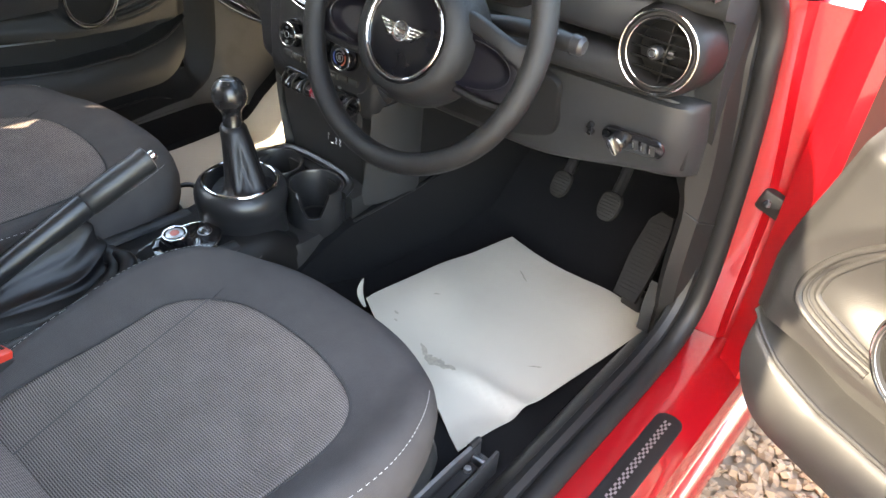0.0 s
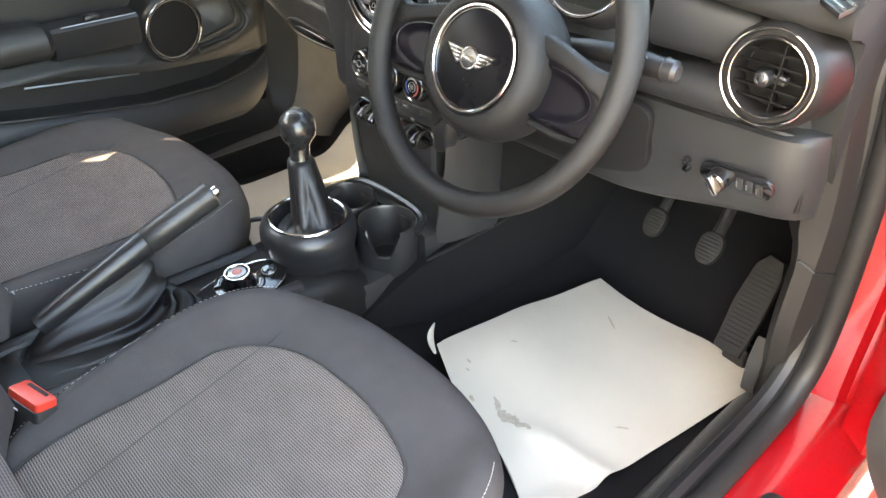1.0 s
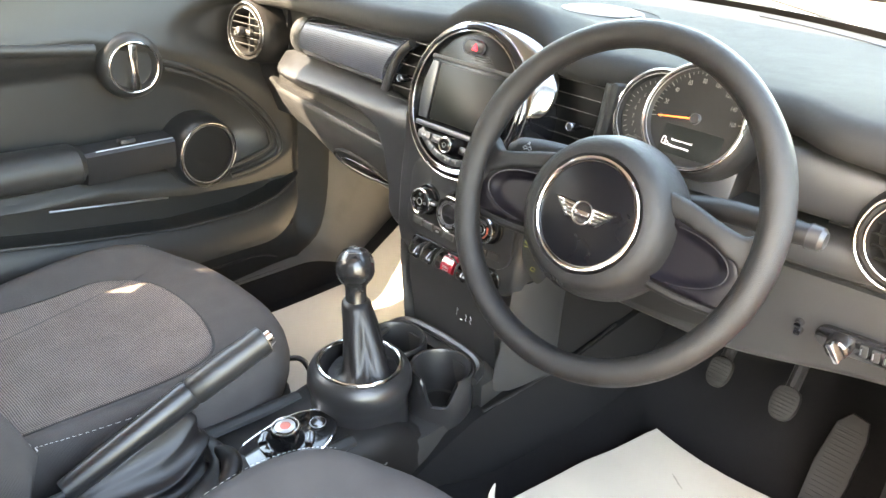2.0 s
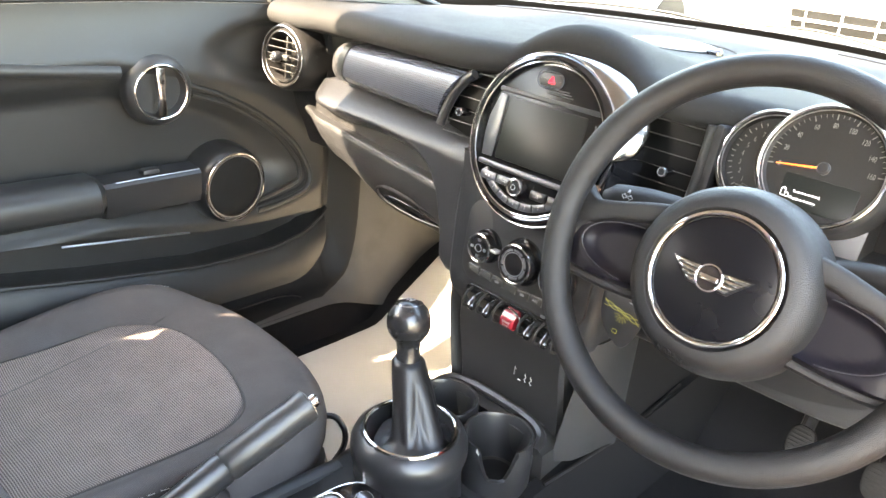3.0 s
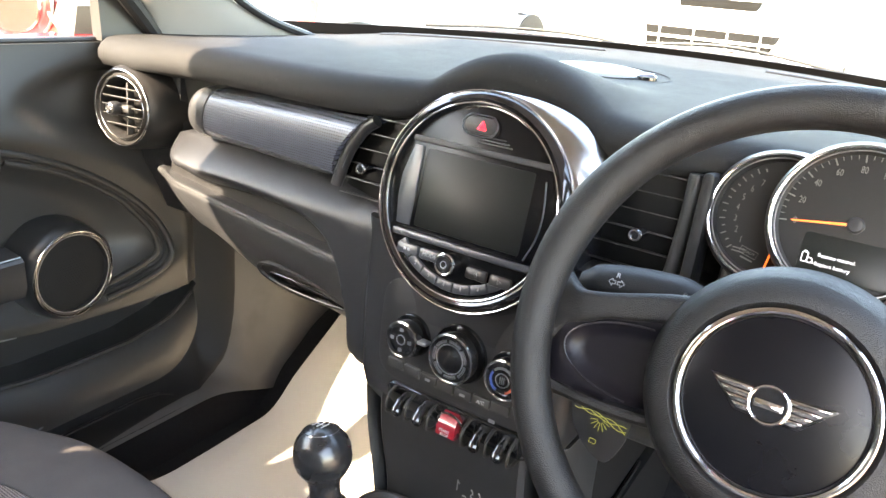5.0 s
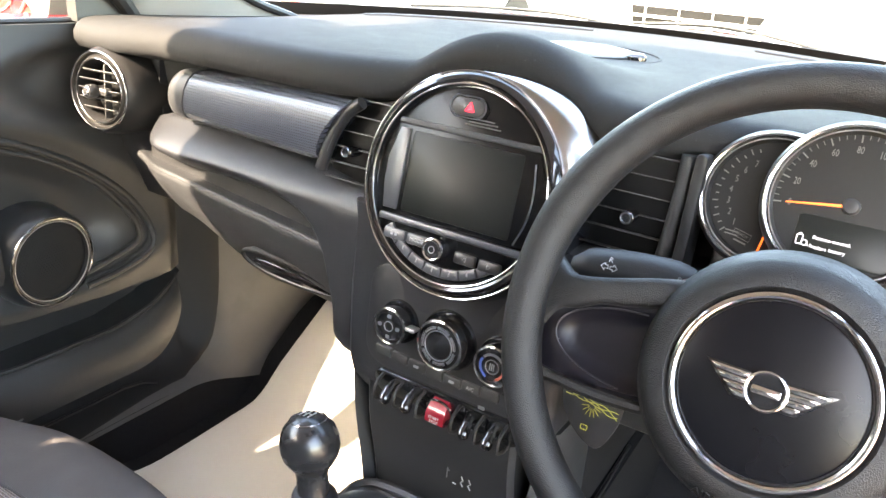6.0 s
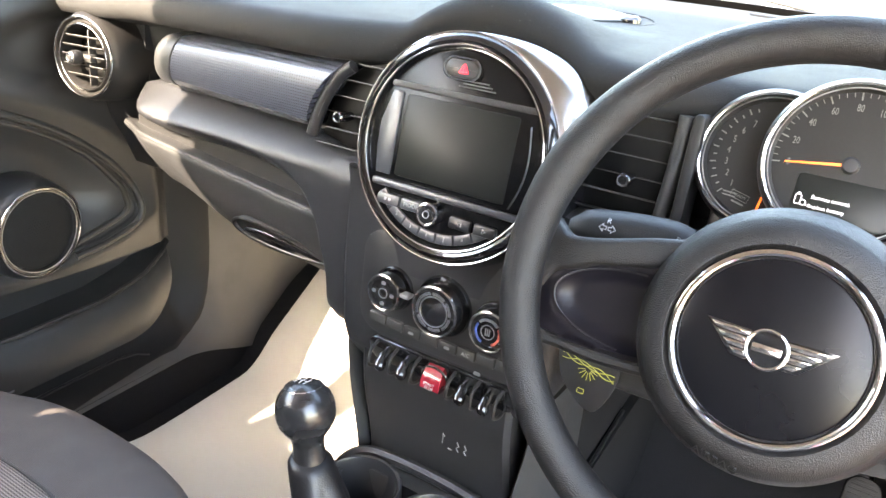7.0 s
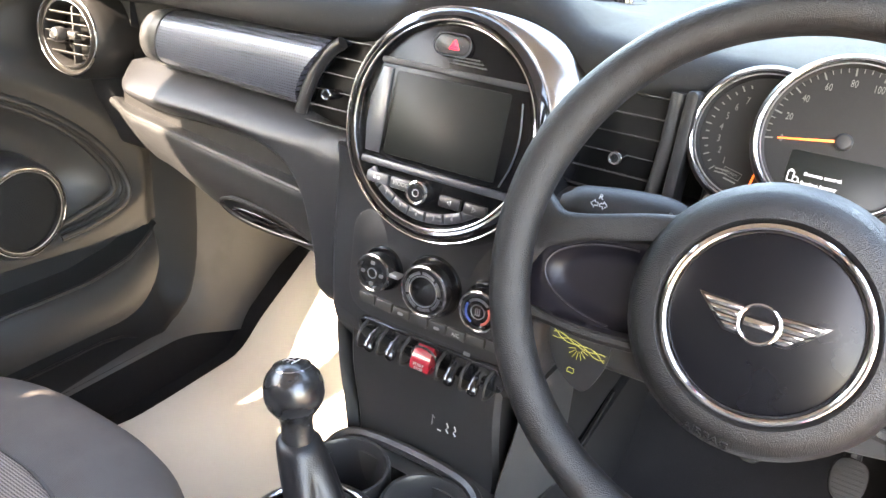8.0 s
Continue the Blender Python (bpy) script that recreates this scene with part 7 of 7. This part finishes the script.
# ---- doors ----
def build_door(s, open_angle, name, label):
    """A car door; s=-1 the passenger's, s=1 the driver's. Built shut, then swung on its hinge."""
    hinge = Vector((0.775, 0.41, 0))
    turn = Matrix.Translation(hinge) @ Matrix.Rotation(radians(open_angle), 4, "Z") @ Matrix.Translation(-hinge)
    PLACE[0] = (Matrix.Diagonal((-1, 1, 1, 1)) if s < 0 else Matrix.Identity(4)) @ turn
    door = thing(name, (0.70, -0.2, 0.33), label, "car door", "car doors")
    Y0, Y1 = 0.345, -0.80

    def lerp_rows(rows, y):
        for (y0, a), (y1, b) in zip(rows, rows[1:]):
            if y >= y1:
                return a + (b - a) * min(1.0, max(0.0, (y0 - y) / (y0 - y1)))
        return rows[-1][1]

    def seam(y):
        """Lower edge of the upper moulding, over the pocket."""
        return lerp_rows(((0.345, 0.507), (0.20, 0.506), (0.06, 0.514), (-0.15, 0.552), (-0.33, 0.566), (-0.8, 0.575)), y)

    def lip(y):
        """Upper edge of the pocket's outer wall."""
        return lerp_rows(((0.345, 0.500), (0.27, 0.468), (0.195, 0.453), (0.035, 0.453), (-0.17, 0.482), (-0.34, 0.512), (-0.8, 0.535)), y)

    def bowl(y, z):
        """1 on the rim of the scooped bowl round the speaker, which runs out to the rear."""
        zc = 0.668 - 0.2 * max(y, -0.1)
        v = abs(z - zc) / (0.138 if z > zc else 0.112)
        return (max(0.0, y / 0.29) ** 1.9 + v ** 1.9) ** (1 / 1.9)

    def inner(y, z):
        """The lining's face: how far out it lies at a place along and up the door."""
        x = 0.668 - 0.014 * smooth_step(0.93, 0.82, z)
        r = bowl(y, z)
        deep = smooth_step(-0.62, -0.30, y)
        x += deep * (0.010 * smooth_step(1.16, 0.92, r) + 0.030 * smooth_step(0.96, 0.60, r)) - 0.003 * math.exp(-((r - 1.14) / 0.10) ** 2) * deep
        x += 0.024 * smooth_step(1.06, 0.62, math.hypot((y - 0.25) / 0.185, (z - 0.845) / 0.060))      # scoop beside the dash vent
        zs, zl = seam(y), lip(y)
        if z < zs:
            x = 0.652 + 0.05 * min(1.0, (zs - zl) / 0.03)
            if z < zl:
                u = (zl - z) / (zl - 0.33)
                x = 0.640 - 0.022 * math.sin(math.pi * min(1.0, u * 0.9) ** 0.8) + 0.045 * smooth_step(0.72, 1.05, u) + 0.006 * (1 - smooth_step(0, 0.06, u))
                x += 0.012 * smooth_step(0.25, 0.345, y)
        return x + 0.012 * smooth_step(0.315, 0.345, y)
    ny = 190
    secs = []
    for j in range(ny + 1):
        y = Y0 + (Y1 - Y0) * j / ny
        low = 0.370 + 0.142 * (1 - math.sqrt(max(0.0, 1 - max(0.0, (min(y, 0.331) - 0.215) / 0.116) ** 2)))
        hi = 0.935 - 0.01 * smooth_step(-0.1, 0.345, y)
        zs, zl = seam(y), lip(y)
        zz = frange(min(low, zl - 0.004), zl - 0.001, 22) + [zl + 0.0005] + frange(zl + 0.004, zs - 0.002, 5) + [zs + 0.0005] + frange(zs + 0.006, hi, 64)
        col = [(inner(y, z), y - (0.055 * smooth_step(0.58, 0.86, z) * smooth_step(0.10, 0.345, y) if s > 0 else 0.0), z) for z in zz]
        secs.append(col + [(0.715, y, hi + 0.004), (0.715, y, low)])
    part("lining", loft(secs), plastic_door, door, "moulded dark grey door lining with an open pocket", sharp=42)
    part("outer_skin", loft([[(0.715, y, 0.33), (0.716, y, 0.93), (0.74, y, 0.935), (0.80, y, 0.86), (0.842, y, 0.6), (0.84, y, 0.32)] for y in frange(0.40, -0.90, 10)]), red_paint, door, "glossy red outer skin")
    part("belt_strip", tube([(0.678, y, 0.938 - 0.01 * smooth_step(-0.1, 0.345, y)) for y in frange(0.24, -0.78, 10)], 0.0045, 8), rubber, door)
    part("belt_chrome", tube([(0.688, y, 0.940 - 0.01 * smooth_step(-0.1, 0.345, y)) for y in frange(0.22, -0.78, 10)], 0.002, 6), chrome, door)
    part("pocket_slot", tube([(0.676, y, 0.514 - 0.12 * y) for y in frange(0.03, -0.20, 10)], 0.0022, 6), satin, door, "thin bright edge inside the door pocket")
    part("pocket_lip", tube([(inner(y, lip(y) - 0.004) + 0.001, y, lip(y) - 0.001) for y in frange(0.325, -0.78, 40)], 0.0034, 8), plastic_door, door)
    # trim line that runs into the handle
    part("upper_crease", tube(spline([(0.6535, -0.75, 0.86), (0.6535, -0.4, 0.853), (0.6530, -0.085, 0.828)], 8), 0.009, 10, 1.2), plastic_door, door)
    for nm, pts_, r_, mt in (("bowl_edge", ((0.030, 0.797), (0.103, 0.769), (0.184, 0.723), (0.255, 0.660), (0.290, 0.600), (0.283, 0.561), (0.225, 0.541), (0.165, 0.534)), 0.0058, plastic_door), ("bowl_groove", ((0.034, 0.788), (0.108, 0.758), (0.190, 0.708), (0.253, 0.648), (0.281, 0.600), (0.274, 0.569), (0.220, 0.550), (0.165, 0.543)), 0.0028, rubber), ("bowl_lip", ((0.046, 0.776), (0.128, 0.744), (0.208, 0.690), (0.258, 0.630), (0.270, 0.598), (0.262, 0.576), (0.205, 0.559), (0.165, 0.552)), 0.0052, plastic_door)):
        curve_ = [(inner(q.x, q.y) + (0.0005 if nm != "bowl_groove" else 0.0015), q.x, q.y) for q in spline([(a_, b_, 0) for a_, b_ in pts_], 8)]
        part(nm, tube(curve_, r_, 10), mt, door)
    # handle in its round recess
    hm = axes((0.650, -0.022, 0.792), (0, 1, 0), (0, 0, 1), (-1, 0, 0))
    hd = part("handle_recess", lathe([(0, -0.008), (0.040, -0.006), (0.044, 0.006), (0.048, 0.009), (0.054, 0.006), (0.060, -0.004), (0.062, -0.012), (0, -0.012)], hm, 56), plastic_black, door, "round door handle recess with a chrome ring")
    part("handle_ring", ring(0.0455, 0.0017, hm @ Matrix.Translation((0, 0, 0.0085)), 56, 8), chrome, hd)
    part("handle", slab([(-0.010, -0.042), (0.009, -0.042), (0.007, 0.0), (0.009, 0.042), (-0.008, 0.042), (-0.006, 0.0)], 0.0, 0.011, hm, 0.004), chrome, hd, "polished door pull")
    # speaker
    sm_ = axes((0.642, 0.108, 0.600), (0, 1, 0), (0, 0, 1), (-1, 0, 0)) @ Matrix.Rotation(radians(6), 4, "Y")
    sp = part("speaker", lathe([(0, 0.004), (0.035, 0.003), (0.053, 0.0), (0.0575, -0.001), (0.0600, 0.006), (0.0660, 0.007), (0.0715, 0.001), (0.0755, -0.02), (0.079, -0.055), (0, -0.055)], sm_, 64), smooth_black, door, "round door speaker with a chrome ring")
    part("speaker_cloth", lathe([(0, 0.0046), (0.035, 0.0036), (0.053, 0.0006), (0.0575, -0.0004), (0.0575, -0.004), (0, -0.004)], sm_, 48), speaker_cloth, sp)
    part("speaker_rim", ring(0.0598, 0.0009, sm_ @ Matrix.Translation((0, 0, 0.0055)), 72, 6), satin, sp)
    part("speaker_ring", ring(0.0650, 0.0020, sm_ @ Matrix.Translation((0, 0, 0.006)), 72, 8), chrome, sp)
    dots = []
    for i in range(-11, 12):
        for j in range(-11, 12):
            x_, y_ = 0.0044 * (i + 0.5 * (j % 2)), 0.0040 * j
            if math.hypot(x_, y_) < 0.053:
                dots.append((x_, y_))
    part("speaker_mesh", joined([lathe([(0.0013, 0.0), (0.0008, 0.0011), (0, 0.0011)], sm_ @ Matrix.Translation((x_, y_, 0.0042 - 1.3 * (x_ * x_ + y_ * y_) * 1.1)), 6) for x_, y_ in dots]), speaker_cloth, sp)
    # armrest and grab box
    secs = []
    for y in frange(-0.118, -0.62, 14):
        e = math.sqrt(max(0.05, 1 - max(0, (y + 0.16) / 0.042) ** 2))
        z0 = 0.632 - 0.02 * (y + 0.12) * 1.2
        secs.append([(0.66 - (0.062 * e) * superpath(a, 0.6)[0] * (1 if math.cos(a) > 0 else 0.2), y, z0 + 0.034 * e * superpath(a, 0.7)[1]) for a in (2 * math.pi * i / 24 for i in range(24))])
    part("armrest", loft(secs), plastic_door, door, "padded dark armrest")
    bx = part("grab_box", loft([[(0.665, y, 0.657), (0.624, y, 0.654), (0.617, y, 0.648), (0.619, y, 0.61), (0.628, y, 0.592), (0.665, y, 0.583)] for y in (0.030, 0.012, -0.06, -0.14)]), smooth_black, door, "black window switch box")
    part("box_edge", tube([(0.622, y, 0.6545) for y in (0.028, -0.12)], 0.0011, 6), satin, bx)
    part("window_switch", block(0.02, 0.03, 0.008, 0.003, Matrix.Translation((0.640, -0.055, 0.656))), plastic_black, bx)
    part("switch_print", joined([slab(rrect(0.010, 0.003, 0.001), 0, 0.0006, axes((0.640, -0.055 + 0.01 * k, 0.660), (0, 1, 0), (0, 0, 1), (-1, 0, 0)), 0) for k in (-0.5, 0.5)]), ink_white, bx)
    # window frame and pane
    top = spline([(0.667, 0.345, 0.925), (0.632, 0.14, 1.115), (0.598, -0.04, 1.24), (0.585, -0.35, 1.30), (0.59, -0.74, 1.28)], 6)
    if s < 0:
        part("mirror_corner", loft([[(x, 0.345, 0.925), (x, 0.205, 0.930), (x, 0.205, 1.05), (x, 0.25, 1.01)] for x in (0.660, 0.682)]), plastic_black, door, "black triangular mirror corner")
    pts = [p for p in top if p.y < 0.24]
    pane = part("window_pane", loft([[tuple(p + Vector((dx, 0, 0))) for dx in (0, 0.004)] + [(0.688 + dx, p.y, 0.935) for dx in (0.004, 0)] for p in pts]), glass, door, "clear side window")
    pane.visible_shadow = False
    if s < 0:
        # door mirror outside
        mo = axes((0.893, 0.215, 0.967), (1.03, -0.08, 0), (0, 0, 0.63), (-0.08, -1, 0))
        mm = part("mirror_shell", lathe([(0, -0.09), (0.05, -0.085), (0.085, -0.05), (0.10, -0.004), (0.101, 0.008), (0.097, 0.013), (0.088, 0.010), (0, 0.010)], mo, 56), red_paint, door, "red oval door mirror")
        mg = axes((0.905, 0.213, 0.967), (1.0, -0.08, 0), (0, 0, 0.62), (-0.08, -1, 0))
        part("mirror_glass", lathe([(0, 0.0145), (0.05, 0.0140), (0.080, 0.0130), (0.083, 0.010), (0, 0.010)], mg, 56), chrome, mm, "mirror glass")
        part("mirror_rim", ring(0.0985, 0.0022, mo @ Matrix.Translation((0, 0, 0.0125)), 64, 8), satin, mm)
        part("mirror_foot", loft([[(0.715 + 0.5 * k, 0.262 - k, z), (0.722 + 0.6 * k, 0.195 + k, z), (0.745 + 0.6 * k + lean, 0.195 + k, z), (0.748 + 0.5 * k + lean, 0.262 - k, z)] for z, k, lean in ((0.905, 0.0, 0.0), (0.930, 0.006, 0.012), (0.950, 0.014, 0.05), (0.972, 0.022, 0.07))]), lining_grey, mm, "grey plastic mirror foot")
    else:
        # painted edge that shows when the door stands open
        part("door_edge", loft([[(0.70, 0.35, z), (0.715, 0.40, z), (0.80, 0.405, z), (0.82, 0.36, z), (0.72, 0.33, z)] for z in frange(0.335, 0.93, 6)]), red_paint, door)
    PLACE[0] = Matrix.Identity(4)


build_door(-1, 0, "passenger_door", "shut passenger door with dark grey lining, armrest and speaker")
build_door(1, 67, "driver_door", "wide-open driver door with grey lining and red edge")


# ---- outside ----
def build_outside():
    g = part("ground", mesh_of([(-150, -150, 0), (150, -150, 0), (150, 150, 0), (-150, 150, 0)], [(0, 1, 2, 3)]), ground_mat, smooth=False)
    tagged(g, "sandy gravel yard under a bright sky", "ground", kind="structure")
    rnd = random.Random(7)
    verts, faces = [], []
    base = [Vector(p).normalized() for p in ((1, 0, 0), (-1, 0, 0), (0, 1, 0), (0, -1, 0), (0, 0, 1), (0, 0, -1), (0.7, 0.7, 0.5), (-0.7, 0.7, 0.5), (0.7, -0.7, 0.5), (-0.7, -0.7, 0.5))]
    tri = [(4, 0, 6), (4, 6, 2), (4, 2, 7), (4, 7, 1), (4, 1, 9), (4, 9, 3), (4, 3, 8), (4, 8, 0), (0, 5, 2), (2, 5, 1), (1, 5, 3), (3, 5, 0), (0, 2, 6), (2, 1, 7), (1, 3, 9), (3, 0, 8)]
    for _ in range(14000):
        x, y = rnd.uniform(0.70, 1.9), rnd.uniform(-0.4, 1.9)
        r = rnd.uniform(0.006, 0.017)
        rot = Euler((rnd.uniform(-0.6, 0.6), rnd.uniform(-0.6, 0.6), rnd.uniform(0, 6.3))).to_matrix()
        sc = Vector((r * rnd.uniform(0.8, 1.5), r * rnd.uniform(0.7, 1.1), r * rnd.uniform(0.4, 0.8)))
        o = len(verts)
        for p in base:
            q = rot @ Vector((p.x * sc.x * rnd.uniform(0.8, 1.15), p.y * sc.y * rnd.uniform(0.8, 1.15), p.z * sc.z))
            verts.append((x + q.x, y + q.y, 0.006 + q.z))
        faces += [tuple(o + i for i in f_) for f_ in tri]
    pb = part("gravel", mesh_of(verts, faces), pebble, sharp=20)
    tagged(pb, "loose brown and tan pebbles beside the car", "gravel", kind="stuff")

    # white pickup parked nose-on ahead
    van = thing("white_pickup", (-1.35, 5.9, 0), "white pickup parked nose towards the car, dark slatted grille", "pickup")
    m = Matrix.Translation((-1.30, 5.55, 0)) @ Matrix.Rotation(radians(4), 4, "Z")

    def P(x, y, z):
        return m @ Vector((x, y, z))
    part("body", loft([[P(x * w, y, z) for x in (-1, -0.8, 0, 0.8, 1)] + [P(x * w, y + 1.6, z) for x in (1, -1)] for z, w, y in ((0.32, 0.86, 0.05), (0.42, 0.90, 0.0), (0.62, 0.92, -0.02), (0.80, 0.92, 0.0), (0.86, 0.90, 0.06), (1.0, 0.88, 0.10), (1.06, 0.84, 0.22))]), white_paint, van)
    part("cab", loft([[P(x * w, y, z) for x in (-1, 1)] + [P(x * w, 2.6, z) for x in (1, -1)] for z, w, y in ((1.05, 0.84, 1.2), (1.15, 0.82, 1.3), (1.7, 0.66, 2.0), (1.74, 0.6, 2.1))]), white_paint, van)
    grille = part("lower_grille", slab([(-0.49, 0.070), (0.49, 0.070), (0.42, -0.070), (-0.465, -0.070)], 0, 0.03, m @ facing((0.0, -0.025, 0.578)), 0.008), dark_grille, van)
    part("grille_bar", slab(rrect(0.98, 0.020, 0.008), 0.02, 0.045, m @ facing((0, -0.025, 0.578)), 0.005), white_paint, grille)
    for x in (-0.374, -0.118, 0.128, 0.362):
        part("grille_post", slab(rrect(0.012, 0.14, 0.005, x), 0.018, 0.040, m @ facing((0, -0.025, 0.578)), 0.004), white_paint, grille)
    for s in (-1, 1):
        fog = part("fog_lamp", slab(rrect(0.17, 0.11, 0.02), 0, 0.03, m @ facing((s * 0.73, -0.015, 0.61)), 0.008), lamp_glass, van)
        part("lamp_frame", slab(rrect(0.20, 0.14, 0.03), -0.01, 0.012, m @ facing((s * 0.73, -0.012, 0.61)), 0.006), grey_paint, fog)
        part("headlamp", slab([(-0.17, -0.10), (0.16, -0.07), (0.20, 0.10), (-0.14, 0.12)] if s > 0 else [(0.17, -0.10), (-0.16, -0.07), (-0.20, 0.10), (0.14, 0.12)], 0, 0.05, m @ facing((s * 0.66, 0.04, 0.93)), 0.01), lamp_glass, van)
    up = part("upper_grille", slab([(-0.34, 0.11), (0.34, 0.11), (0.26, -0.07), (-0.28, -0.07)], 0, 0.03, m @ facing((0.02, 0.03, 0.855)), 0.01), dark_grille, van)
    part("grille_bar", slab(rrect(0.60, 0.03, 0.01), 0.02, 0.04, m @ facing((0.02, 0.03, 0.885)), 0.005), lamp_glass, up)
    for s in (-1, 1):
        for y in (0.75,):
            w = part("wheel", lathe([(0.10, -0.1), (0.30, -0.1), (0.335, -0.08), (0.335, 0.08), (0.30, 0.1), (0.10, 0.1)], m @ axes((s * 0.80, y, 0.337), (0, 1, 0), (0, 0, 1), (1, 0, 0)), 36), rubber, van)
            part("wheel_disc", lathe([(0, -0.07), (0.20, -0.09), (0.20, 0.09), (0, 0.07)], m @ axes((s * 0.80, y, 0.337), (0, 1, 0), (0, 0, 1), (1, 0, 0)), 24), satin, w)

    # house wall, boarded garage door and a grey car beyond the passenger window
    wall = part("wall_left", loft([[(x, y, 0), (x, y, 3.2)] + [(x - 0.22, y, 3.2), (x - 0.22, y, 0)] for x, y in ((-5.0, -6), (-5.0, 2.74))]), mortar, smooth=False)
    tagged(wall, "orange brick house wall beside the yard", "wall", kind="structure")
    bm = mesh_of([(0, -0.1075, -0.0325), (0.012, -0.1, -0.026), (0.012, 0.1, -0.026), (0, 0.1075, -0.0325), (0, -0.1075, 0.0325), (0.012, -0.1, 0.026), (0.012, 0.1, 0.026), (0, 0.1075, 0.0325)], [(0, 1, 2, 3), (4, 7, 6, 5), (1, 5, 6, 2), (0, 4, 5, 1), (3, 2, 6, 7)])
    bm.materials.append(brick_mat)
    for r in range(14):
        for c in range(33):
            o = new("brick", bm)
            o.location = (-5.0, -4.95 + 0.225 * c + 0.1125 * (r % 2), 0.06 + 0.075 * r)
            o.parent = wall
    gar = thing("garage_door", (-5.1, 4.0, 0), "cream horizontal boarded garage door beyond the side window", "garage door")
    for i in range(12):
        part("board", block(3.0, 0.05, 0.168, 0.01, Matrix.Translation((-4.9, 4.26, 0.02 + 0.175 * i)) @ Matrix.Rotation(radians(90), 4, "Z")), cream_paint, gar)
    # Added out of view: keeps the sun off the driver's seat and sill
    pier = part("wall_shade_rear", loft([[(x, y, 0), (x, y, 3.98)] + [(x, y - 0.4, 3.98), (x, y - 0.4, 0)] for x, y in ((-0.5, -4.6), (0.32, -4.6))]), brick_mat, smooth=False)
    tagged(pier, "unseen brick pier added behind the car to shade its driver's side", "wall", kind="structure")
    PLACE[0] = Matrix.Translation((-0.29, 1.85, 0))
    car = thing("grey_car", (-3.5, 2.6, 0), "silver-grey parked car with a tall red tail lamp", "car")
    part("body", loft([[(x, y, z) for y, z in ((1.24, 0.25), (1.20, 0.40), (1.24, 0.55), (1.9, 0.58), (3.6, 0.60), (4.3, 0.56), (4.6, 0.50), (4.62, 0.25))] for x in (-4.36, -4.28, -2.78, -2.70)]), grey_paint, car)
    part("roof", loft([[(x, y, z) for y, z in ((1.62, 1.36), (2.0, 1.42), (3.0, 1.42), (3.3, 1.36), (3.0, 1.38), (2.0, 1.38))] for x in (-4.15, -2.92)]), grey_paint, car)
    for x in (-4.28, -2.78):
        k_ = 0.13 if x < -3.5 else -0.13
        part("rear_post", tube([(x, 1.30, 0.54), (x + 0.3 * k_, 1.42, 0.85), (x + k_, 1.66, 1.38)], [0.07, 0.06, 0.04], 10), grey_paint, car)
        part("screen_post", tube([(x, 4.0, 0.56), (x + k_, 3.25, 1.38)], 0.03, 8), grey_paint, car)
        part("tail_lamp", loft([[(x + dx, 1.22 + 0.35 * (z - 0.56) + dy, z) for dx, dy in ((-w, 0.0), (-0.6 * w, -0.035), (0.6 * w, -0.035), (w, 0.0), (0, 0.05))] for z, w in ((0.555, 0.03), (0.58, 0.062), (0.66, 0.075), (0.72, 0.065), (0.75, 0.03))]), red_plastic, car, "tall red tail lamp")
        for y in (1.75, 4.0):
            part("wheel", lathe([(0, -0.09), (0.29, -0.09), (0.30, 0), (0.29, 0.09), (0, 0.09)], axes((x, y, 0.30), (0, 1, 0), (0, 0, 1), (1, 0, 0)), 30), rubber, car)
    PLACE[0] = Matrix.Identity(4)
    # wipers lying on the windscreen
    for way in (((-0.52, 0.80, 0.938), (-0.40, 0.875, 0.944), (-0.28, 0.925, 0.944), (-0.16, 0.955, 0.934)), ((-0.132, 0.965, 0.940), (0.026, 0.975, 0.950), (0.189, 0.936, 0.937), (0.30, 0.89, 0.927), (0.45, 0.81, 0.918))):
        w = thing("wiper", way[0], "black windscreen wiper lying along the windscreen's foot", "wiper", "wipers")
        pts = spline(way, 8)
        part("arm", tube(pts, 0.0045, 8, 0.6), satin, w, "bright wiper spine")
        part("blade", tube([p + Vector((0.0, -0.010, -0.007)) for p in pts], 0.005, 6), rubber, w)
        part("fin", tube([p + Vector((0.0, 0.008, 0.006)) for p in pts], 0.003, 6), rubber, w)


build_outside()
